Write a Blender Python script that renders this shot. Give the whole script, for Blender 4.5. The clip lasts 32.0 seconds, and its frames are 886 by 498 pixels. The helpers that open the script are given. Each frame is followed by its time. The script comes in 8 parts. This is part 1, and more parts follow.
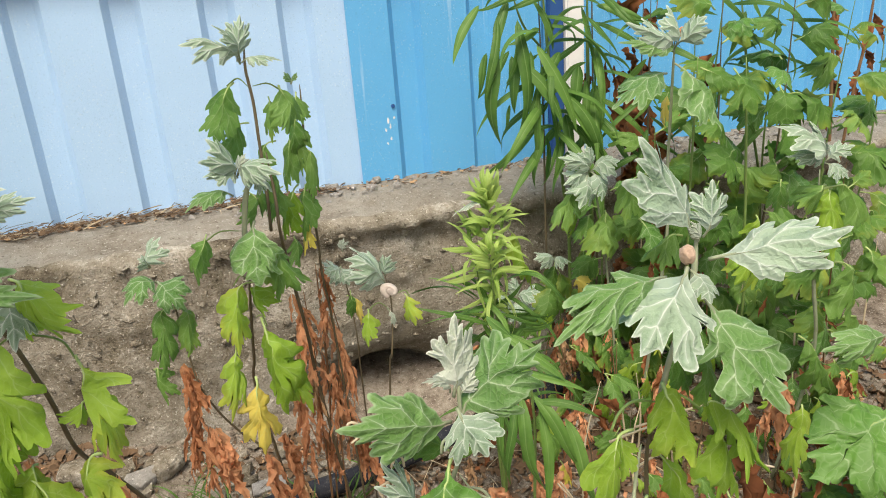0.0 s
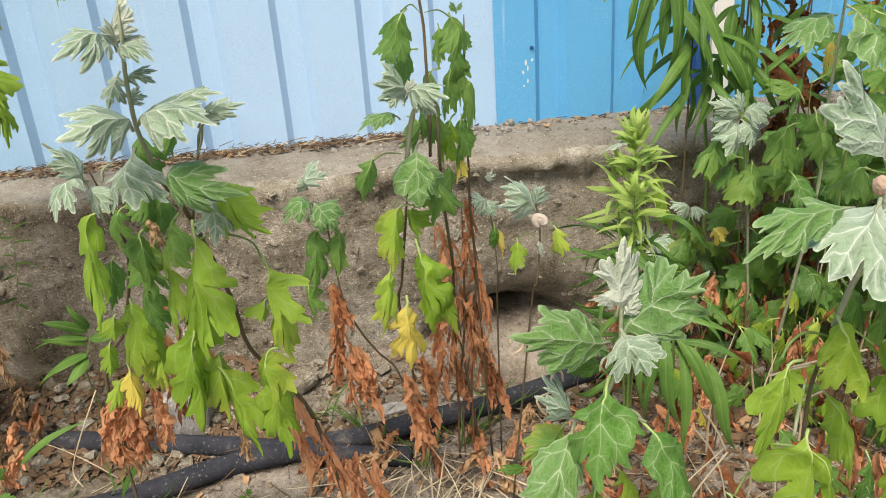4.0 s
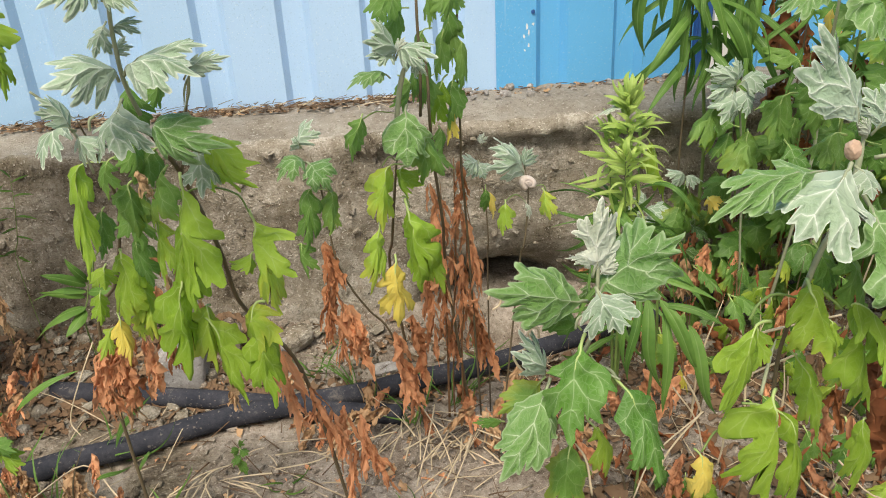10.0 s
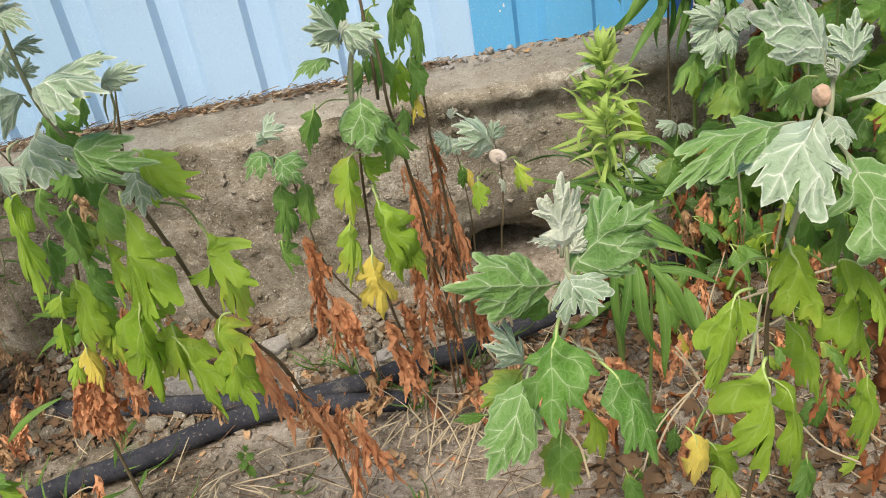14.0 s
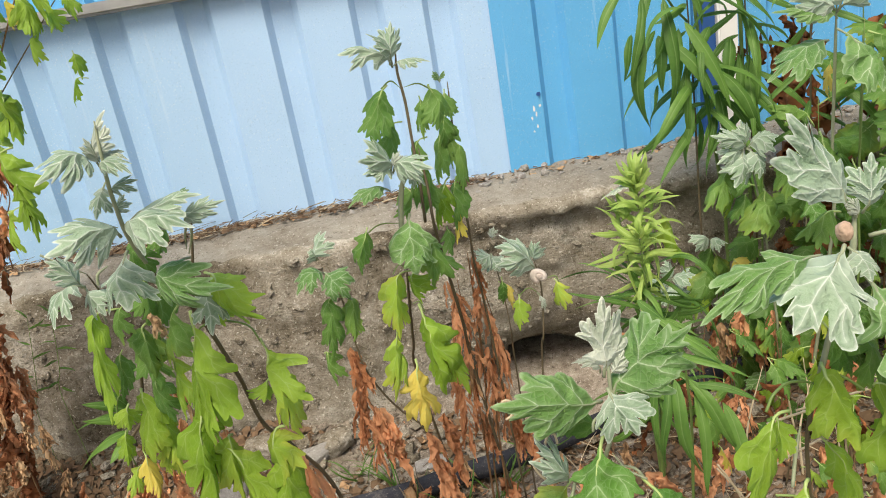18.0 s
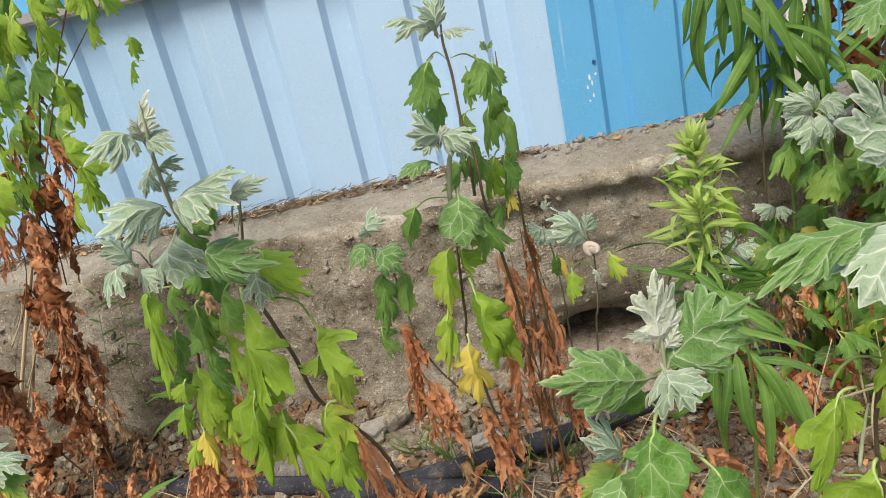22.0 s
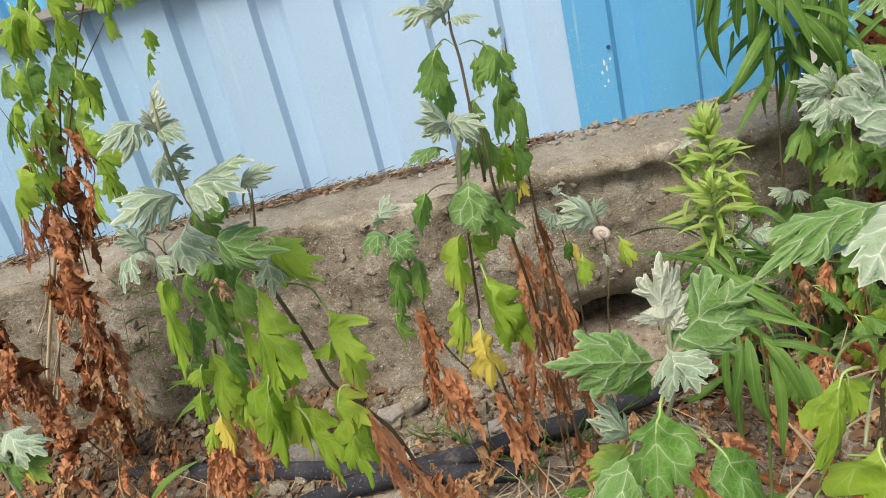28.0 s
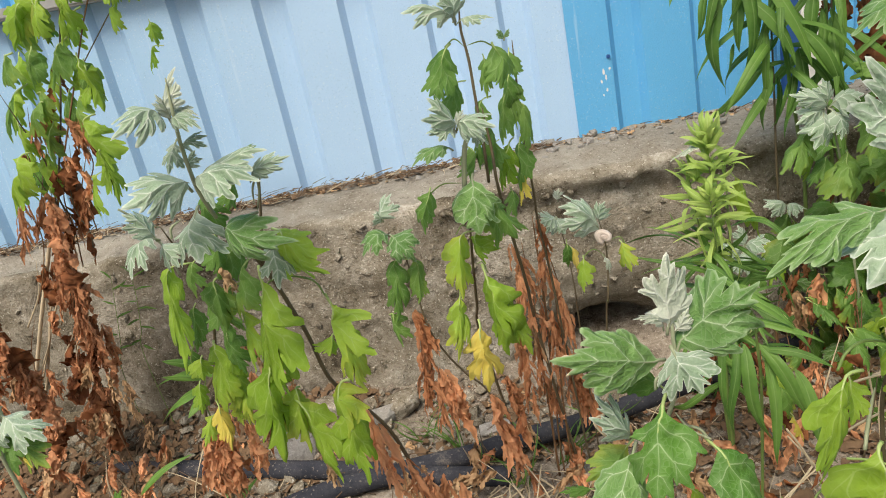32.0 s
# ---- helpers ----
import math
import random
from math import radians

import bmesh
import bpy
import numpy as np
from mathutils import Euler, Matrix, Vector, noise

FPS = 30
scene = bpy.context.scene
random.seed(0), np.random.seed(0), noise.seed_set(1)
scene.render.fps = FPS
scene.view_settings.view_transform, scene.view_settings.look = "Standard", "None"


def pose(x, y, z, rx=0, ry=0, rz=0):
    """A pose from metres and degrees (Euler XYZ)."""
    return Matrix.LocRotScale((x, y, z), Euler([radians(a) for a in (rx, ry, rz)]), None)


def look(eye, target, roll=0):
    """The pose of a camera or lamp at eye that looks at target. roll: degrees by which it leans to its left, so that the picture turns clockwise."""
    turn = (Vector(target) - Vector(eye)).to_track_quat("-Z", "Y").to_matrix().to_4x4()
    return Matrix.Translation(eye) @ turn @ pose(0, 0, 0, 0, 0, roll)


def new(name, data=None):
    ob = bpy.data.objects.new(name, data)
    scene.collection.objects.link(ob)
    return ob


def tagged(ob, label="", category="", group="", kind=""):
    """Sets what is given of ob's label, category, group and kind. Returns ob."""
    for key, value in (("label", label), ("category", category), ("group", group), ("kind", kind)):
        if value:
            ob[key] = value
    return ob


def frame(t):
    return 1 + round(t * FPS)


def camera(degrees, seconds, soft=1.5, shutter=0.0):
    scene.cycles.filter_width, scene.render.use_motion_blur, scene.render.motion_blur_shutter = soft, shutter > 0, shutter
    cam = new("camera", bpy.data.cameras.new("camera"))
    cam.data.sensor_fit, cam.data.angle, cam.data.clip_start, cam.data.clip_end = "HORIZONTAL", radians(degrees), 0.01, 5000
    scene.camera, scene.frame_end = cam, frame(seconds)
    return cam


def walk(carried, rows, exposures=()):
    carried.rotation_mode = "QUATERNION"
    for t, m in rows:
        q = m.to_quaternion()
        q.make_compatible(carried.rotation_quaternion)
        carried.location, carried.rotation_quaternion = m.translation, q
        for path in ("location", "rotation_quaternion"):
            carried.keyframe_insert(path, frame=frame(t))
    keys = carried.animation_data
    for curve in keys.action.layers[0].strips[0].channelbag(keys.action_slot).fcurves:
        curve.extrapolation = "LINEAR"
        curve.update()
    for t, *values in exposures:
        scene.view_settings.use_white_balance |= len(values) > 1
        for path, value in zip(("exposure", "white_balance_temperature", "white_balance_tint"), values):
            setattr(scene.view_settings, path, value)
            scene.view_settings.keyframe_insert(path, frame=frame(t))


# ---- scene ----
cam = camera(61.6, 32.0, soft=1.0)
EXPOSURE, KELVIN = 0.89, 7400
PATH = [
    (0, (-0.004, 0.009, 0.642), (0.505, 1.824, -0.025), -4.2),
    (0.5, (-0.008, -0.001, 0.653), (0.489, 1.801, -0.06), -4.0),
    (1, (-0.025, 0.002, 0.638), (0.404, 1.811, -0.101), -2.4),
    (1.5, (-0.048, 0.004, 0.625), (0.305, 1.827, -0.12), -2.0),
    (2, (-0.045, 0.0, 0.627), (0.26, 1.827, -0.127), -3.2),
    (2.5, (-0.052, -0.003, 0.633), (0.224, 1.828, -0.125), -3.5),
    (3, (-0.058, -0.008, 0.634), (0.173, 1.834, -0.11), -3.6),
    (3.5, (-0.054, -0.004, 0.629), (0.169, 1.832, -0.132), -3.9),
    (5.5, (-0.05, -0.006, 0.631), (0.198, 1.828, -0.126), -4.2),
    (6, (-0.038, -0.004, 0.634), (0.236, 1.818, -0.142), -4.7),
    (6.5, (-0.007, -0.001, 0.636), (0.367, 1.797, -0.156), -4.1),
    (7, (0.008, 0.001, 0.629), (0.408, 1.749, -0.256), -3.3),
    (7.5, (0.013, -0.006, 0.636), (0.303, 1.799, -0.176), -5.4),
    (8, (0.029, -0.005, 0.645), (0.361, 1.788, -0.177), -6.7),
    (8.5, (0.01, -0.006, 0.64), (0.331, 1.78, -0.201), -5.5),
    (9, (-0.019, -0.014, 0.63), (0.219, 1.78, -0.222), -4.3),
    (9.5, (-0.032, -0.015, 0.623), (0.197, 1.781, -0.226), -2.7),
    (10, (-0.038, -0.017, 0.625), (0.163, 1.787, -0.214), -2.9),
    (10.5, (-0.05, -0.012, 0.619), (0.121, 1.808, -0.192), -3.6),
    (11, (-0.057, -0.009, 0.613), (0.08, 1.81, -0.205), -3.3),
    (11.5, (-0.048, -0.004, 0.612), (0.113, 1.804, -0.227), -3.9),
    (12, (-0.019, 0.01, 0.609), (0.156, 1.802, -0.261), -5.4),
    (12.5, (-0.012, 0.011, 0.614), (0.143, 1.805, -0.257), -6.2),
    (13, (-0.004, 0.003, 0.625), (0.176, 1.809, -0.214), -6.9),
    (13.5, (0.005, 0.012, 0.621), (0.159, 1.78, -0.301), -9.3),
    (15.5, (-0.003, 0.003, 0.637), (0.116, 1.798, -0.237), -9.9),
    (16, (-0.011, 0.004, 0.634), (0.123, 1.807, -0.222), -9.1),
    (16.5, (-0.008, 0.001, 0.637), (0.131, 1.866, -0.072), -8.2),
    (17, (-0.015, 0.0, 0.633), (0.139, 1.87, -0.058), -7.5),
    (17.5, (-0.009, -0.006, 0.647), (0.1, 1.878, -0.015), -9.8),
    (18, (-0.006, -0.013, 0.649), (0.104, 1.875, -0.002), -10.0),
    (18.5, (-0.01, -0.022, 0.651), (0.103, 1.874, 0.023), -10.9),
    (19, (-0.02, -0.028, 0.647), (-0.009, 1.86, -0.014), -9.1),
    (19.5, (0.019, -0.01, 0.648), (-0.003, 1.871, -0.031), -13.9),
    (20, (0.02, -0.012, 0.651), (-0.042, 1.869, -0.026), -15.1),
    (20.5, (-0.002, -0.015, 0.649), (-0.159, 1.864, -0.017), -14.7),
    (21, (0.005, -0.007, 0.641), (-0.075, 1.872, -0.039), -12.9),
    (21.5, (0.003, -0.005, 0.646), (-0.043, 1.871, -0.045), -12.8),
    (22, (0.003, -0.006, 0.644), (-0.059, 1.873, -0.04), -12.6),
    (22.5, (0.005, -0.01, 0.644), (-0.077, 1.874, -0.024), -12.7),
    (23, (-0.002, -0.008, 0.64), (-0.072, 1.876, -0.028), -12.0),
    (23.5, (0.001, -0.004, 0.638), (-0.053, 1.874, -0.048), -12.5),
    (24, (0.0, -0.007, 0.64), (-0.062, 1.871, -0.047), -12.3),
    (24.5, (0.005, -0.001, 0.634), (-0.03, 1.862, -0.095), -12.1),
    (25, (0.016, 0.003, 0.636), (-0.031, 1.861, -0.102), -13.2),
    (25.5, (0.015, -0.002, 0.637), (-0.065, 1.855, -0.102), -13.1),
    (26, (0.012, -0.004, 0.636), (-0.053, 1.857, -0.095), -12.3),
    (26.5, (0.012, -0.01, 0.643), (-0.092, 1.862, -0.053), -13.2),
    (28.5, (0.011, -0.013, 0.64), (-0.114, 1.854, -0.065), -13.8),
    (29, (0.002, -0.008, 0.633), (-0.123, 1.853, -0.088), -12.7),
    (29.5, (-0.005, -0.008, 0.632), (-0.13, 1.856, -0.081), -12.4),
    (30, (0.002, -0.01, 0.638), (-0.11, 1.866, -0.046), -13.5),
    (30.5, (-0.001, -0.011, 0.635), (-0.116, 1.863, -0.053), -12.9),
    (31, (-0.001, -0.011, 0.635), (-0.096, 1.863, -0.058), -12.5),
    (31.5, (-0.004, -0.013, 0.636), (-0.099, 1.857, -0.067), -12.3),
    (32, (-0.003, -0.018, 0.638), (-0.089, 1.859, -0.048), -11.7),
]
walk(cam, [(t, look(eye, target, roll)) for t, eye, target, roll in PATH], [(0, EXPOSURE, KELVIN, 10), (18, EXPOSURE, KELVIN, 10), (23, EXPOSURE - 0.11, KELVIN, 10), (32, EXPOSURE - 0.11, KELVIN, 10)])
SKY, SUN = 0.082, 2.2

# ---- light ----
world = bpy.data.worlds.new("overcast_sky")
scene.world = world
world.use_nodes = True
wn = world.node_tree
sky = wn.nodes.new("ShaderNodeTexSky")
sky.sky_type, sky.sun_disc = "NISHITA", False
sky.sun_elevation, sky.sun_rotation = radians(58.4), radians(200.1)
sky.air_density, sky.dust_density, sky.ozone_density = 1.0, 4.0, 1.0
wn.links.new(sky.outputs[0], wn.nodes["Background"].inputs[0])
wn.nodes["Background"].inputs[1].default_value = SKY
sun = new("sun", bpy.data.lights.new("sun", "SUN"))
sun.data.energy, sun.data.angle, sun.data.color = SUN, radians(28), (1.0, 0.96, 0.9)
sun.matrix_world = look((-1.1, -3.0, 5.2), (0, 0, 0))


# ---- materials ----
def mat(name):
    m = bpy.data.materials.new(name)
    m.use_nodes = True
    nt = m.node_tree
    return m, nt, nt.nodes["Principled BSDF"]


def node(nt, kind, **kw):
    n = nt.nodes.new(kind)
    for k, v in kw.items():
        n.inputs[k].default_value = v
    return n


def ramp(nt, fac, stops):
    r = nt.nodes.new("ShaderNodeValToRGB")
    while len(r.color_ramp.elements) < len(stops):
        r.color_ramp.elements.new(0.5)
    for e, (p, c) in zip(r.color_ramp.elements, stops):
        e.position, e.color = p, (*c, 1)
    nt.links.new(fac, r.inputs[0])
    return r.outputs[0]


def math_node(nt, op, a, b=0.0, c=None):
    n = nt.nodes.new("ShaderNodeMath")
    n.operation = op
    for k, v in enumerate((a, b) if c is None else (a, b, c)):
        if isinstance(v, (int, float)):
            n.inputs[k].default_value = v
        else:
            nt.links.new(v, n.inputs[k])
    return n.outputs[0]


def mix(nt, fac, a, b, blend="MIX"):
    n = nt.nodes.new("ShaderNodeMix")
    n.data_type, n.blend_type = "RGBA", blend
    for k, v in ((0, fac), (6, a), (7, b)):
        if isinstance(v, tuple):
            n.inputs[k].default_value = (*v, 1)
        elif isinstance(v, (int, float)):
            n.inputs[k].default_value = v
        else:
            nt.links.new(v, n.inputs[k])
    return n.outputs[2]


def noise_tex(nt, scale, detail=4.0, rough=0.6, coord="Object", distort=0.0):
    c = nt.nodes.new("ShaderNodeTexCoord")
    n = node(nt, "ShaderNodeTexNoise", Scale=scale, Detail=detail, Roughness=rough, Distortion=distort)
    nt.links.new(c.outputs[coord], n.inputs["Vector"])
    return n.outputs["Fac"]


def bump(nt, bsdf, height, strength, distance):
    b = node(nt, "ShaderNodeBump", Strength=strength, Distance=distance)
    nt.links.new(height, b.inputs["Height"])
    nt.links.new(b.outputs[0], bsdf.inputs["Normal"])


def painted_steel(name, colour, worn, amount, falloff=None):
    """Stucco-embossed painted sheet, a little chalky, with thin streaks of wear running down."""
    m, nt, p = mat(name)
    c = nt.nodes.new("ShaderNodeTexCoord")
    mp = node(nt, "ShaderNodeMapping", Scale=(60, 60, 2.2))
    nt.links.new(c.outputs["Object"], mp.inputs[0])
    st = node(nt, "ShaderNodeTexNoise", Scale=1.0, Detail=5.0, Roughness=0.65)
    nt.links.new(mp.outputs[0], st.inputs["Vector"])
    big = noise_tex(nt, 5.0)
    streak = math_node(nt, "MULTIPLY", math_node(nt, "SMOOTH_MIN", math_node(nt, "MAXIMUM", math_node(nt, "SUBTRACT", st.outputs[0], 0.62), 0.0), 0.2, 0.05), amount * 6)
    col = mix(nt, big, colour, tuple(k * 0.9 for k in colour))
    # Blends to a second colour towards the left, edge varied by noise.
    if falloff:
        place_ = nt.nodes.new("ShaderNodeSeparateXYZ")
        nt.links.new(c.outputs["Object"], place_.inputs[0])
        leftward = node(nt, "ShaderNodeMapRange", **{"From Min": -0.62, "From Max": -0.12, "To Min": 0.85, "To Max": 0.0})
        nt.links.new(math_node(nt, "MULTIPLY_ADD", big, 0.2, place_.outputs[0]), leftward.inputs[0])
        col = mix(nt, leftward.outputs[0], col, falloff)
    # Embossing's glints painted as pale flecks; dark flecks add contrast.
    glint_fleck = math_node(nt, "MULTIPLY", math_node(nt, "GREATER_THAN", noise_tex(nt, 420.0, 2.0, 0.5), 0.665), 0.35)
    col = mix(nt, glint_fleck, col, worn)
    pit = math_node(nt, "MULTIPLY", math_node(nt, "LESS_THAN", noise_tex(nt, 380.0, 2.0, 0.5), 0.35), 0.3)
    col = mix(nt, pit, col, tuple(k * 0.6 for k in colour))
    nt.links.new(mix(nt, streak, col, worn), p.inputs["Base Color"])
    p.inputs["Roughness"].default_value = 0.42
    p.inputs["Specular IOR Level"].default_value = 0.5
    grain = noise_tex(nt, 820.0, 2.5)
    bump(nt, p, grain, 0.8, 0.0011)
    return m


def earth(name, stops, scale, strength, distance, damp=0.0):
    """Mineral ground in several grain sizes; damp: moist, mossy stains scattered round the withered vine."""
    m, nt, p = mat(name)
    n1, n2, n3 = noise_tex(nt, scale, 8.0, 0.65), noise_tex(nt, scale * 7, 6.0, 0.7), noise_tex(nt, scale * 40, 3.0, 0.6)
    f = math_node(nt, "ADD", math_node(nt, "MULTIPLY", n1, 0.5), math_node(nt, "ADD", math_node(nt, "MULTIPLY", n2, 0.3), math_node(nt, "MULTIPLY", n3, 0.2)))
    grit = noise_tex(nt, 230.0, 2.0, 0.5)
    spot = math_node(nt, "MULTIPLY", math_node(nt, "GREATER_THAN", grit, 0.66), 0.75)
    pit = math_node(nt, "MULTIPLY", math_node(nt, "LESS_THAN", noise_tex(nt, 130.0, 3.0, 0.6), 0.36), 0.55)
    col = mix(nt, spot, mix(nt, pit, ramp(nt, f, stops), stops[0][1]), stops[-1][1])
    if damp:
        tc = nt.nodes.new("ShaderNodeTexCoord")
        at = nt.nodes.new("ShaderNodeSeparateXYZ")
        nt.links.new(tc.outputs["Object"], at.inputs[0])
        patch = math_node(nt, "MULTIPLY_ADD", noise_tex(nt, 5.0, 5.0), 2.6, -1.45)
        dx, dy = math_node(nt, "ADD", at.outputs[0], 0.75), math_node(nt, "SUBTRACT", at.outputs[1], 0.95)
        away = math_node(nt, "SQRT", math_node(nt, "ADD", math_node(nt, "MULTIPLY", dx, dx), math_node(nt, "MULTIPLY", dy, dy)))
        near_vine = math_node(nt, "MULTIPLY_ADD", away, -1.5, 1.15)
        wet = math_node(nt, "MAXIMUM", math_node(nt, "MINIMUM", math_node(nt, "ADD", patch, near_vine), 1.0), 0.0)
        stain = mix(nt, noise_tex(nt, 16.0, 4.0), (0.50, 0.46, 0.41), (0.33, 0.37, 0.26))
        col = mix(nt, math_node(nt, "MULTIPLY", wet, damp), col, mix(nt, 1.0, col, stain, "MULTIPLY"))
    nt.links.new(col, p.inputs["Base Color"])
    p.inputs["Roughness"].default_value = 0.95
    p.inputs["Specular IOR Level"].default_value = 0.15
    bump(nt, p, math_node(nt, "ADD", math_node(nt, "ADD", n2, n3), math_node(nt, "MULTIPLY", grit, 0.4)), strength, distance * 1.1)
    return m


# veins of one half of a lobed blade: from, to (along the midrib, across it), half width of the flesh at either end
VEINS = (
    ((0.06, 0.0), (1.0, 0.0), 0.020, 0.030),
    ((0.48, 0.0), (0.955, 0.0), 0.160, 0.050),
    ((0.70, 0.0), (0.835, 0.135), 0.085, 0.040),
    ((0.40, 0.0), (0.745, 0.320), 0.150, 0.050),
    ((0.57, 0.165), (0.775, 0.205), 0.088, 0.040),
    ((0.55, 0.145), (0.600, 0.350), 0.090, 0.040),
    ((0.22, 0.0), (0.445, 0.392), 0.116, 0.044),
    ((0.34, 0.215), (0.525, 0.315), 0.082, 0.034),
    ((0.31, 0.17), (0.33, 0.320), 0.070, 0.032),
    ((0.04, 0.0), (0.42, 0.0), 0.018, 0.160),
)
SPAN = 0.44


def leaf_mat(name, low, high, vein, vein_strength, rough=0.55, through_light=0.35, fuzz=0.0, lobed=True, aged=None):
    """Blade colour from low to high by mottling and by leaf; pale branching veins, felt along veins and margin, and a tint of age on lobes."""
    m, nt, p = mat(name)
    uv = nt.nodes.new("ShaderNodeUVMap")
    uv.uv_map = "blade"
    sep = nt.nodes.new("ShaderNodeSeparateXYZ")
    nt.links.new(uv.outputs[0], sep.inputs[0])
    along, across = sep.outputs[0], math_node(nt, "ABSOLUTE", sep.outputs[1])
    edge_uv = nt.nodes.new("ShaderNodeUVMap")
    edge_uv.uv_map = "edge"
    edge_sep = nt.nodes.new("ShaderNodeSeparateXYZ")
    nt.links.new(edge_uv.outputs[0], edge_sep.inputs[0])
    edge = edge_sep.outputs[0]
    info = nt.nodes.new("ShaderNodeObjectInfo")
    rand = info.outputs["Random"]
    mott, patch = noise_tex(nt, 60.0, 5.0, 0.65), noise_tex(nt, 17.0, 3.0, 0.5)
    fine = noise_tex(nt, 1100.0, 3.0, 0.7)
    f = math_node(nt, "ADD", math_node(nt, "MULTIPLY", rand, 0.6), math_node(nt, "MULTIPLY", math_node(nt, "SUBTRACT", math_node(nt, "ADD", mott, patch), 0.7), 0.9))
    blade = mix(nt, math_node(nt, "MINIMUM", math_node(nt, "MAXIMUM", f, 0.0), 1.0), low, high)

    def line(value, inner, outer, strength):
        mr = node(nt, "ShaderNodeMapRange", **{"From Min": inner, "From Max": outer, "To Min": strength, "To Max": 0.0})
        nt.links.new(value, mr.inputs[0])
        return mr.outputs[0]

    def vec(op, a, b):
        n = nt.nodes.new("ShaderNodeVectorMath")
        n.operation = op
        for k, v in ((0, a), (1, b)):
            if isinstance(v, tuple):
                n.inputs[k].default_value = v
            else:
                nt.links.new(v, n.inputs[k])
        return n

    if lobed:
        wob = math_node(nt, "MULTIPLY", math_node(nt, "SUBTRACT", mott, 0.5), 0.035)
        at = nt.nodes.new("ShaderNodeCombineXYZ")
        nt.links.new(math_node(nt, "ADD", along, wob), at.inputs[0])
        nt.links.new(math_node(nt, "ADD", across, math_node(nt, "MULTIPLY", wob, across)), at.inputs[1])
        near = None
        for (ax, ay), (bx, by), _, _ in VEINS[:1] + VEINS[2:9]:
            ba = (bx - ax, by - ay, 0.0)
            pa = vec("SUBTRACT", at.outputs[0], (ax, ay, 0.0)).outputs[0]
            h = math_node(nt, "MULTIPLY", vec("DOT_PRODUCT", pa, ba).outputs["Value"], 1 / (ba[0] ** 2 + ba[1] ** 2))
            h = math_node(nt, "MINIMUM", math_node(nt, "MAXIMUM", h, 0.0), 1.0)
            sc = nt.nodes.new("ShaderNodeVectorMath")
            sc.operation = "SCALE"
            sc.inputs[0].default_value = ba
            nt.links.new(h, sc.inputs["Scale"])
            d = math_node(nt, "MULTIPLY_ADD", h, 0.006, vec("DISTANCE", pa, sc.outputs[0]).outputs["Value"])
            near = d if near is None else math_node(nt, "MINIMUM", near, d)
        mask = math_node(nt, "MAXIMUM", line(near, 0.003, 0.015 if fuzz > 0.2 else 0.011, 0.9), line(near, 0.0, 0.05, 0.25 + 0.8 * fuzz))
        net = node(nt, "ShaderNodeTexVoronoi", Scale=17.0)
        net.feature = "DISTANCE_TO_EDGE"
        nt.links.new(uv.outputs[0], net.inputs["Vector"])
        mesh_ = line(net.outputs["Distance"], 0.02, 0.10, 0.22)
        mask = math_node(nt, "MAXIMUM", mask, mesh_)
        if fuzz:
            rim = line(math_node(nt, "SUBTRACT", 1.0, edge), 0.02, 0.10, min(0.9, 0.45 + fuzz))
            heart = line(along, 0.1, 0.75, min(0.9, fuzz * 1.6))
            mask = math_node(nt, "MAXIMUM", mask, math_node(nt, "MAXIMUM", rim, heart))
        relief = math_node(nt, "ADD", math_node(nt, "MINIMUM", math_node(nt, "MULTIPLY", near, 14.0), 1.0), math_node(nt, "MULTIPLY", math_node(nt, "MINIMUM", net.outputs["Distance"], 0.3), 0.9))
    else:
        mask = line(across, 0.02, 0.12, 0.9)
        relief = math_node(nt, "MINIMUM", math_node(nt, "MULTIPLY", across, 2.0), 1.0)
    mask = math_node(nt, "MULTIPLY", mask, vein_strength)
    if fuzz:
        mask = math_node(nt, "MAXIMUM", mask, math_node(nt, "MULTIPLY", math_node(nt, "MAXIMUM", math_node(nt, "SUBTRACT", math_node(nt, "ADD", math_node(nt, "MULTIPLY", fine, 0.6), math_node(nt, "MULTIPLY", patch, 0.4)), 0.36), 0.0), fuzz * 2.6))
    if aged:
        old = math_node(nt, "MULTIPLY", math_node(nt, "MAXIMUM", math_node(nt, "SUBTRACT", math_node(nt, "ADD", math_node(nt, "MULTIPLY", edge, 0.35), math_node(nt, "ADD", patch, math_node(nt, "MULTIPLY", rand, 0.3))), 0.98), 0.0), 3.0)
        blade = mix(nt, math_node(nt, "MINIMUM", old, 0.7), blade, aged)
    col = mix(nt, mask, blade, vein)
    nt.links.new(col, p.inputs["Base Color"])
    p.inputs["Roughness"].default_value = rough
    p.inputs["Specular IOR Level"].default_value = 0.35
    bump(nt, p, math_node(nt, "ADD", relief, math_node(nt, "MULTIPLY", mott, 0.9)), 0.7 if fuzz else 0.5, 0.002 if fuzz else 0.0016)
    tr = nt.nodes.new("ShaderNodeBsdfTranslucent")
    nt.links.new(col, tr.inputs[0])
    ms = nt.nodes.new("ShaderNodeMixShader")
    ms.inputs[0].default_value = through_light
    nt.links.new(p.outputs[0], ms.inputs[1])
    nt.links.new(tr.outputs[0], ms.inputs[2])
    nt.links.new(ms.outputs[0], nt.nodes["Material Output"].inputs[0])
    return m


def plain(name, low, high, scale, rough, strength=0.3, distance=0.002, metal=0.0):
    m, nt, p = mat(name)
    n = noise_tex(nt, scale, 6.0)
    nt.links.new(mix(nt, n, low, high), p.inputs["Base Color"])
    p.inputs["Roughness"].default_value, p.inputs["Metallic"].default_value = rough, metal
    bump(nt, p, noise_tex(nt, scale * 5, 4.0), strength, distance)
    return m


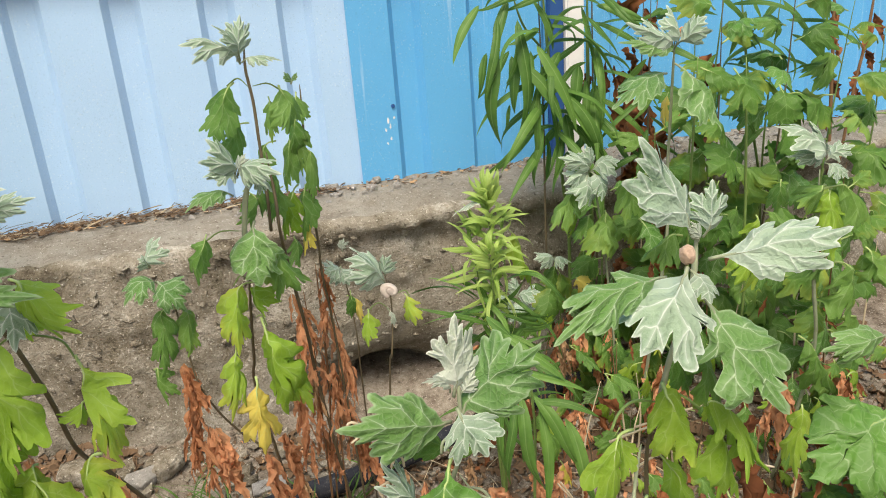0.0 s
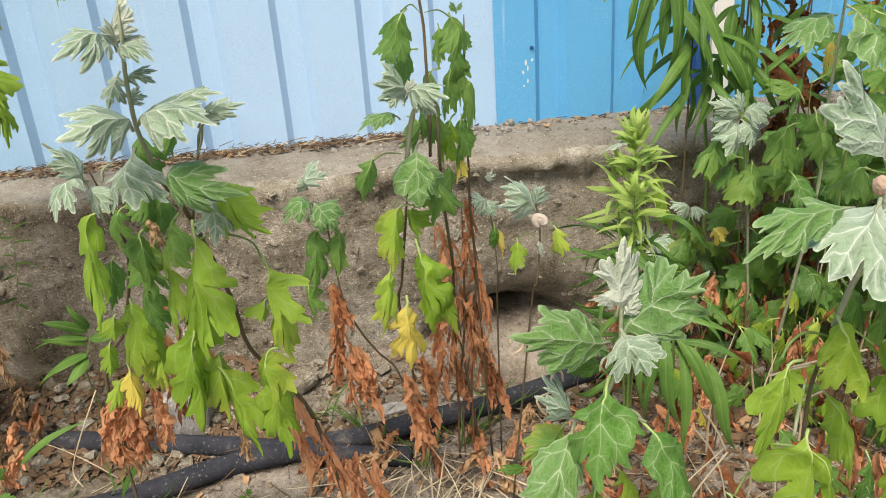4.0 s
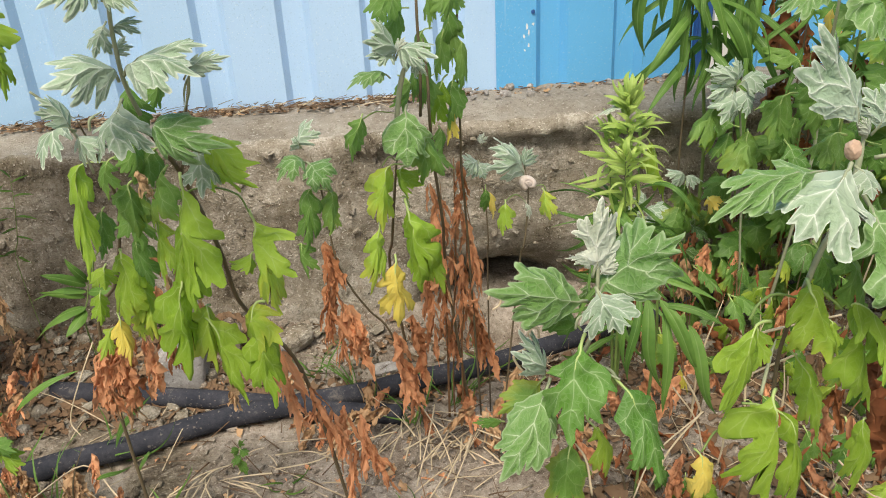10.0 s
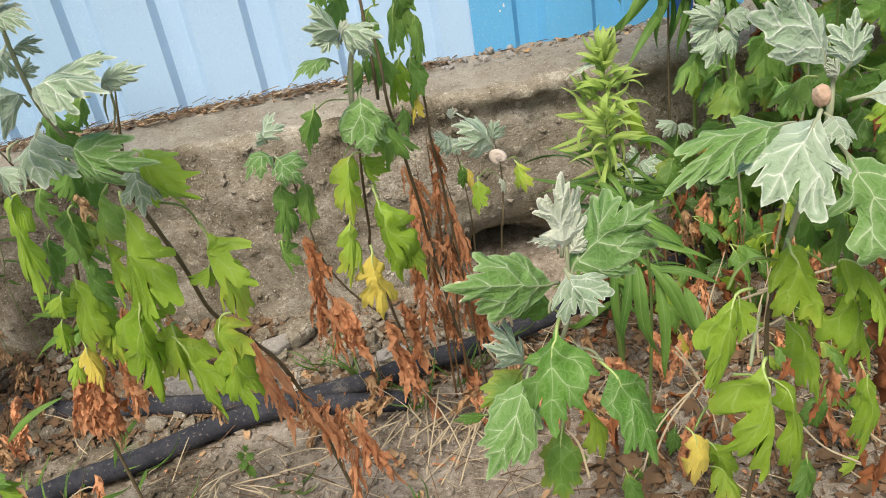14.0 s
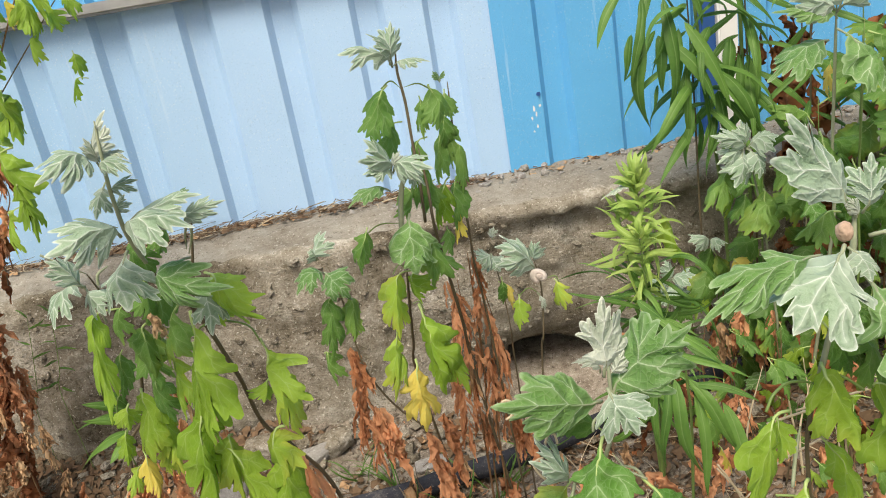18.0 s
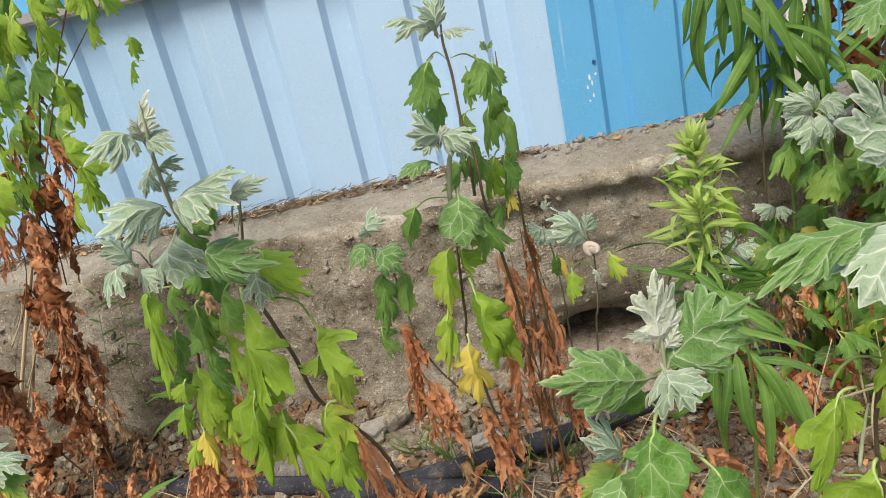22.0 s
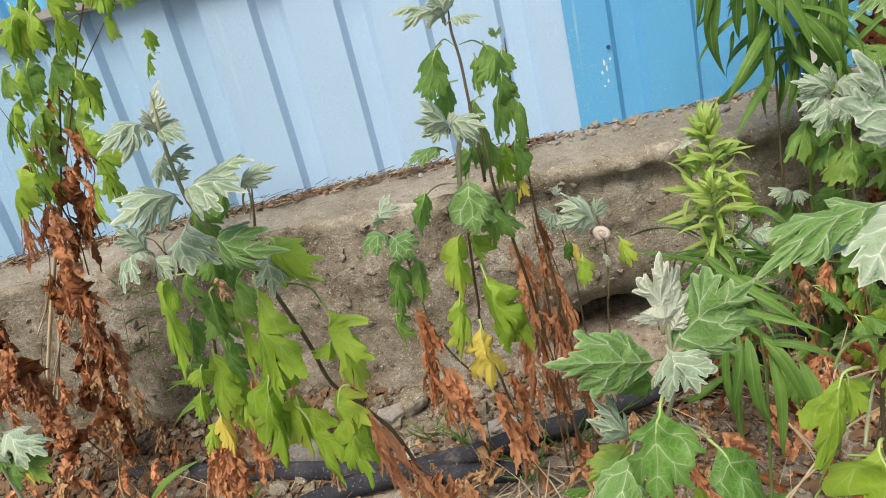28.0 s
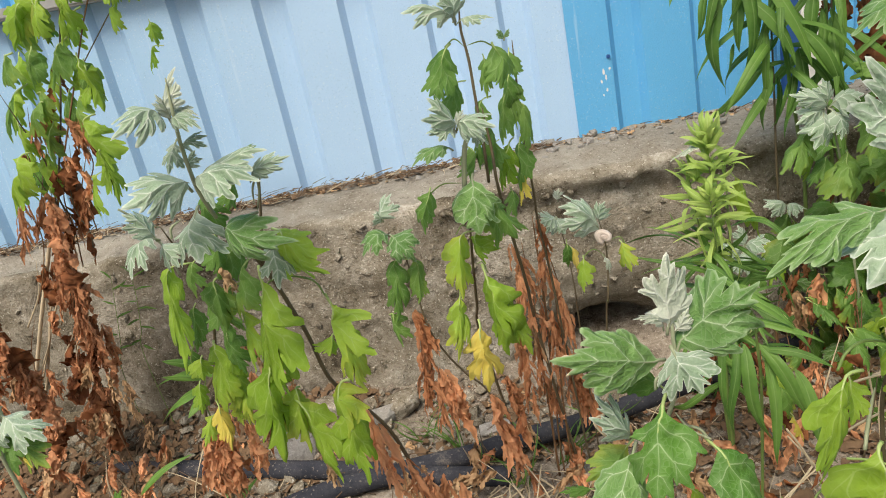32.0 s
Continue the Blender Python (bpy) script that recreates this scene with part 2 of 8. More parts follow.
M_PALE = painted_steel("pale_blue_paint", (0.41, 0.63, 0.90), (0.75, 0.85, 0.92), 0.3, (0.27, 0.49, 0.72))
M_BLUE = painted_steel("blue_paint", (0.10, 0.42, 0.78), (0.55, 0.72, 0.85), 0.7)
M_DARKBLUE = plain("dark_blue_paint", (0.012, 0.06, 0.22), (0.02, 0.09, 0.28), 30, 0.5)
M_WHITE = plain("white_paint", (0.62, 0.64, 0.65), (0.78, 0.79, 0.78), 40, 0.6)
M_RAIL = plain("weathered_rail", (0.20, 0.21, 0.22), (0.45, 0.46, 0.46), 25, 0.45, metal=0.3)
M_CONCRETE = earth("old_concrete", [(0.385, (0.075, 0.062, 0.045)), (0.445, (0.190, 0.168, 0.128)), (0.53, (0.300, 0.276, 0.230)), (0.64, (0.54, 0.52, 0.47))], 9.0, 0.6, 0.008, 0.3)
M_CAP = earth("weathered_cement", [(0.32, (0.12, 0.10, 0.075)), (0.45, (0.26, 0.235, 0.195)), (0.57, (0.37, 0.35, 0.305)), (0.72, (0.50, 0.48, 0.44))], 10.0, 0.8, 0.007)
M_SOIL = earth("garden_soil", [(0.34, (0.055, 0.042, 0.031)), (0.43, (0.19, 0.157, 0.125)), (0.53, (0.40, 0.352, 0.298)), (0.65, (0.62, 0.575, 0.52))], 14.0, 0.7, 0.012, 1.0)
M_STONE = earth("grey_stone", [(0.3, (0.16, 0.15, 0.14)), (0.5, (0.32, 0.31, 0.29)), (0.7, (0.50, 0.49, 0.47))], 40.0, 0.6, 0.004)
M_PALESTONE = earth("pale_stone", [(0.36, (0.22, 0.20, 0.18)), (0.48, (0.42, 0.41, 0.40)), (0.66, (0.64, 0.64, 0.64))], 18.0, 0.7, 0.01)
M_PIPE = earth("dusty_polyethylene", [(0.40, (0.022, 0.025, 0.034)), (0.55, (0.045, 0.048, 0.06)), (0.66, (0.16, 0.145, 0.13))], 22.0, 0.25, 0.002)
M_STRAW = plain("dry_straw", (0.34, 0.27, 0.17), (0.66, 0.57, 0.42), 60, 0.8)
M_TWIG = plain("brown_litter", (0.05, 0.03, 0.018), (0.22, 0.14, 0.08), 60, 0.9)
M_STEM = plain("dark_stem", (0.05, 0.038, 0.022), (0.16, 0.13, 0.075), 50, 0.6)
M_STEMGREEN = plain("green_stem", (0.08, 0.15, 0.03), (0.20, 0.30, 0.09), 50, 0.55)
M_STALK = plain("leaf_stalk", (0.22, 0.34, 0.09), (0.42, 0.52, 0.22), 60, 0.55)
M_STEMGREY = plain("felted_stem", (0.17, 0.21, 0.12), (0.36, 0.40, 0.28), 90, 0.8)
M_STEMBROWN = plain("dry_stem", (0.10, 0.045, 0.02), (0.26, 0.15, 0.07), 50, 0.8)
M_SHELL = plain("snail_shell", (0.26, 0.20, 0.17), (0.64, 0.60, 0.56), 220, 0.45)
M_FLESH = plain("tan_bud", (0.30, 0.19, 0.13), (0.60, 0.46, 0.36), 260, 0.8)

KINDS = {
    "silver": leaf_mat("silvery_leaf", (0.125, 0.24, 0.125), (0.25, 0.375, 0.24), (0.72, 0.79, 0.74), 0.82, 0.8, 0.2, 0.30),
    "white": leaf_mat("white_felted_leaf", (0.22, 0.31, 0.19), (0.38, 0.46, 0.34), (0.76, 0.79, 0.75), 0.8, 0.85, 0.2, 0.5),
    "grey": leaf_mat("grey_green_leaf", (0.050, 0.165, 0.026), (0.12, 0.27, 0.055), (0.58, 0.69, 0.51), 0.66, 0.6, 0.25, 0.10),
    "deep": leaf_mat("healthy_green_leaf", (0.050, 0.165, 0.022), (0.115, 0.275, 0.048), (0.50, 0.63, 0.40), 0.5, 0.5, 0.3),
    "green": leaf_mat("green_leaf", (0.048, 0.145, 0.020), (0.125, 0.265, 0.045), (0.30, 0.46, 0.18), 0.42, 0.5, 0.35, aged=(0.36, 0.40, 0.06)),
    "limp": leaf_mat("drooping_green_leaf", (0.19, 0.36, 0.026), (0.38, 0.57, 0.075), (0.50, 0.64, 0.29), 0.38, 0.55, 0.45, aged=(0.48, 0.52, 0.07)),
    "fresh": leaf_mat("soft_green_leaf", (0.085, 0.215, 0.035), (0.20, 0.37, 0.08), (0.42, 0.57, 0.28), 0.42, 0.55, 0.45, aged=(0.32, 0.42, 0.06)),
    "lime": leaf_mat("wilting_lime_leaf", (0.155, 0.315, 0.018), (0.325, 0.49, 0.060), (0.47, 0.60, 0.24), 0.42, 0.55, 0.45, aged=(0.44, 0.48, 0.07)),
    "yellow": leaf_mat("yellow_leaf", (0.55, 0.48, 0.06), (0.78, 0.62, 0.16), (0.58, 0.60, 0.22), 0.45, 0.6, 0.35, aged=(0.62, 0.40, 0.12)),
    "dry": leaf_mat("dry_brown_leaf", (0.27, 0.098, 0.042), (0.82, 0.43, 0.24), (0.76, 0.48, 0.30), 0.35, 0.85, 0.35, 0.0, False),
    "rust": leaf_mat("rust_orange_leaf", (0.36, 0.14, 0.060), (0.86, 0.46, 0.26), (0.80, 0.52, 0.34), 0.35, 0.85, 0.4, 0.0, False),
    "tan": leaf_mat("dry_tan_leaf", (0.32, 0.18, 0.09), (0.58, 0.40, 0.24), (0.60, 0.42, 0.26), 0.3, 0.85, 0.2, 0.0, False),
    "lance": leaf_mat("willow_leaf", (0.042, 0.125, 0.022), (0.15, 0.30, 0.06), (0.26, 0.40, 0.15), 0.5, 0.5, 0.35, 0.0, False),
    "bright": leaf_mat("young_lime_leaf", (0.26, 0.43, 0.08), (0.46, 0.60, 0.18), (0.58, 0.68, 0.34), 0.4, 0.5, 0.4, 0.0, False),
    "drylance": leaf_mat("dry_willow_leaf", (0.11, 0.034, 0.014), (0.34, 0.13, 0.052), (0.4, 0.2, 0.1), 0.3, 0.85, 0.2, 0.0, False),
}
NARROW = {"lance", "bright", "drylance"}
STEMS = {"dark": M_STEM, "green": M_STEMGREEN, "grey": M_STEMGREY, "brown": M_STEMBROWN, "straw": M_STRAW}


# ---- builders ----
def mesh_from(name, verts, faces, material, uvs=None, smooth=True, edge=None):
    me = bpy.data.meshes.new(name)
    me.from_pydata(verts, [], faces)
    me.materials.append(material)
    if smooth:
        me.shade_smooth()
    if uvs is not None:
        idx = np.empty(len(me.loops), dtype=np.int32)
        me.loops.foreach_get("vertex_index", idx)
        me.uv_layers.new(name="blade").data.foreach_set("uv", np.asarray(uvs, dtype=np.float32)[idx].ravel())
        if edge is not None:
            two = np.zeros((len(verts), 2), dtype=np.float32)
            two[:, 0] = edge
            me.uv_layers.new(name="edge").data.foreach_set("uv", two[idx].ravel())
    return me


def thing(name, label, category, at=(0, 0, 0), group=""):
    ob = new(name)
    ob.location = at
    return tagged(ob, label, category, group)


def part_mesh(name, me, parent, label=""):
    ob = new(name, me)
    ob.parent = parent
    ob.matrix_parent_inverse = Matrix.Translation(parent.location).inverted()
    return tagged(ob, label)


def smooth_line(points, steps=6):
    """A Catmull-Rom line through the points."""
    pts = [Vector(p) for p in points]
    pts = [pts[0] * 2 - pts[1]] + pts + [pts[-1] * 2 - pts[-2]]
    out = []
    for a, b, c, d in zip(pts, pts[1:], pts[2:], pts[3:]):
        for k in range(steps):
            t = k / steps
            out.append(0.5 * ((2 * b) + (c - a) * t + (2 * a - 5 * b + 4 * c - d) * t * t + (3 * b - a - 3 * c + d) * t ** 3))
    return out + [pts[-2]]


def tube(points, r0, r1, sides=7, bumps=0.0, seed=0, point=0.0):
    """Vertices and faces of a tapering tube along a line."""
    rnd = random.Random(seed)
    line = [Vector(p) for p in points]
    verts, faces = [], []
    side = None
    for k, c in enumerate(line):
        d = (line[min(k + 1, len(line) - 1)] - line[max(k - 1, 0)]).normalized()
        if side is None:
            side = d.orthogonal().normalized()
        side = (side - d * side.dot(d)).normalized()
        up = d.cross(side)
        r = (r0 + (r1 - r0) * k / (len(line) - 1)) * (1 - point * max(0.0, 1 - k / 5))
        for j in range(sides):
            a = 2 * math.pi * j / sides
            q = r * (1 + bumps * (rnd.random() - 0.5))
            verts.append(c + side * (q * math.cos(a)) + up * (q * math.sin(a)))
    n = len(line)
    for k in range(n - 1):
        for j in range(sides):
            a, b = k * sides + j, k * sides + (j + 1) % sides
            faces.append((a, b, b + sides, a + sides))
    faces.append(tuple(range(sides - 1, -1, -1)))
    faces.append(tuple(range((n - 1) * sides, n * sides)))
    return verts, faces


def stem(plant, look_, points, r0, r1, name="stem"):
    slim = {"grey": 0.78, "dark": 0.68, "brown": 0.75, "green": 0.72}.get(look_, 1.0)
    r0, r1 = r0 * slim, r1 * slim
    v, f = tube(smooth_line(points), r0, r1, 7, 0.15, len(bpy.data.objects), 0.65)
    return part_mesh(name, mesh_from(name, v, f, STEMS[look_]), plant)


def half_width(s):
    """Half width of a lance-shaped blade along its length, 0 to 1."""
    return math.sin(math.pi * s ** 0.75) ** 0.8 if 0 < s < 1 else 0.0


HUB = 0.42
TURNS = [math.pi * k / 46 for k in range(43)] + [math.pi * (1 - q) for q in (0.055, 0.033, 0.018, 0.008, 0.0)]
RINGS = (0.22, 0.42, 0.62, 0.80, 0.92, 1.0)


def outline(deep, slim, seed):
    """How far one half of a lobed blade reaches from its hub in each of TURNS: the flesh round its veins, deeper or shallower cut."""
    rnd = random.Random(seed)
    veins = []
    for k, (va, vb, wa, wb) in enumerate(VEINS):
        g = 1 + rnd.uniform(-0.10, 0.08) if k not in (0, 1, 9) else 1
        veins.append((np.array(va), np.array(va) + (np.array(vb) - np.array(va)) * g, wa * (1 - 0.5 * deep if k not in (0, 9) else 1), wb * slim))
    r = np.linspace(0.0, 0.75, 260)
    reach = []
    for a in TURNS:
        q = np.stack([HUB + r * math.cos(a), np.abs(r * math.sin(a))], 1)
        inside = np.zeros(len(r), dtype=bool)
        for va, vb, wa, wb in veins:
            ba = vb - va
            h = np.clip(((q - va) @ ba) / (ba @ ba), 0, 1)
            d = np.linalg.norm(q - va - h[:, None] * ba, axis=1)
            inside |= d < wa + (wb - wa) * h ** (1.25 if wb > wa else 1.6)
        out = np.nonzero(~inside)[0]
        reach.append(float(r[out[0]]) if len(out) else float(r[-1]))
    reach[-1] = HUB
    return reach


OUTLINES = [outline(d, w, k) for k, (d, w) in enumerate(((0.25, 1.0), (0.4, 1.1), (0.1, 1.0), (0.5, 0.9), (0.3, 1.2), (0.15, 0.9), (0.45, 1.0), (0.2, 1.1)))]
FULL = OUTLINES[:3] + [outline(d, w, 20 + k) for k, (d, w) in enumerate(((-0.12, 0.9), (-0.2, 1.0), (0.0, 1.1)))]
LEAVES = [0]
UP = Vector((0.0, -0.75, 0.75))


def shrivelled(base, d, length, width, rnd, narrow):
    """A dead leaf: a twisted main strip with shrivelled side lobes hanging from it."""
    verts, uvs, faces = [], [], []

    def strip(p, way, n, w, turns):
        steps = 14
        side = way.orthogonal().normalized()
        side = Matrix.Rotation(rnd.uniform(0, 6.3), 3, way) @ side
        off = Vector((rnd.uniform(0, 50), rnd.uniform(0, 50), 0))
        kinks = [rnd.uniform(-0.6, 0.9) for _ in range(5)]
        o = len(verts)
        for k in range(steps + 1):
            t = k / steps
            p = p + (way + Vector((0, 0, -0.6)) * t + noise.noise_vector(p * 90 + off) * 0.6).normalized() * (n / steps)
            s = Matrix.Rotation(turns * t, 3, way) @ side
            f = way.cross(s)
            ww = 1.05 * w * (0.2 + math.sin(math.pi * min(1, t * 1.05)) ** 0.7) * (1 + 0.7 * noise.noise(p * 260 + off))
            fold = ww * rnd.uniform(0.3, 0.9)
            for q, h in ((-1, kinks[0]), (-0.45, kinks[1]), (0.2, kinks[2]), (0.6, kinks[3]), (1, kinks[4])):
                verts.append(p + s * (q * ww * 0.5) + f * (h * fold * 0.6) + noise.noise_vector(p * 170 + s * q * 3 + off) * ww * 0.45)
                uvs.append((t, q))
        for k in range(steps):
            for q in range(4):
                a = o + k * 5 + q
                faces.append((a, a + 1, a + 6, a + 5))
        return p

    strip(base, d, length, width * (0.3 if not narrow else 0.9), rnd.uniform(-4, 4))
    if not narrow:
        for k in range(11):
            u = 0.03 + 0.075 * k
            way = (d + Vector((rnd.uniform(-0.7, 0.7), rnd.uniform(-0.6, 0.4), rnd.uniform(-0.9, 0.0)))).normalized()
            strip(base + d * (length * u), way, length * rnd.uniform(0.3, 0.65), width * rnd.uniform(0.12, 0.24), rnd.uniform(-3, 3))
    return verts, uvs, faces


def leaf(plant, kind, base, tip, width, bow=None, roll=0.0, curl=None, name="leaf"):
    """One blade from base to tip (metres), as wide as given, arched by bow, its edges rolled by curl (radians)."""
    LEAVES[0] += 1
    rnd = random.Random(LEAVES[0])
    base, tip = Vector(base), Vector(tip)
    along = tip - base
    length = along.length
    d = along / length
    narrow = kind in NARROW
    if kind in ("dry", "rust", "tan", "drylance"):
        verts, uvs, faces = shrivelled(base, d, length, width * (1.2 if not narrow else 1.0), rnd, narrow)
        return part_mesh(name, mesh_from(name, verts, faces, KINDS[kind], uvs), plant)
    limp = kind in ("lime", "yellow", "limp", "fresh")
    bow = ((0.19 if kind in ("silver", "white") else 0.12) if bow is None else bow) + rnd.uniform(-0.03, 0.03)
    curl = ((0.8 if limp else 0.35 if narrow else 0.6) if curl is None else curl * (0.7 if limp else 1)) * rnd.uniform(0.8, 1.2)
    up = UP - d * UP.dot(d)
    up = up.normalized() if up.length > 0.05 else d.orthogonal().normalized()
    up = Matrix.Rotation(radians(roll) + rnd.uniform(-0.3, 0.3) * (2 if limp else 1), 3, d) @ up
    half = width * 0.5 * (0.58 if kind == "lance" else 0.72 if narrow else 0.98 if limp else 1.25 if kind == "silver" else 1.1)
    lean, twist = rnd.uniform(-0.07, 0.07), rnd.uniform(-0.35, 0.35) * (2 if limp else 4 if kind == "lance" else 1)
    phase = (rnd.uniform(0, 6.3), rnd.uniform(0, 6.3))
    fold = rnd.uniform(0.1, 0.8) if limp else rnd.uniform(0.2, 0.5) if kind == "silver" else rnd.uniform(0.05, 0.3)
    hook = Vector((rnd.choice((-1, 1)) * rnd.uniform(0.08, 0.2), rnd.uniform(-0.05, 0.08), -rnd.uniform(0.05, 0.2))) * rnd.choice((0.15, 0.4, 1.0))
    arch = rnd.uniform(0.0, 0.06) if limp else 0.0
    wave = half * (0.26 if limp else 0.12)
    ruffle = half * (0.05 if narrow else 0.26 if limp else 0.17)
    r = half / max(curl, 0.05)
    seed = Vector((LEAVES[0] * 1.37, 0, 0))
    verts, uvs, faces = [], [], []

    def place(s, x, droop=0.0):
        """A point of the blade: s along the midrib, x across in half widths."""
        u = Matrix.Rotation(twist * s, 3, d) @ up
        a = x * curl
        z = -r * (1 - math.cos(a)) - fold * abs(x) * half + wave * math.sin(8 * s + phase[0 if x < 0 else 1]) * x * x - droop
        p = base + d * (s * length) + d.cross(u) * (r * math.sin(a) + lean * length * math.sin(math.pi * min(1, s))) + u * (z + 4 * bow * length * s * (1 - s))
        p.z += arch * length * math.sin(math.pi * min(1.0, max(0.0, s) / 0.5))
        if limp and s < 0.26:
            p += hook * (length * ((0.26 - max(0.0, s)) / 0.26) ** 2)
        return p + (noise.noise_vector(p * 55 + seed) + noise.noise_vector(p * 150 + seed) * 0.35) * ruffle * min(1, max(0, 4 * s))

    if narrow:
        vs = (-1, -0.5, 0, 0.5, 1)
        for i in range(17):
            s = i / 16
            for v in vs:
                verts.append(place(s, v * half_width(s)))
                uvs.append((s, v))
        faces = [(i * 5 + j, i * 5 + j + 1, i * 5 + j + 6, i * 5 + j + 5) for i in range(16) for j in range(4)]
    else:
        halves = [rnd.choice(FULL if kind in ("grey", "green", "fresh", "deep") else OUTLINES[:3] if kind == "silver" else OUTLINES) for _ in (0, 1)]
        stalk = 0.08 if limp else 0.05
        sweep = rnd.uniform(0.15, 0.5) if limp else rnd.uniform(-0.12, 0.1)
        sag = rnd.uniform(0.1, 0.5) if limp else rnd.uniform(0.0, 0.2)
        n = len(TURNS)
        ring = [(a, reach, 1) for a, reach in zip(TURNS, halves[0])] + [(a, reach, -1) for a, reach in reversed(list(zip(TURNS, halves[1]))[1:-1])]
        edge = [0.0]

        def put(u, w, e):
            x = w / SPAN
            s = (stalk + (1 - stalk) * (max(0.0, u) ** 1.25 if limp else u)) * (1 - 0.1 * max(0.0, sweep)) + sweep * abs(w) * half / SPAN / length
            verts.append(place(s, x, sag * half * x * x))
            uvs.append((u, w))
            edge.append(e)

        edge.clear()
        put(HUB, 0.0, 0.0)
        for q in RINGS:
            for a, reach, side in ring:
                put(HUB + q * reach * math.cos(a), side * q * reach * math.sin(a), q)
        m = len(ring)
        faces = [(0, 1 + k, 1 + (k + 1) % m) for k in range(m)]
        faces += [(1 + j * m + k, 1 + (j + 1) * m + k, 1 + (j + 1) * m + (k + 1) % m, 1 + j * m + (k + 1) % m) for j in range(len(RINGS) - 1) for k in range(m)]
        blade = part_mesh(name, mesh_from(name, verts, faces, KINDS[kind], uvs, edge=edge), plant)
        thick = max(0.0007, min(0.0013, half * 0.07))
        tv, tf = tube([place((stalk + 0.34 * (1 - stalk)) * k / 9, 0.0) - up * thick * 0.6 for k in range(10)], thick, thick * 0.45, 6)
        part_mesh("stalk", mesh_from("stalk", tv, tf, M_STEMGREY if kind in ("silver", "white", "grey") else M_STALK), blade)
        return blade
    return part_mesh(name, mesh_from(name, verts, faces, KINDS[kind], uvs), plant)


def rough_block(size, seed, amount, cuts=3):
    """Vertices and faces of a lump like broken stone."""
    bm = bmesh.new()
    bmesh.ops.create_icosphere(bm, subdivisions=cuts, radius=0.5)
    off = Vector((seed * 3.1, seed * 1.7, 0))
    for q in bm.verts:
        c = q.co.normalized()
        c = Vector([math.copysign(abs(k) ** 0.6, k) for k in c]) * 0.5
        q.co = c * (1 + amount * noise.noise(c * 2.3 + off) + 0.35 * amount * noise.noise(c * 7 + off))
        q.co = Vector([k * s for k, s in zip(q.co, size)])
    me = bpy.data.meshes.new("lump")
    bm.to_mesh(me)
    bm.free()
    return me


def broken_stone(size, seed):
    """A stone with flat broken faces and worn edges."""
    rnd = random.Random(seed)
    bm = bmesh.new()
    for _ in range(22):
        c = Vector((rnd.gauss(0, 1), rnd.gauss(0, 1), rnd.gauss(0, 1))).normalized()
        c = Vector([math.copysign(abs(k) ** 0.55, k) for k in c]) * 0.5 * rnd.uniform(0.85, 1.05)
        bm.verts.new([k * s for k, s in zip(c, size)])
    bmesh.ops.convex_hull(bm, input=bm.verts)
    bmesh.ops.delete(bm, geom=[q for q in bm.verts if not q.link_faces], context="VERTS")
    bmesh.ops.bevel(bm, geom=bm.edges[:], offset=min(size) * 0.04, segments=1, affect="EDGES")
    me = bpy.data.meshes.new("stone")
    bm.to_mesh(me)
    bm.free()
    return me


def grid_mesh(name, us, vs, fn, material, uv=False):
    verts = [fn(u, v) for v in vs for u in us]
    n = len(us)
    faces = [(j * n + i, j * n + i + 1, (j + 1) * n + i + 1, (j + 1) * n + i) for j in range(len(vs) - 1) for i in range(n - 1)]
    return mesh_from(name, verts, faces, material)


def fb(x, y, z=0.0, octaves=4):
    return noise.fractal(Vector((x, y, z)), 1.0, 2.0, octaves)


# ---- ground, foundation, fence ----
def ground_z(x, y):
    h = 0.012 * fb(x * 5, y * 5) + 0.006 * fb(x * 22, y * 22, 3) + 0.003 * fb(x * 70, y * 70, 5)
    bank = max(0.0, min(1.0, (y - 0.9) / 0.2))
    left = max(0.0, min(1.0, (-x - 0.05) / 0.5))
    h += bank * (0.02 + 0.05 * left)
    hollow = math.exp(-((x - 0.22) / 0.13) ** 2 - ((y - 1.04) / 0.10) ** 2)
    h -= 0.12 * hollow
    falloff = 1.0 if abs(x) < 2 and -1 < y < 2 else 0.2
    return h * falloff - 0.004


near = [-1.5 + 0.0115 * k for k in range(261)]
xs = [-60, -20, -8, -3.5, -2.2] + near + [2.2, 3.5, 8, 20, 60]
ys = [-60, -20, -8, -3, -1.2, -0.5, -0.2] + [0.0115 * k for k in range(110)] + [1.6, 3, 8, 20, 60]
ground = tagged(new("ground", grid_mesh("ground", xs, ys, lambda x, y: Vector((x, y, ground_z(x, y))), M_SOIL)), "dry brown garden soil with clods and litter", "ground", kind="structure")

FENCE_Y, CAP_Z = 1.225, 0.332


def wall_front(x, z):
    """The weathered face of the strip foundation: bulges, a worn upper edge, an undercut at the hollow."""
    y = 1.055 + 0.045 * max(0.0, min(1.0, (-x - 0.05) / 0.6)) + 0.02 * math.sin(x * 5 + 1) * 0.5
    y += 0.010 * fb(x * 5, z * 7, 7) + 0.006 * fb(x * 22, z * 30, 9) + 0.004 * fb(x * 75, z * 90, 2)
    lip = max(0.0, min(1.0, (x + 0.12) / 0.2)) * max(0.0, min(1.0, (0.302 - z + 0.010 * fb(x * 9, 3, 1) + 0.006 * fb(x * 40, 3, 1)) / 0.020))
    y += 0.022 * lip + 0.007 * fb(x * 34, z * 40, 6) * max(0.0, min(1.0, (x + 0.15) / 0.2)) * max(0.0, min(1.0, (z - 0.22) / 0.06))
    y += 0.20 * math.exp(-((x - 0.20) / 0.115) ** 2 - ((z + 0.02) / 0.075) ** 2)
    return y


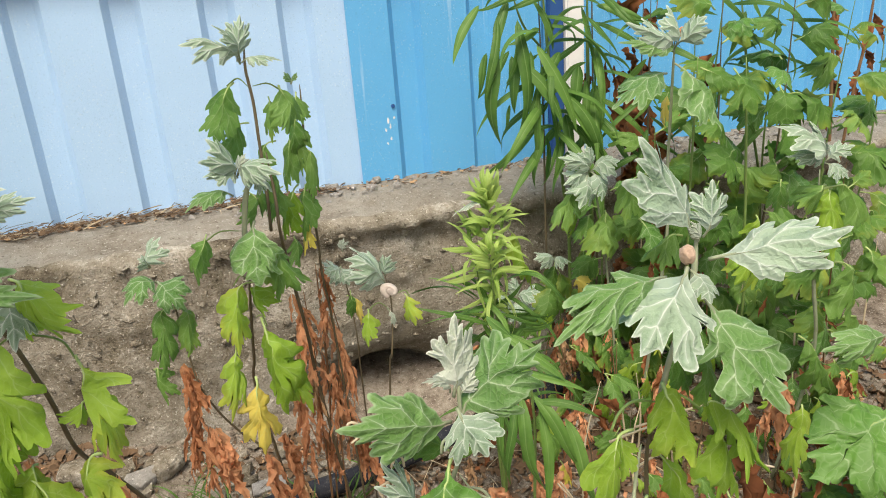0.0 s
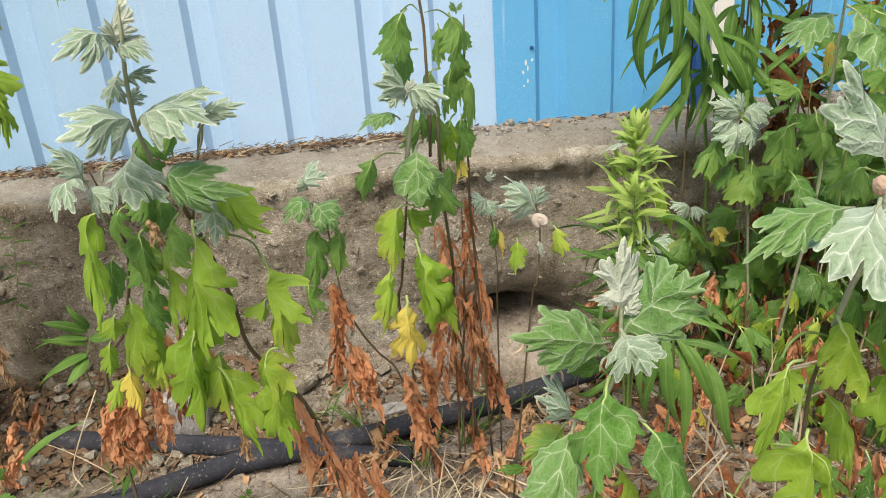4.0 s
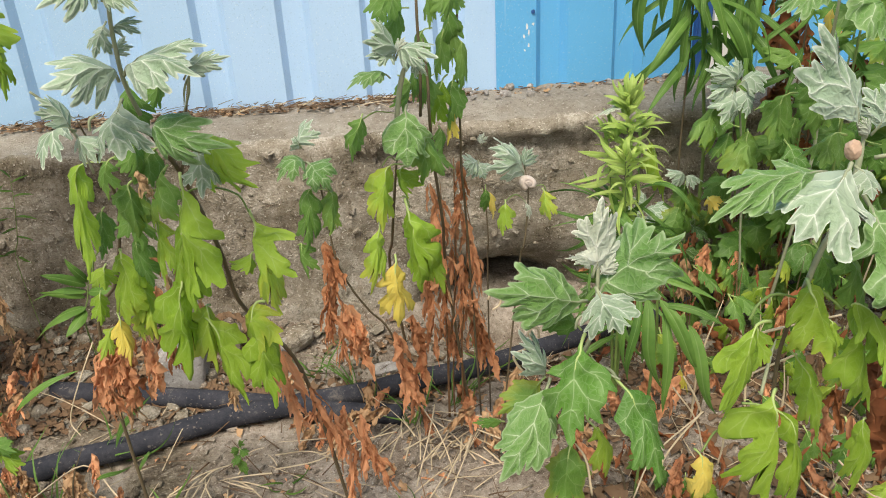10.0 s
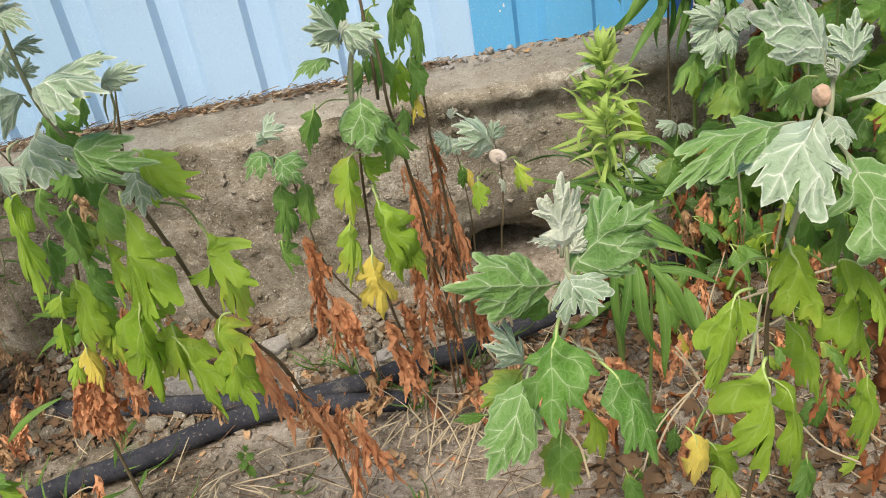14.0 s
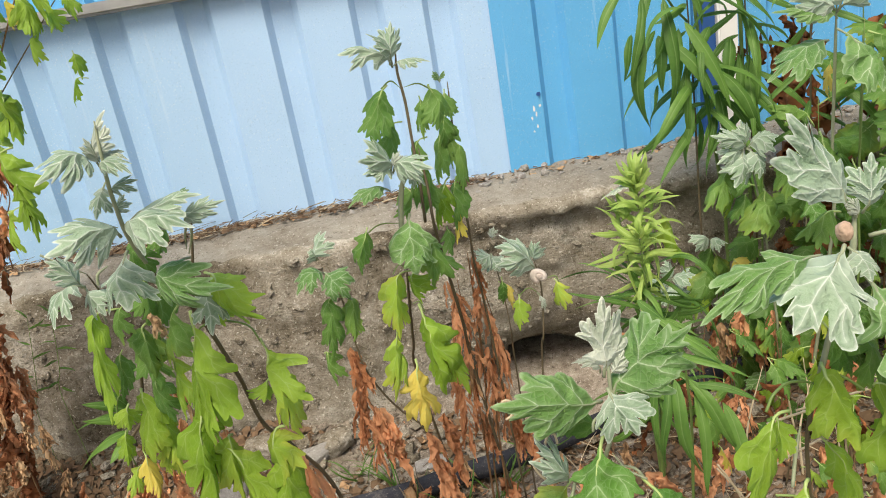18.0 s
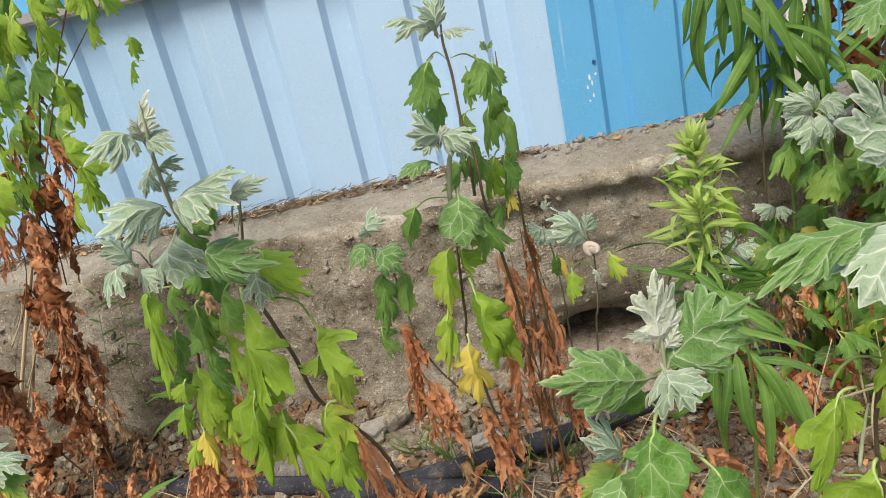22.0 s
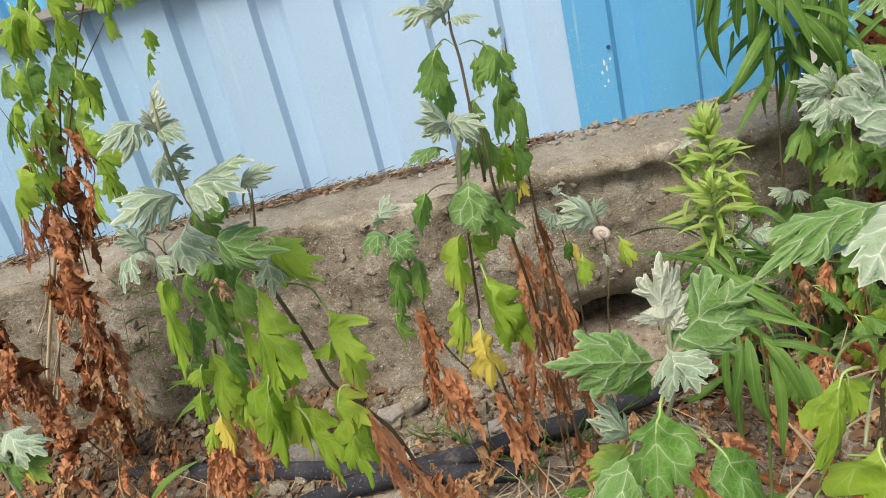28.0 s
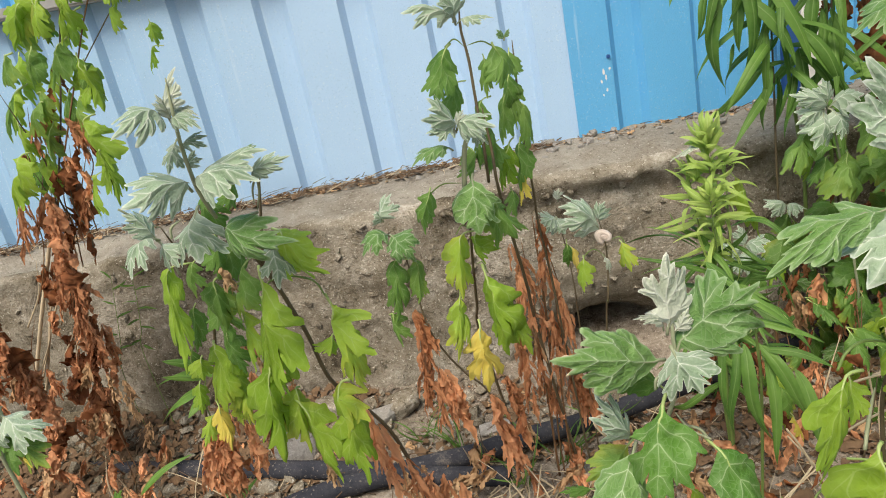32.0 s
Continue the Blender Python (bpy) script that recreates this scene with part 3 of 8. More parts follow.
def foundation():
    us = [-4 + 0.1 * k for k in range(25)] + [-1.5 + 0.012 * k for k in range(251)] + [1.6 + 0.1 * k for k in range(25)]
    front = [-0.12 + 0.0125 * k for k in range(36)]
    rows_ = []
    for u in us:
        edge = 0.010 * fb(u * 7, 1, 4) + 0.006 * fb(u * 30, 1, 4)
        col = [Vector((u, wall_front(u, z), z + (0 if z < 0.3 else edge))) for z in front]
        top = col[-1]
        worn = 0.012 + 0.03 * max(0.0, min(1.0, (-u - 0.05) / 0.3))
        for k in range(1, 19):
            t = k / 18
            y = top.y + (FENCE_Y + 0.06 - top.y) * t
            z = top.z + (CAP_Z + 0.004 - top.z) * min(1.0, t * 4) ** 0.6 - worn * 0.4 * max(0.0, 1 - 3 * t) * t * 6
            z += 0.004 * fb(u * 18, y * 18, 5) + 0.002 * fb(u * 60, y * 60, 5)
            col.append(Vector((u, y, z)))
        col.append(Vector((u, FENCE_Y + 0.06, -0.12)))
        rows_.append(col)
    n = len(rows_[0])
    verts = [p for c in rows_ for p in c]
    faces = [(i * n + j, (i + 1) * n + j, (i + 1) * n + j + 1, i * n + j + 1) for i in range(len(us) - 1) for j in range(n - 1)]
    me = mesh_from("foundation_wall", verts, faces, M_CONCRETE)
    me.materials.append(M_CAP)
    for poly in me.polygons:
        j = poly.index % (n - 1)
        poly.material_index = 1 if 36 <= j < n - 2 else 0
    return tagged(new("foundation_wall", me), "rough weathered concrete strip foundation with a worn edge", "foundation", kind="structure")


foundation()

GROOVES = [-0.410 - 0.132 * k for k in range(17, 0, -1)] + [-0.410, -0.278, -0.146, -0.014, 0.101] + [0.2734 + 0.132 * k for k in range(18)]


def sheet(name, x0, x1, z0, z1, material, y, label, parent):
    """A trapezoid-profiled steel sheet, narrow grooves pressed back, with real thickness."""
    prof = [(x0, 0.0)]
    for g in GROOVES:
        for dx, dy in ((0.0, 0.0), (0.010, 0.013), (0.043, 0.013), (0.054, 0.0)):
            if x0 < g + dx < x1:
                prof.append((g + dx, dy))
    prof.append((x1, 0.0))
    fine = []
    for (xa, ya), (xb, yb) in zip(prof, prof[1:]):
        fine.append((xa, ya))
    fine.append(prof[-1])
    zs = [z0 + (z1 - z0) * j / 14 for j in range(15)]
    verts, faces = [], []
    for back in (0.0, 0.0007):
        for z in zs:
            for px_, py_ in fine:
                verts.append((px_, y + py_ + back + 0.0012 * math.sin(px_ * 7 + z * 9), z))
    n, m = len(fine), len(zs)
    for b in (0, 1):
        for j in range(m - 1):
            for i in range(n - 1):
                a = b * n * m + j * n + i
                q = (a, a + 1, a + n + 1, a + n)
                faces.append(q if b == 0 else q[::-1])
    o = n * m
    for i in range(n - 1):
        faces.append((i, i + o, i + 1 + o, i + 1))
        a = (m - 1) * n + i
        faces.append((a, a + 1, a + 1 + o, a + o))
    for j in range(m - 1):
        a, b = j * n, j * n + n - 1
        faces.append((a, a + n, a + n + o, a + o))
        faces.append((b, b + o, b + n + o, b + n))
    return part_mesh(name, mesh_from(name, verts, faces, material, smooth=False), parent, label)


fence = tagged(new("fence"), "profiled steel sheet fence, pale and deeper blue panels, on a concrete strip", "fence", kind="structure")
sheet("panel", -2.6, 0.214, CAP_Z + 0.001, 0.702, M_PALE, FENCE_Y, "pale blue sheet, darker towards the left", fence)
sheet("panel", 0.205, 0.565, CAP_Z + 0.004, 0.702, M_BLUE, FENCE_Y - 0.004, "deeper blue sheet with worn streaks", fence)
sheet("panel", 0.61, 2.6, CAP_Z + 0.004, 0.702, M_BLUE, FENCE_Y, "deeper blue sheet behind the plants", fence)
sheet("upper_panel", -2.6, 2.6, 0.712, 1.9, M_BLUE, FENCE_Y + 0.02, "blue sheet above the rail", fence)


def box_mesh(name, x0, x1, y0, y1, z0, z1, material, bevel=0.002):
    bm = bmesh.new()
    bmesh.ops.create_cube(bm, size=1, matrix=Matrix.LocRotScale(((x0 + x1) / 2, (y0 + y1) / 2, (z0 + z1) / 2), None, (x1 - x0, y1 - y0, z1 - z0)))
    bmesh.ops.bevel(bm, geom=bm.edges[:], offset=bevel, segments=2, affect="EDGES")
    me = bpy.data.meshes.new(name)
    bm.to_mesh(me)
    bm.free()
    me.materials.append(material)
    return me


part_mesh("rail", box_mesh("rail", -2.6, 2.6, FENCE_Y - 0.026, FENCE_Y + 0.03, 0.698, 0.716, M_RAIL, 0.004), fence, "weathered grey metal rail")
part_mesh("post", box_mesh("post", 0.572, 0.606, FENCE_Y - 0.03, FENCE_Y + 0.01, 0.31, 0.698, M_WHITE, 0.003), fence, "white painted post")
part_mesh("edge_strip", box_mesh("edge_strip", 0.545, 0.571, FENCE_Y - 0.022, FENCE_Y - 0.006, CAP_Z + 0.004, 0.698, M_DARKBLUE), fence, "dark blue edge strip")
for x, z in ((0.268, 0.46),):
    bm = bmesh.new()
    bmesh.ops.create_cone(bm, cap_ends=True, segments=8, radius1=0.004, radius2=0.003, depth=0.004, matrix=Matrix.Translation((x, FENCE_Y - 0.005, z)) @ pose(0, 0, 0, 90))
    me = bpy.data.meshes.new("screw")
    bm.to_mesh(me)
    bm.free()
    me.materials.append(M_DARKBLUE)
    part_mesh("screw", me, fence)


# bare scratches in the blue paint
for k, (x, z, h) in enumerate(((0.2575, 0.4374, 0.0119), (0.2607, 0.4275, 0.0102), (0.2525, 0.4219, 0.0068), (0.2606, 0.4070, 0.0076), (0.2538, 0.3991, 0.0042), (0.2682, 0.4405, 0.0051))):
    rnd = random.Random(k)
    ring = [(x + 0.0018 * math.cos(a) * rnd.uniform(0.5, 1.2), z + h * 0.5 * math.sin(a) * rnd.uniform(0.7, 1.1)) for a in [math.tau * j / 9 for j in range(9)]]
    verts = [(px_, FENCE_Y - d, pz_) for d in (0.0038, 0.0052) for px_, pz_ in ring]
    faces = [tuple(range(17, 8, -1))] + [(j, (j + 1) % 9, 9 + (j + 1) % 9, 9 + j) for j in range(9)]
    part_mesh("scratch", mesh_from("scratch", verts, faces, M_WHITE, smooth=False), fence, "bare whitish scratch in the blue paint")

# ---- pipes ----
def pipe(points, r, label):
    v, f = tube(smooth_line(points, 10), r, r, 16)
    ob = thing("irrigation_pipe", label, "pipe", points[0], "irrigation pipes")
    me = mesh_from("tube", v, f, M_PIPE)
    part_mesh("tube", me, ob)
    return ob


pipe([(-0.858, 1.047, 0.012), (-0.670, 0.991, 0.012), (-0.581, 0.964, 0.012), (-0.495, 0.942, 0.012), (-0.411, 0.918, 0.012), (-0.329, 0.894, 0.012), (-0.249, 0.870, 0.012), (-0.171, 0.843, 0.012), (-0.096, 0.815, 0.012), (-0.014, 0.793, 0.012)], 0.0138, "cut length of black polyethylene irrigation pipe lying on soil")
pipe([(-0.567, 0.733, 0.014), (-0.489, 0.758, 0.014), (-0.436, 0.777, 0.014), (-0.378, 0.788, 0.014), (-0.326, 0.803, 0.014), (-0.279, 0.821, 0.014), (-0.222, 0.833, 0.014), (-0.171, 0.839, 0.014), (-0.118, 0.845, 0.014), (-0.057, 0.851, 0.014), (-0.002, 0.864, 0.014), (0.063, 0.874, 0.014), (0.122, 0.885, 0.014), (0.411, 0.970, 0.016), (0.595, 1.006, 0.016), (0.779, 1.051, 0.016)], 0.0146, "black polyethylene irrigation pipe lying across the bed")


# ---- plants ----
p = thing("wilted_chrysanthemum", "tall wilted chrysanthemum, silvery tips, limp green and dry brown leaves", "plant", (-0.078, 0.620, 0.000))
stem(p, "dark", [(-0.178, 0.475, 0.518), (-0.177, 0.485, 0.503), (-0.170, 0.530, 0.453), (-0.157, 0.550, 0.381), (-0.153, 0.570, 0.322), (-0.134, 0.585, 0.280), (-0.108, 0.600, 0.207), (-0.078, 0.620, -0.012)], 0.0025, 0.0029)
stem(p, "dark", [(-0.146, 0.510, 0.532), (-0.158, 0.520, 0.492), (-0.170, 0.530, 0.451)], 0.0015, 0.0020)
stem(p, "dark", [(-0.212, 0.470, 0.513), (-0.214, 0.500, 0.472), (-0.220, 0.530, 0.429), (-0.245, 0.560, 0.358), (-0.281, 0.585, 0.281), (-0.281, 0.600, -0.012)], 0.0015, 0.0026)
stem(p, "grey", [(-0.212, 0.470, 0.513), (-0.222, 0.460, 0.526), (-0.229, 0.455, 0.535)], 0.0010, 0.0010)
leaf(p, "rust", (-0.133, 0.580, 0.290), (-0.126, 0.570, 0.221), 0.018)
leaf(p, "rust", (-0.128, 0.590, 0.259), (-0.119, 0.580, 0.184), 0.021)
leaf(p, "rust", (-0.270, 0.570, 0.296), (-0.281, 0.560, 0.248), 0.024)
leaf(p, "rust", (-0.269, 0.570, 0.289), (-0.249, 0.550, 0.254), 0.026)
leaf(p, "rust", (-0.281, 0.570, 0.286), (-0.274, 0.560, 0.233), 0.026)
leaf(p, "rust", (-0.214, 0.551, 0.385), (-0.203, 0.552, 0.362), 0.010)
leaf(p, "rust", (-0.212, 0.551, 0.355), (-0.211, 0.548, 0.323), 0.012)
leaf(p, "rust", (-0.212, 0.561, 0.343), (-0.210, 0.561, 0.303), 0.009)
leaf(p, "rust", (-0.213, 0.558, 0.314), (-0.217, 0.559, 0.269), 0.015)
leaf(p, "tan", (-0.188, 0.550, 0.395), (-0.185, 0.545, 0.372), 0.007)
leaf(p, "tan", (-0.194, 0.550, 0.381), (-0.190, 0.547, 0.360), 0.008)
leaf(p, "tan", (-0.203, 0.550, 0.368), (-0.201, 0.552, 0.345), 0.007)
leaf(p, "rust", (-0.106, 0.574, 0.226), (-0.086, 0.577, 0.159), 0.014)
leaf(p, "rust", (-0.089, 0.581, 0.191), (-0.075, 0.576, 0.136), 0.016)
leaf(p, "rust", (-0.076, 0.604, 0.179), (-0.080, 0.604, 0.117), 0.018)
leaf(p, "rust", (-0.071, 0.592, 0.132), (-0.078, 0.586, 0.070), 0.019)
leaf(p, "rust", (-0.062, 0.599, 0.170), (-0.056, 0.595, 0.108), 0.020)
leaf(p, "rust", (-0.057, 0.596, 0.136), (-0.037, 0.586, 0.086), 0.017)
leaf(p, "tan", (-0.276, 0.568, 0.294), (-0.276, 0.569, 0.241), 0.014)
leaf(p, "tan", (-0.266, 0.562, 0.265), (-0.260, 0.565, 0.220), 0.015)
stem(p, "grey", [(-0.163, 0.430, 0.612), (-0.165, 0.430, 0.591), (-0.170, 0.440, 0.569), (-0.174, 0.455, 0.538), (-0.173, 0.470, 0.513)], 0.0013, 0.0020)
stem(p, "grey", [(-0.166, 0.480, 0.494), (-0.158, 0.470, 0.504), (-0.147, 0.460, 0.513), (-0.140, 0.455, 0.515)], 0.0012, 0.0012)
stem(p, "grey", [(-0.191, 0.455, 0.520), (-0.197, 0.450, 0.517), (-0.199, 0.450, 0.510)], 0.0012, 0.0012)
stem(p, "grey", [(-0.153, 0.500, 0.505), (-0.145, 0.490, 0.520), (-0.141, 0.480, 0.532)], 0.0011, 0.0011)
stem(p, "grey", [(-0.215, 0.455, 0.517), (-0.210, 0.460, 0.502), (-0.210, 0.470, 0.477)], 0.0011, 0.0011)
leaf(p, "tan", (-0.193, 0.500, 0.470), (-0.187, 0.500, 0.448), 0.011)
leaf(p, "rust", (-0.249, 0.570, 0.308), (-0.272, 0.560, 0.265), 0.023)
leaf(p, "rust", (-0.242, 0.580, 0.294), (-0.237, 0.570, 0.250), 0.023)
leaf(p, "white", (-0.172, 0.440, 0.585), (-0.157, 0.435, 0.616), 0.017)
leaf(p, "white", (-0.170, 0.440, 0.586), (-0.172, 0.430, 0.604), 0.011)
leaf(p, "silver", (-0.176, 0.440, 0.583), (-0.192, 0.400, 0.586), 0.021, bow=.35)
leaf(p, "silver", (-0.171, 0.440, 0.585), (-0.149, 0.420, 0.580), 0.012, bow=.25)
leaf(p, "white", (-0.170, 0.440, 0.590), (-0.151, 0.430, 0.587), 0.009)
leaf(p, "silver", (-0.173, 0.445, 0.566), (-0.153, 0.440, 0.573), 0.012)
leaf(p, "silver", (-0.172, 0.440, 0.541), (-0.199, 0.400, 0.547), 0.027, bow=.3)
leaf(p, "silver", (-0.169, 0.440, 0.544), (-0.121, 0.410, 0.547), 0.026, bow=.25)
leaf(p, "silver", (-0.168, 0.450, 0.547), (-0.120, 0.440, 0.557), 0.019, bow=.2)
leaf(p, "silver", (-0.139, 0.455, 0.536), (-0.109, 0.450, 0.548), 0.013, bow=.25)
leaf(p, "grey", (-0.161, 0.460, 0.508), (-0.116, 0.430, 0.498), 0.030, bow=.42)
leaf(p, "silver", (-0.179, 0.460, 0.526), (-0.178, 0.430, 0.496), 0.037, bow=.15, curl=.7)
leaf(p, "silver", (-0.209, 0.450, 0.510), (-0.220, 0.440, 0.535), 0.016)
leaf(p, "silver", (-0.207, 0.450, 0.511), (-0.219, 0.420, 0.499), 0.019, bow=.3)
leaf(p, "silver", (-0.209, 0.455, 0.507), (-0.196, 0.440, 0.493), 0.018, bow=.2)
leaf(p, "silver", (-0.146, 0.490, 0.487), (-0.144, 0.470, 0.454), 0.023)
leaf(p, "silver", (-0.149, 0.490, 0.484), (-0.135, 0.480, 0.463), 0.016)
leaf(p, "silver", (-0.174, 0.450, 0.551), (-0.166, 0.450, 0.564), 0.012)
leaf(p, "grey", (-0.140, 0.460, 0.552), (-0.129, 0.455, 0.558), 0.009)
leaf(p, "silver", (-0.175, 0.450, 0.573), (-0.183, 0.440, 0.555), 0.014)
stem(p, "grey", [(-0.145, 0.470, 0.517), (-0.140, 0.460, 0.531), (-0.131, 0.455, 0.544)], 0.0010, 0.0010)
stem(p, "grey", [(-0.176, 0.450, 0.544), (-0.188, 0.445, 0.551), (-0.196, 0.440, 0.540)], 0.0010, 0.0010)
leaf(p, "rust", (-0.254, 0.530, 0.315), (-0.271, 0.530, 0.271), 0.025)
leaf(p, "rust", (-0.242, 0.530, 0.307), (-0.242, 0.530, 0.259), 0.027)
leaf(p, "rust", (-0.226, 0.540, 0.302), (-0.227, 0.540, 0.266), 0.022)
leaf(p, "tan", (-0.175, 0.540, 0.368), (-0.181, 0.540, 0.342), 0.010)
leaf(p, "rust", (-0.179, 0.550, 0.336), (-0.190, 0.550, 0.298), 0.018)
leaf(p, "tan", (-0.164, 0.530, 0.271), (-0.162, 0.530, 0.240), 0.015)
leaf(p, "fresh", (-0.178, 0.482, 0.533), (-0.184, 0.475, 0.501), 0.025)
leaf(p, "fresh", (-0.160, 0.488, 0.533), (-0.168, 0.482, 0.512), 0.018)
leaf(p, "fresh", (-0.174, 0.492, 0.518), (-0.194, 0.485, 0.487), 0.022)
leaf(p, "limp", (-0.144, 0.497, 0.491), (-0.109, 0.472, 0.456), 0.034, bow=.3)
leaf(p, "limp", (-0.144, 0.503, 0.475), (-0.140, 0.490, 0.450), 0.026)
leaf(p, "limp", (-0.222, 0.492, 0.488), (-0.235, 0.485, 0.394), 0.023, bow=.02)
leaf(p, "fresh", (-0.205, 0.489, 0.484), (-0.209, 0.480, 0.455), 0.018)
leaf(p, "fresh", (-0.200, 0.497, 0.466), (-0.197, 0.490, 0.420), 0.030)
leaf(p, "fresh", (-0.193, 0.503, 0.456), (-0.198, 0.490, 0.407), 0.035)
leaf(p, "fresh", (-0.174, 0.508, 0.468), (-0.187, 0.500, 0.423), 0.033)
leaf(p, "fresh", (-0.176, 0.512, 0.481), (-0.197, 0.505, 0.456), 0.027)
leaf(p, "fresh", (-0.208, 0.513, 0.416), (-0.201, 0.508, 0.372), 0.023)
leaf(p, "limp", (-0.160, 0.490, 0.469), (-0.166, 0.468, 0.366), 0.040, bow=.03)
leaf(p, "limp", (-0.165, 0.494, 0.443), (-0.175, 0.482, 0.377), 0.030, bow=.02)
leaf(p, "lime", (-0.169, 0.488, 0.397), (-0.177, 0.474, 0.310), 0.044, bow=.03)
leaf(p, "lime", (-0.164, 0.499, 0.356), (-0.145, 0.480, 0.277), 0.035, bow=.03)
leaf(p, "lime", (-0.169, 0.505, 0.366), (-0.164, 0.490, 0.301), 0.031)
stem(p, "green", [(-0.171, 0.510, 0.437), (-0.159, 0.505, 0.448), (-0.142, 0.500, 0.450), (-0.126, 0.497, 0.444), (-0.120, 0.495, 0.431)], 0.0012, 0.0010)
leaf(p, "limp", (-0.119, 0.495, 0.434), (-0.118, 0.484, 0.369), 0.042, bow=.04)
leaf(p, "limp", (-0.112, 0.508, 0.407), (-0.109, 0.502, 0.339), 0.026, bow=.03)
leaf(p, "limp", (-0.124, 0.500, 0.399), (-0.128, 0.490, 0.386), 0.025)
leaf(p, "lime", (-0.129, 0.500, 0.363), (-0.130, 0.484, 0.314), 0.040, bow=.03)
leaf(p, "lime", (-0.123, 0.497, 0.340), (-0.120, 0.480, 0.273), 0.034, bow=.03)
leaf(p, "lime", (-0.137, 0.505, 0.317), (-0.138, 0.495, 0.280), 0.030)
leaf(p, "lime", (-0.219, 0.515, 0.408), (-0.224, 0.500, 0.343), 0.034, bow=.04)
leaf(p, "lime", (-0.216, 0.518, 0.390), (-0.207, 0.505, 0.330), 0.029, bow=.03)
leaf(p, "lime", (-0.235, 0.517, 0.393), (-0.235, 0.510, 0.374), 0.026)
stem(p, "green", [(-0.243, 0.530, 0.368), (-0.248, 0.525, 0.378), (-0.243, 0.520, 0.395), (-0.228, 0.515, 0.412)], 0.0009, 0.0009)
leaf(p, "lime", (-0.244, 0.518, 0.371), (-0.248, 0.510, 0.342), 0.016)
leaf(p, "yellow", (-0.232, 0.514, 0.352), (-0.230, 0.505, 0.308), 0.017, bow=.04)
leaf(p, "lime", (-0.220, 0.519, 0.343), (-0.218, 0.512, 0.325), 0.014)
leaf(p, "limp", (-0.242, 0.519, 0.341), (-0.254, 0.510, 0.312), 0.017)
leaf(p, "yellow", (-0.191, 0.515, 0.476), (-0.194, 0.512, 0.462), 0.009)
leaf(p, "limp", (-0.185, 0.505, 0.435), (-0.191, 0.500, 0.375), 0.021, bow=.03)
leaf(p, "limp", (-0.165, 0.503, 0.417), (-0.169, 0.495, 0.352), 0.024, bow=.03)
leaf(p, "fresh", (-0.190, 0.507, 0.495), (-0.198, 0.500, 0.459), 0.025)
leaf(p, "fresh", (-0.226, 0.512, 0.441), (-0.232, 0.505, 0.401), 0.019)
leaf(p, "lime", (-0.216, 0.522, 0.367), (-0.214, 0.515, 0.322), 0.020)
leaf(p, "rust", (-0.201, 0.535, 0.350), (-0.205, 0.530, 0.315), 0.010)
leaf(p, "rust", (-0.242, 0.530, 0.307), (-0.255, 0.525, 0.278), 0.019)

p = thing("chrysanthemum_seedling", "small drooping chrysanthemum with a silvery tip and dry brown lower leaves", "plant", (0.003, 0.820, 0.000))
stem(p, "dark", [(-0.090, 0.775, 0.383), (-0.084, 0.775, 0.356), (-0.080, 0.775, 0.308), (-0.075, 0.775, 0.254), (-0.060, 0.780, 0.211), (-0.043, 0.790, 0.176), (-0.017, 0.800, 0.128), (0.003, 0.820, -0.012)], 0.0014, 0.0022)
leaf(p, "rust", (-0.089, 0.775, 0.283), (-0.076, 0.760, 0.225), 0.026)
leaf(p, "rust", (-0.086, 0.775, 0.244), (-0.094, 0.753, 0.165), 0.023)
leaf(p, "rust", (-0.073, 0.778, 0.202), (-0.059, 0.764, 0.122), 0.029)
leaf(p, "rust", (-0.080, 0.778, 0.221), (-0.099, 0.784, 0.168), 0.021)
leaf(p, "rust", (-0.077, 0.776, 0.191), (-0.080, 0.760, 0.129), 0.020)
leaf(p, "rust", (-0.070, 0.775, 0.200), (-0.048, 0.770, 0.130), 0.031)
leaf(p, "silver", (-0.099, 0.775, 0.393), (-0.083, 0.770, 0.424), 0.028)
leaf(p, "silver", (-0.101, 0.775, 0.392), (-0.108, 0.770, 0.406), 0.016)
leaf(p, "grey", (-0.095, 0.775, 0.376), (-0.126, 0.750, 0.366), 0.031, bow=.45)
leaf(p, "grey", (-0.095, 0.775, 0.377), (-0.069, 0.750, 0.350), 0.037, bow=.45)
leaf(p, "fresh", (-0.098, 0.775, 0.359), (-0.109, 0.765, 0.274), 0.034)
leaf(p, "fresh", (-0.074, 0.775, 0.352), (-0.078, 0.765, 0.288), 0.028)
leaf(p, "fresh", (-0.109, 0.780, 0.285), (-0.109, 0.770, 0.238), 0.029)

p = thing("tall_chrysanthemum", "tall thin chrysanthemum with limp green leaves and one yellow leaf", "plant", (0.080, 0.800, 0.000))
stem(p, "dark", [(0.021, 0.620, 0.613), (0.019, 0.620, 0.591), (0.021, 0.620, 0.567), (0.021, 0.620, 0.532), (0.021, 0.620, 0.494), (0.020, 0.630, 0.456)], 0.0016, 0.0022)
stem(p, "dark", [(0.025, 0.620, 0.525), (0.027, 0.620, 0.489), (0.027, 0.620, 0.453), (0.033, 0.660, 0.401), (0.042, 0.690, 0.326), (0.050, 0.740, 0.237), (0.080, 0.800, -0.012)], 0.0018, 0.0028)
stem(p, "grey", [(0.011, 0.600, 0.517), (0.003, 0.605, 0.492), (-0.002, 0.610, 0.462), (-0.004, 0.620, 0.428)], 0.0030, 0.0030)
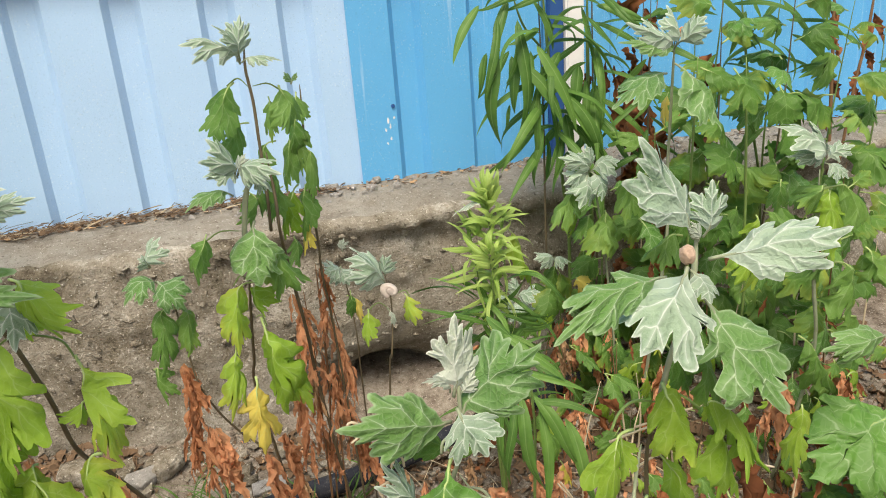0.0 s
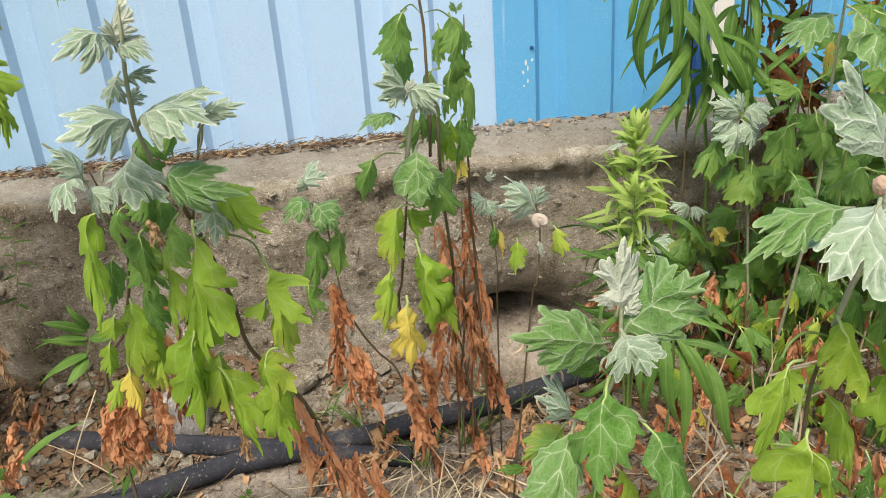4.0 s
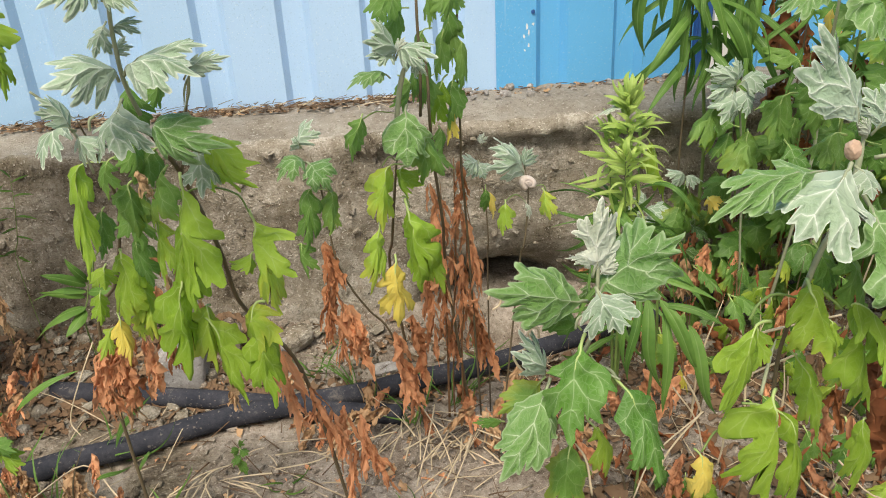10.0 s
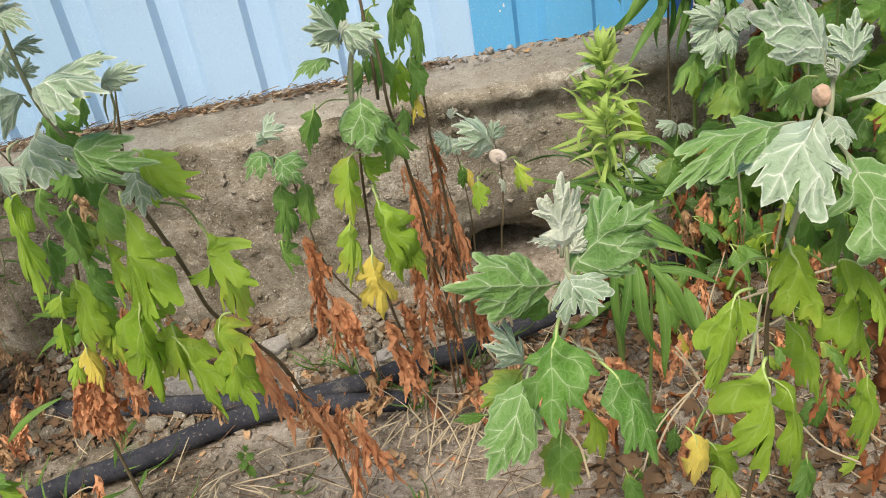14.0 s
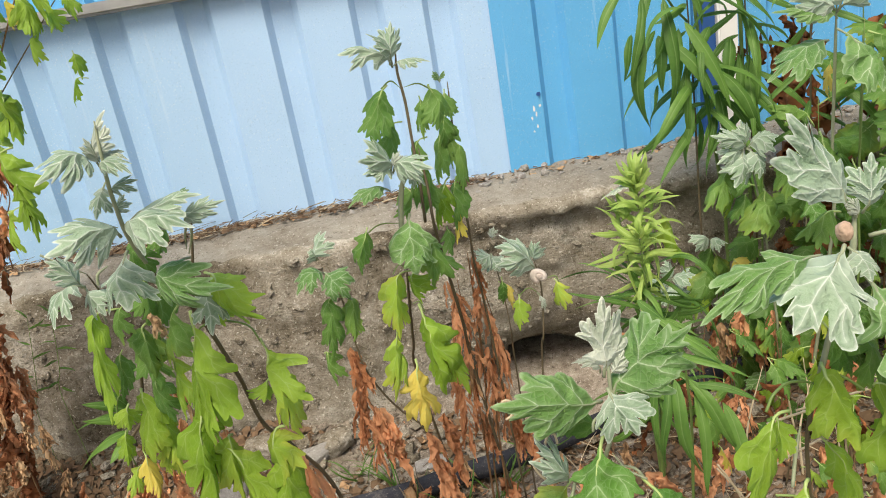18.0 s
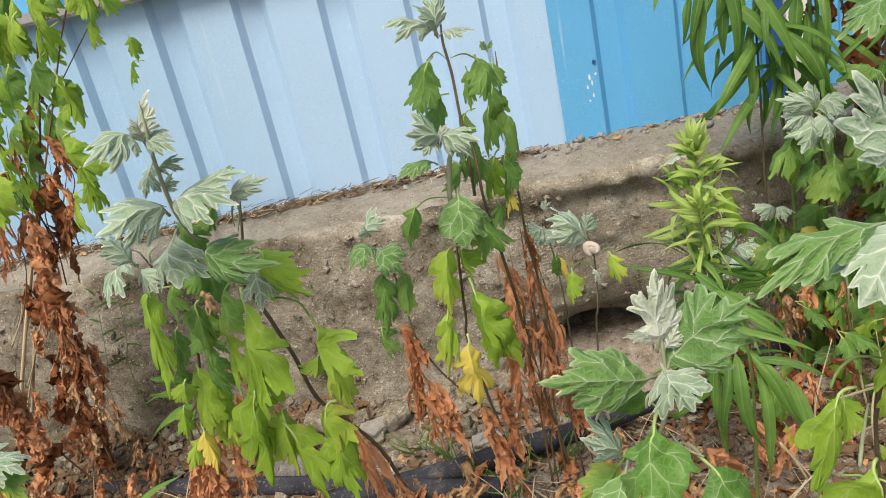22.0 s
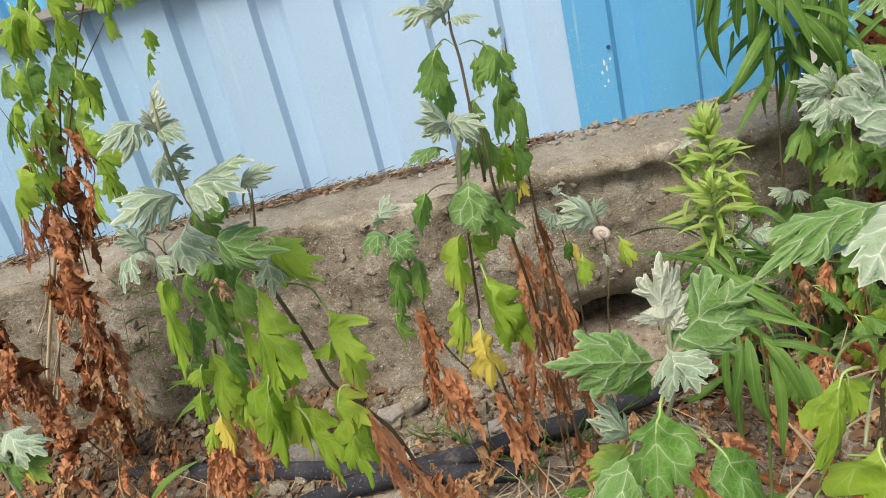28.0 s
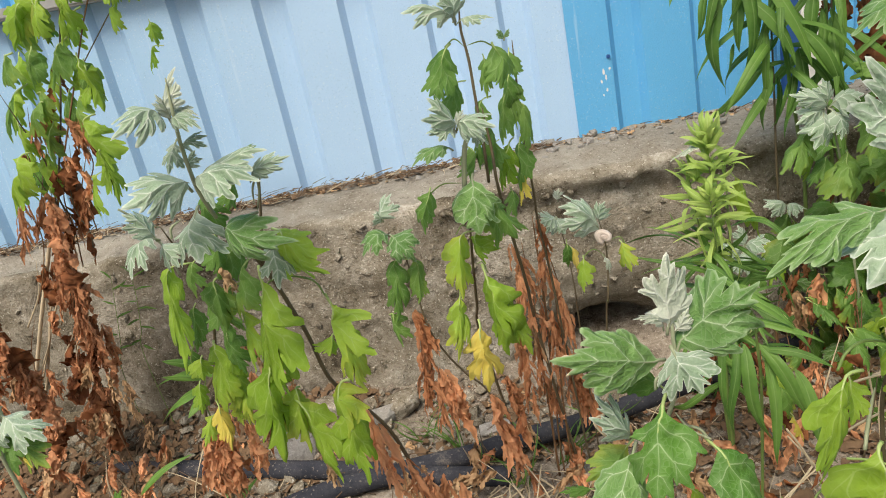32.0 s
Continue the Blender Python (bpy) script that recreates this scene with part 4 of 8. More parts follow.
stem(p, "dark", [(-0.002, 0.620, 0.438), (-0.007, 0.640, 0.388), (-0.012, 0.680, 0.317), (-0.014, 0.720, 0.249), (0.016, 0.780, -0.012)], 0.0018, 0.0026)
stem(p, "dark", [(0.065, 0.680, 0.569), (0.064, 0.680, 0.545), (0.062, 0.680, 0.505), (0.062, 0.685, 0.461), (0.064, 0.690, 0.425), (0.065, 0.700, 0.380), (0.073, 0.730, 0.301), (0.093, 0.790, -0.012)], 0.0015, 0.0020)
leaf(p, "rust", (0.035, 0.742, 0.356), (0.053, 0.737, 0.291), 0.016)
leaf(p, "rust", (0.039, 0.739, 0.323), (0.048, 0.726, 0.257), 0.019)
leaf(p, "rust", (0.069, 0.750, 0.375), (0.076, 0.749, 0.329), 0.019)
leaf(p, "rust", (0.067, 0.752, 0.336), (0.064, 0.744, 0.294), 0.014)
leaf(p, "rust", (0.070, 0.763, 0.315), (0.086, 0.769, 0.245), 0.021)
leaf(p, "rust", (0.080, 0.755, 0.278), (0.088, 0.738, 0.222), 0.016)
leaf(p, "rust", (0.071, 0.755, 0.261), (0.063, 0.738, 0.195), 0.016)
leaf(p, "rust", (0.078, 0.755, 0.216), (0.090, 0.758, 0.162), 0.021)
leaf(p, "rust", (0.060, 0.772, 0.269), (0.058, 0.765, 0.219), 0.012)
leaf(p, "rust", (0.050, 0.766, 0.232), (0.046, 0.759, 0.174), 0.013)
leaf(p, "rust", (0.030, 0.753, 0.247), (0.023, 0.758, 0.187), 0.023)
leaf(p, "rust", (0.033, 0.750, 0.214), (0.031, 0.733, 0.139), 0.016)
leaf(p, "rust", (0.006, 0.720, 0.208), (0.014, 0.710, 0.140), 0.031)
leaf(p, "rust", (-0.019, 0.723, 0.188), (-0.004, 0.709, 0.113), 0.027)
leaf(p, "rust", (-0.009, 0.720, 0.151), (0.008, 0.710, 0.082), 0.022)
leaf(p, "rust", (0.071, 0.772, 0.215), (0.078, 0.779, 0.145), 0.018)
leaf(p, "rust", (0.075, 0.773, 0.179), (0.097, 0.775, 0.109), 0.022)
leaf(p, "rust", (0.049, 0.780, 0.166), (0.064, 0.770, 0.104), 0.028)
leaf(p, "rust", (0.084, 0.780, 0.161), (0.107, 0.770, 0.096), 0.031)
leaf(p, "tan", (0.039, 0.760, 0.298), (0.027, 0.748, 0.260), 0.015)
leaf(p, "tan", (0.043, 0.757, 0.261), (0.048, 0.750, 0.216), 0.010)
stem(p, "brown", [(0.064, 0.750, 0.376), (0.064, 0.760, 0.295), (0.062, 0.770, 0.201), (0.051, 0.780, 0.099), (0.051, 0.800, -0.012)], 0.0016, 0.0018)
stem(p, "brown", [(0.077, 0.760, 0.307), (0.076, 0.765, 0.232), (0.068, 0.770, 0.136), (0.068, 0.790, -0.012)], 0.0014, 0.0016)
stem(p, "brown", [(0.048, 0.750, 0.348), (0.051, 0.760, 0.261), (0.050, 0.770, 0.156), (0.050, 0.800, -0.012)], 0.0012, 0.0016)
stem(p, "brown", [(0.074, 0.760, 0.341), (0.085, 0.770, 0.251), (0.069, 0.780, 0.163), (0.058, 0.790, 0.083), (0.058, 0.800, -0.012)], 0.0012, 0.0016)
leaf(p, "silver", (0.016, 0.620, 0.596), (-0.024, 0.600, 0.614), 0.022, bow=.2)
leaf(p, "silver", (0.016, 0.620, 0.598), (0.021, 0.620, 0.632), 0.019)
leaf(p, "silver", (0.017, 0.620, 0.597), (0.045, 0.600, 0.597), 0.013, bow=.15)
leaf(p, "silver", (0.014, 0.620, 0.598), (-0.000, 0.600, 0.626), 0.015)
stem(p, "green", [(0.019, 0.620, 0.578), (0.012, 0.620, 0.585), (0.003, 0.620, 0.580)], 0.0009, 0.0009)
leaf(p, "fresh", (0.006, 0.620, 0.585), (-0.011, 0.605, 0.533), 0.034, curl=.6)
leaf(p, "fresh", (0.010, 0.630, 0.553), (-0.013, 0.625, 0.515), 0.023)
stem(p, "green", [(0.022, 0.620, 0.578), (0.034, 0.620, 0.579), (0.043, 0.620, 0.573)], 0.0009, 0.0009)
leaf(p, "fresh", (0.041, 0.620, 0.578), (0.045, 0.610, 0.540), 0.031, curl=.6)
leaf(p, "fresh", (0.035, 0.625, 0.569), (0.032, 0.620, 0.531), 0.014)
leaf(p, "grey", (0.058, 0.680, 0.570), (0.053, 0.680, 0.581), 0.008)
leaf(p, "grey", (0.058, 0.680, 0.571), (0.064, 0.680, 0.579), 0.006)
leaf(p, "fresh", (0.062, 0.680, 0.564), (0.063, 0.670, 0.535), 0.020)
leaf(p, "fresh", (0.062, 0.680, 0.543), (0.049, 0.675, 0.498), 0.023)
leaf(p, "fresh", (0.066, 0.680, 0.536), (0.056, 0.675, 0.489), 0.020)
leaf(p, "fresh", (0.053, 0.680, 0.527), (0.042, 0.675, 0.476), 0.022)
leaf(p, "fresh", (0.070, 0.680, 0.516), (0.063, 0.675, 0.462), 0.015)
leaf(p, "lime", (0.048, 0.680, 0.482), (0.030, 0.670, 0.434), 0.029)
leaf(p, "fresh", (0.057, 0.680, 0.480), (0.051, 0.670, 0.430), 0.025)
leaf(p, "yellow", (0.064, 0.680, 0.453), (0.048, 0.670, 0.415), 0.019)
leaf(p, "fresh", (0.041, 0.680, 0.433), (0.041, 0.670, 0.402), 0.026)
leaf(p, "fresh", (0.026, 0.640, 0.537), (0.015, 0.635, 0.467), 0.022)
leaf(p, "fresh", (0.029, 0.650, 0.509), (0.021, 0.645, 0.457), 0.019)
leaf(p, "fresh", (0.008, 0.630, 0.495), (0.005, 0.620, 0.462), 0.024)
leaf(p, "fresh", (0.036, 0.660, 0.486), (0.026, 0.660, 0.454), 0.019)
leaf(p, "silver", (-0.002, 0.600, 0.513), (-0.018, 0.580, 0.548), 0.025)
leaf(p, "silver", (-0.000, 0.600, 0.512), (-0.025, 0.580, 0.520), 0.017)
leaf(p, "silver", (0.000, 0.600, 0.514), (0.030, 0.570, 0.517), 0.023, bow=.3)
leaf(p, "grey", (-0.006, 0.600, 0.498), (-0.041, 0.580, 0.495), 0.022, bow=.3)
leaf(p, "silver", (0.003, 0.600, 0.515), (0.023, 0.590, 0.500), 0.017)
leaf(p, "white", (0.001, 0.600, 0.515), (0.008, 0.600, 0.530), 0.011)
leaf(p, "grey", (0.007, 0.610, 0.472), (0.001, 0.585, 0.425), 0.045, bow=.15, curl=.7)
stem(p, "green", [(-0.002, 0.610, 0.465), (-0.020, 0.605, 0.469), (-0.033, 0.600, 0.464)], 0.0009, 0.0009)
leaf(p, "fresh", (-0.029, 0.600, 0.471), (-0.044, 0.595, 0.430), 0.021)
leaf(p, "fresh", (0.014, 0.620, 0.450), (0.036, 0.600, 0.405), 0.038, bow=.15)
stem(p, "green", [(-0.005, 0.620, 0.419), (-0.011, 0.620, 0.424), (-0.018, 0.620, 0.416)], 0.0009, 0.0009)
leaf(p, "limp", (-0.012, 0.620, 0.426), (-0.023, 0.610, 0.354), 0.029)
leaf(p, "limp", (-0.001, 0.630, 0.416), (0.004, 0.620, 0.384), 0.031)
leaf(p, "limp", (-0.025, 0.620, 0.367), (-0.041, 0.610, 0.294), 0.027)
leaf(p, "lime", (-0.028, 0.620, 0.344), (-0.026, 0.610, 0.306), 0.020)
stem(p, "green", [(-0.005, 0.620, 0.384), (0.001, 0.620, 0.385), (0.004, 0.620, 0.374)], 0.0009, 0.0009)
leaf(p, "limp", (0.001, 0.620, 0.385), (0.009, 0.605, 0.293), 0.044)
leaf(p, "lime", (0.013, 0.625, 0.353), (0.034, 0.615, 0.285), 0.031)
leaf(p, "yellow", (-0.014, 0.620, 0.329), (-0.014, 0.605, 0.257), 0.039, curl=.5)

p = thing("snail_chrysanthemum", "thin young chrysanthemum with a silvery top and limp pale leaves", "plant", (0.098, 0.700, 0.000))
stem(p, "dark", [(0.108, 0.610, 0.415), (0.113, 0.610, 0.387), (0.112, 0.610, 0.356), (0.109, 0.610, 0.328), (0.108, 0.630, 0.288), (0.098, 0.700, -0.012)], 0.0010, 0.0016)
leaf(p, "silver", (0.109, 0.610, 0.395), (0.073, 0.590, 0.434), 0.031, bow=.2)
leaf(p, "silver", (0.110, 0.610, 0.406), (0.115, 0.600, 0.427), 0.014)
stem(p, "green", [(0.111, 0.610, 0.373), (0.102, 0.610, 0.381), (0.093, 0.610, 0.376), (0.089, 0.610, 0.366)], 0.0008, 0.0008)
leaf(p, "limp", (0.093, 0.610, 0.379), (0.087, 0.600, 0.344), 0.021)
stem(p, "green", [(0.118, 0.610, 0.387), (0.127, 0.610, 0.388), (0.131, 0.610, 0.379)], 0.0008, 0.0008)
leaf(p, "limp", (0.127, 0.610, 0.387), (0.131, 0.600, 0.356), 0.020)
leaf(p, "white", (0.108, 0.605, 0.377), (0.112, 0.600, 0.360), 0.006)

p = thing("grey_seedling", "little grey-green chrysanthemum shoot with a yellowing leaf", "plant", (0.107, 0.800, 0.000))
stem(p, "dark", [(0.086, 0.720, 0.385), (0.092, 0.720, 0.340), (0.095, 0.720, 0.287), (0.097, 0.740, 0.242), (0.107, 0.800, -0.012)], 0.0010, 0.0016)
leaf(p, "silver", (0.087, 0.720, 0.379), (0.069, 0.710, 0.381), 0.024)
leaf(p, "silver", (0.086, 0.720, 0.381), (0.092, 0.710, 0.364), 0.021)
leaf(p, "white", (0.090, 0.720, 0.396), (0.093, 0.720, 0.409), 0.012)
leaf(p, "yellow", (0.096, 0.720, 0.350), (0.100, 0.720, 0.312), 0.011)
leaf(p, "green", (0.093, 0.720, 0.353), (0.091, 0.720, 0.321), 0.012)

p = thing("front_chrysanthemum", "healthy chrysanthemum with silver-edged deeply lobed leaves", "plant", (0.101, 0.460, 0.000))
stem(p, "grey", [(0.110, 0.405, 0.421), (0.109, 0.400, 0.407), (0.109, 0.400, 0.382), (0.108, 0.405, 0.353), (0.101, 0.410, 0.323), (0.101, 0.420, 0.265), (0.101, 0.460, -0.012)], 0.0015, 0.0024)
stem(p, "grey", [(0.108, 0.405, 0.329), (0.119, 0.395, 0.330), (0.125, 0.390, 0.320)], 0.0014, 0.0014)
stem(p, "grey", [(0.105, 0.400, 0.374), (0.094, 0.390, 0.377), (0.092, 0.390, 0.369)], 0.0012, 0.0012)
leaf(p, "white", (0.106, 0.400, 0.400), (0.111, 0.400, 0.453), 0.035, curl=.25, bow=.04)
leaf(p, "white", (0.104, 0.400, 0.404), (0.083, 0.385, 0.423), 0.008)
leaf(p, "white", (0.109, 0.400, 0.401), (0.121, 0.400, 0.416), 0.014)
leaf(p, "grey", (0.103, 0.400, 0.383), (0.030, 0.365, 0.419), 0.040, curl=.3, bow=.08)
leaf(p, "green", (0.103, 0.410, 0.355), (0.066, 0.400, 0.378), 0.022)
leaf(p, "grey", (0.107, 0.400, 0.383), (0.156, 0.385, 0.431), 0.048, curl=.25, bow=.06)
leaf(p, "silver", (0.103, 0.385, 0.401), (0.112, 0.362, 0.380), 0.033, curl=.3)
leaf(p, "deep", (0.098, 0.388, 0.366), (0.080, 0.352, 0.308), 0.046, curl=.35, bow=.1)
leaf(p, "silver", (0.074, 0.400, 0.327), (0.055, 0.390, 0.373), 0.024)
leaf(p, "grey", (0.077, 0.395, 0.329), (0.035, 0.360, 0.278), 0.037, curl=.4, bow=.1)
leaf(p, "green", (0.079, 0.415, 0.316), (0.042, 0.400, 0.300), 0.023)
leaf(p, "green", (0.046, 0.400, 0.293), (0.022, 0.390, 0.303), 0.008)
stem(p, "grey", [(0.107, 0.405, 0.339), (0.113, 0.395, 0.331), (0.123, 0.385, 0.328)], 0.0011, 0.0010)
leaf(p, "deep", (0.121, 0.388, 0.328), (0.143, 0.355, 0.265), 0.041, curl=.45, bow=.12)
leaf(p, "green", (0.100, 0.410, 0.268), (0.088, 0.390, 0.206), 0.032)
leaf(p, "lime", (0.112, 0.410, 0.278), (0.122, 0.400, 0.229), 0.027)
stem(p, "straw", [(0.097, 0.400, 0.267), (0.105, 0.395, 0.253), (0.109, 0.390, 0.224)], 0.0011, 0.0009)

p = thing("large_chrysanthemum", "large chrysanthemum with silvery lobed crown and limp lime lower leaves", "plant", (0.210, 0.400, 0.000))
stem(p, "grey", [(0.233, 0.340, 0.509), (0.229, 0.335, 0.483), (0.224, 0.335, 0.457), (0.217, 0.335, 0.438), (0.214, 0.340, 0.410)], 0.0024, 0.0022)
stem(p, "dark", [(0.216, 0.340, 0.413), (0.213, 0.345, 0.388), (0.212, 0.350, 0.360), (0.216, 0.355, 0.321), (0.220, 0.360, 0.269), (0.210, 0.400, -0.012)], 0.0018, 0.0022)
leaf(p, "silver", (0.231, 0.338, 0.503), (0.195, 0.338, 0.560), 0.031, curl=.25, bow=.05)
leaf(p, "silver", (0.239, 0.342, 0.501), (0.245, 0.345, 0.531), 0.020, curl=.3)
leaf(p, "white", (0.231, 0.335, 0.502), (0.226, 0.335, 0.514), 0.009)
leaf(p, "silver", (0.238, 0.335, 0.491), (0.290, 0.292, 0.512), 0.032, curl=.25, bow=.05)
leaf(p, "silver", (0.218, 0.325, 0.493), (0.171, 0.292, 0.469), 0.045, curl=.3, bow=.1)
leaf(p, "silver", (0.220, 0.325, 0.491), (0.222, 0.310, 0.477), 0.020)
leaf(p, "grey", (0.212, 0.335, 0.485), (0.127, 0.292, 0.482), 0.025, curl=.3, bow=.08)
leaf(p, "grey", (0.234, 0.332, 0.471), (0.259, 0.292, 0.416), 0.050, curl=.35, bow=.1)
leaf(p, "green", (0.230, 0.350, 0.443), (0.250, 0.335, 0.389), 0.030)
leaf(p, "green", (0.225, 0.355, 0.434), (0.237, 0.345, 0.399), 0.020)
leaf(p, "lime", (0.211, 0.336, 0.420), (0.218, 0.312, 0.378), 0.039)
leaf(p, "lime", (0.232, 0.335, 0.401), (0.269, 0.310, 0.362), 0.035, bow=.15)
leaf(p, "lime", (0.245, 0.340, 0.386), (0.267, 0.330, 0.320), 0.032)
stem(p, "green", [(0.216, 0.336, 0.412), (0.225, 0.335, 0.408), (0.236, 0.333, 0.398)], 0.0012, 0.0011)
stem(p, "green", [(0.215, 0.340, 0.403), (0.194, 0.335, 0.412), (0.181, 0.330, 0.410), (0.175, 0.328, 0.401)], 0.0013, 0.0012)
leaf(p, "lime", (0.176, 0.328, 0.408), (0.162, 0.318, 0.334), 0.031)
leaf(p, "limp", (0.185, 0.335, 0.393), (0.184, 0.330, 0.363), 0.020)
stem(p, "grey", [(0.205, 0.345, 0.374), (0.198, 0.338, 0.363), (0.191, 0.330, 0.345)], 0.0016, 0.0014)
leaf(p, "lime", (0.190, 0.330, 0.357), (0.193, 0.315, 0.267), 0.041)
leaf(p, "lime", (0.209, 0.345, 0.338), (0.226, 0.335, 0.232), 0.025)
leaf(p, "limp", (0.217, 0.350, 0.367), (0.246, 0.345, 0.288), 0.021)
leaf(p, "lime", (0.283, 0.360, 0.303), (0.283, 0.350, 0.231), 0.021)
stem(p, "green", [(0.196, 0.345, 0.297), (0.185, 0.342, 0.309), (0.171, 0.340, 0.313), (0.160, 0.335, 0.302)], 0.0011, 0.0010)
leaf(p, "yellow", (0.161, 0.335, 0.306), (0.159, 0.330, 0.260), 0.020)
leaf(p, "lime", (0.344, 0.365, 0.361), (0.337, 0.360, 0.300), 0.023)
leaf(p, "lime", (0.329, 0.400, 0.461), (0.294, 0.385, 0.449), 0.029)
leaf(p, "lime", (0.343, 0.400, 0.462), (0.347, 0.390, 0.446), 0.028)
leaf(p, "fresh", (0.243, 0.370, 0.494), (0.213, 0.360, 0.485), 0.023)
leaf(p, "limp", (0.308, 0.400, 0.465), (0.309, 0.390, 0.453), 0.022)
leaf(p, "dry", (0.359, 0.400, 0.355), (0.362, 0.400, 0.306), 0.018)
leaf(p, "dry", (0.358, 0.410, 0.340), (0.349, 0.410, 0.306), 0.017)
leaf(p, "drylance", (0.368, 0.440, 0.301), (0.367, 0.440, 0.246), 0.021)
leaf(p, "drylance", (0.383, 0.460, 0.240), (0.390, 0.460, 0.164), 0.025)
leaf(p, "drylance", (0.413, 0.470, 0.202), (0.421, 0.470, 0.120), 0.023)
leaf(p, "dry", (0.349, 0.440, 0.226), (0.365, 0.440, 0.160), 0.018)
leaf(p, "dry", (0.307, 0.420, 0.257), (0.310, 0.420, 0.216), 0.016)
leaf(p, "tan", (0.263, 0.380, 0.334), (0.263, 0.380, 0.311), 0.009)

p = thing("silvery_chrysanthemum", "chrysanthemum with a grey star-shaped crown before the foundation", "plant", (0.487, 0.930, 0.000))
stem(p, "grey", [(0.443, 0.860, 0.403), (0.451, 0.860, 0.358), (0.462, 0.860, 0.288), (0.477, 0.870, 0.192), (0.487, 0.880, 0.114), (0.487, 0.930, -0.012)], 0.0016, 0.0024)
leaf(p, "silver", (0.440, 0.860, 0.401), (0.387, 0.840, 0.430), 0.024)
leaf(p, "silver", (0.441, 0.860, 0.401), (0.473, 0.840, 0.414), 0.034)
leaf(p, "silver", (0.437, 0.860, 0.401), (0.412, 0.830, 0.364), 0.038, curl=.3)
leaf(p, "silver", (0.441, 0.860, 0.401), (0.441, 0.830, 0.369), 0.031)
leaf(p, "silver", (0.440, 0.860, 0.405), (0.435, 0.860, 0.437), 0.021)
leaf(p, "silver", (0.437, 0.860, 0.401), (0.394, 0.840, 0.396), 0.025)
leaf(p, "fresh", (0.432, 0.860, 0.377), (0.375, 0.840, 0.336), 0.042)
leaf(p, "fresh", (0.459, 0.860, 0.348), (0.445, 0.820, 0.289), 0.064)
leaf(p, "fresh", (0.445, 0.870, 0.343), (0.410, 0.850, 0.310), 0.032)
leaf(p, "lime", (0.426, 0.880, 0.346), (0.419, 0.880, 0.309), 0.022)
leaf(p, "fresh", (0.556, 0.900, 0.349), (0.528, 0.880, 0.302), 0.039)
leaf(p, "yellow", (0.435, 0.900, 0.243), (0.448, 0.880, 0.227), 0.032)
leaf(p, "dry", (0.447, 0.900, 0.171), (0.441, 0.900, 0.107), 0.033)
leaf(p, "dry", (0.482, 0.880, 0.165), (0.475, 0.880, 0.102), 0.033)
leaf(p, "tan", (0.413, 0.900, 0.150), (0.421, 0.900, 0.092), 0.030)
leaf(p, "dry", (0.475, 0.900, 0.139), (0.465, 0.900, 0.074), 0.030)

p = thing("broadleaf_chrysanthemum", "tall chrysanthemum with broad grey-green leaves beside the fence post", "plant", (0.516, 0.860, 0.000))
stem(p, "grey", [(0.494, 0.760, 0.573), (0.499, 0.770, 0.522), (0.504, 0.780, 0.461), (0.509, 0.790, 0.388), (0.516, 0.800, 0.293), (0.516, 0.860, -0.012)], 0.0020, 0.0030)
stem(p, "green", [(0.622, 0.800, 0.533), (0.630, 0.800, 0.427), (0.646, 0.810, 0.290), (0.658, 0.820, 0.168), (0.658, 0.860, -0.012)], 0.0024, 0.0030)
stem(p, "green", [(0.546, 0.790, 0.543), (0.544, 0.790, 0.441), (0.549, 0.800, 0.325), (0.564, 0.820, 0.205), (0.564, 0.860, -0.012)], 0.0020, 0.0026)
leaf(p, "silver", (0.492, 0.760, 0.561), (0.422, 0.740, 0.589), 0.031)
leaf(p, "silver", (0.495, 0.760, 0.558), (0.482, 0.760, 0.604), 0.029)
leaf(p, "silver", (0.497, 0.760, 0.561), (0.519, 0.740, 0.590), 0.028)
leaf(p, "grey", (0.495, 0.760, 0.552), (0.415, 0.740, 0.572), 0.025)
leaf(p, "grey", (0.495, 0.760, 0.541), (0.531, 0.720, 0.462), 0.064, curl=.35)
leaf(p, "grey", (0.485, 0.760, 0.531), (0.402, 0.730, 0.505), 0.045)
leaf(p, "green", (0.590, 0.780, 0.525), (0.599, 0.750, 0.474), 0.064)
leaf(p, "green", (0.543, 0.780, 0.530), (0.585, 0.760, 0.501), 0.040)
leaf(p, "green", (0.613, 0.800, 0.419), (0.563, 0.780, 0.397), 0.061)
leaf(p, "fresh", (0.499, 0.800, 0.423), (0.504, 0.780, 0.351), 0.051)
leaf(p, "fresh", (0.487, 0.820, 0.406), (0.457, 0.800, 0.342), 0.043)
leaf(p, "green", (0.554, 0.820, 0.374), (0.535, 0.800, 0.306), 0.051)
leaf(p, "green", (0.692, 0.820, 0.491), (0.698, 0.800, 0.434), 0.051)
leaf(p, "green", (0.606, 0.840, 0.323), (0.629, 0.820, 0.284), 0.054)
leaf(p, "lime", (0.655, 0.800, 0.326), (0.653, 0.780, 0.276), 0.045)
leaf(p, "green", (0.703, 0.820, 0.280), (0.721, 0.800, 0.216), 0.063)
leaf(p, "fresh", (0.768, 0.800, 0.224), (0.798, 0.780, 0.156), 0.064)
leaf(p, "fresh", (0.677, 0.840, 0.227), (0.655, 0.820, 0.186), 0.048)
leaf(p, "yellow", (0.512, 0.800, 0.505), (0.512, 0.800, 0.457), 0.014)

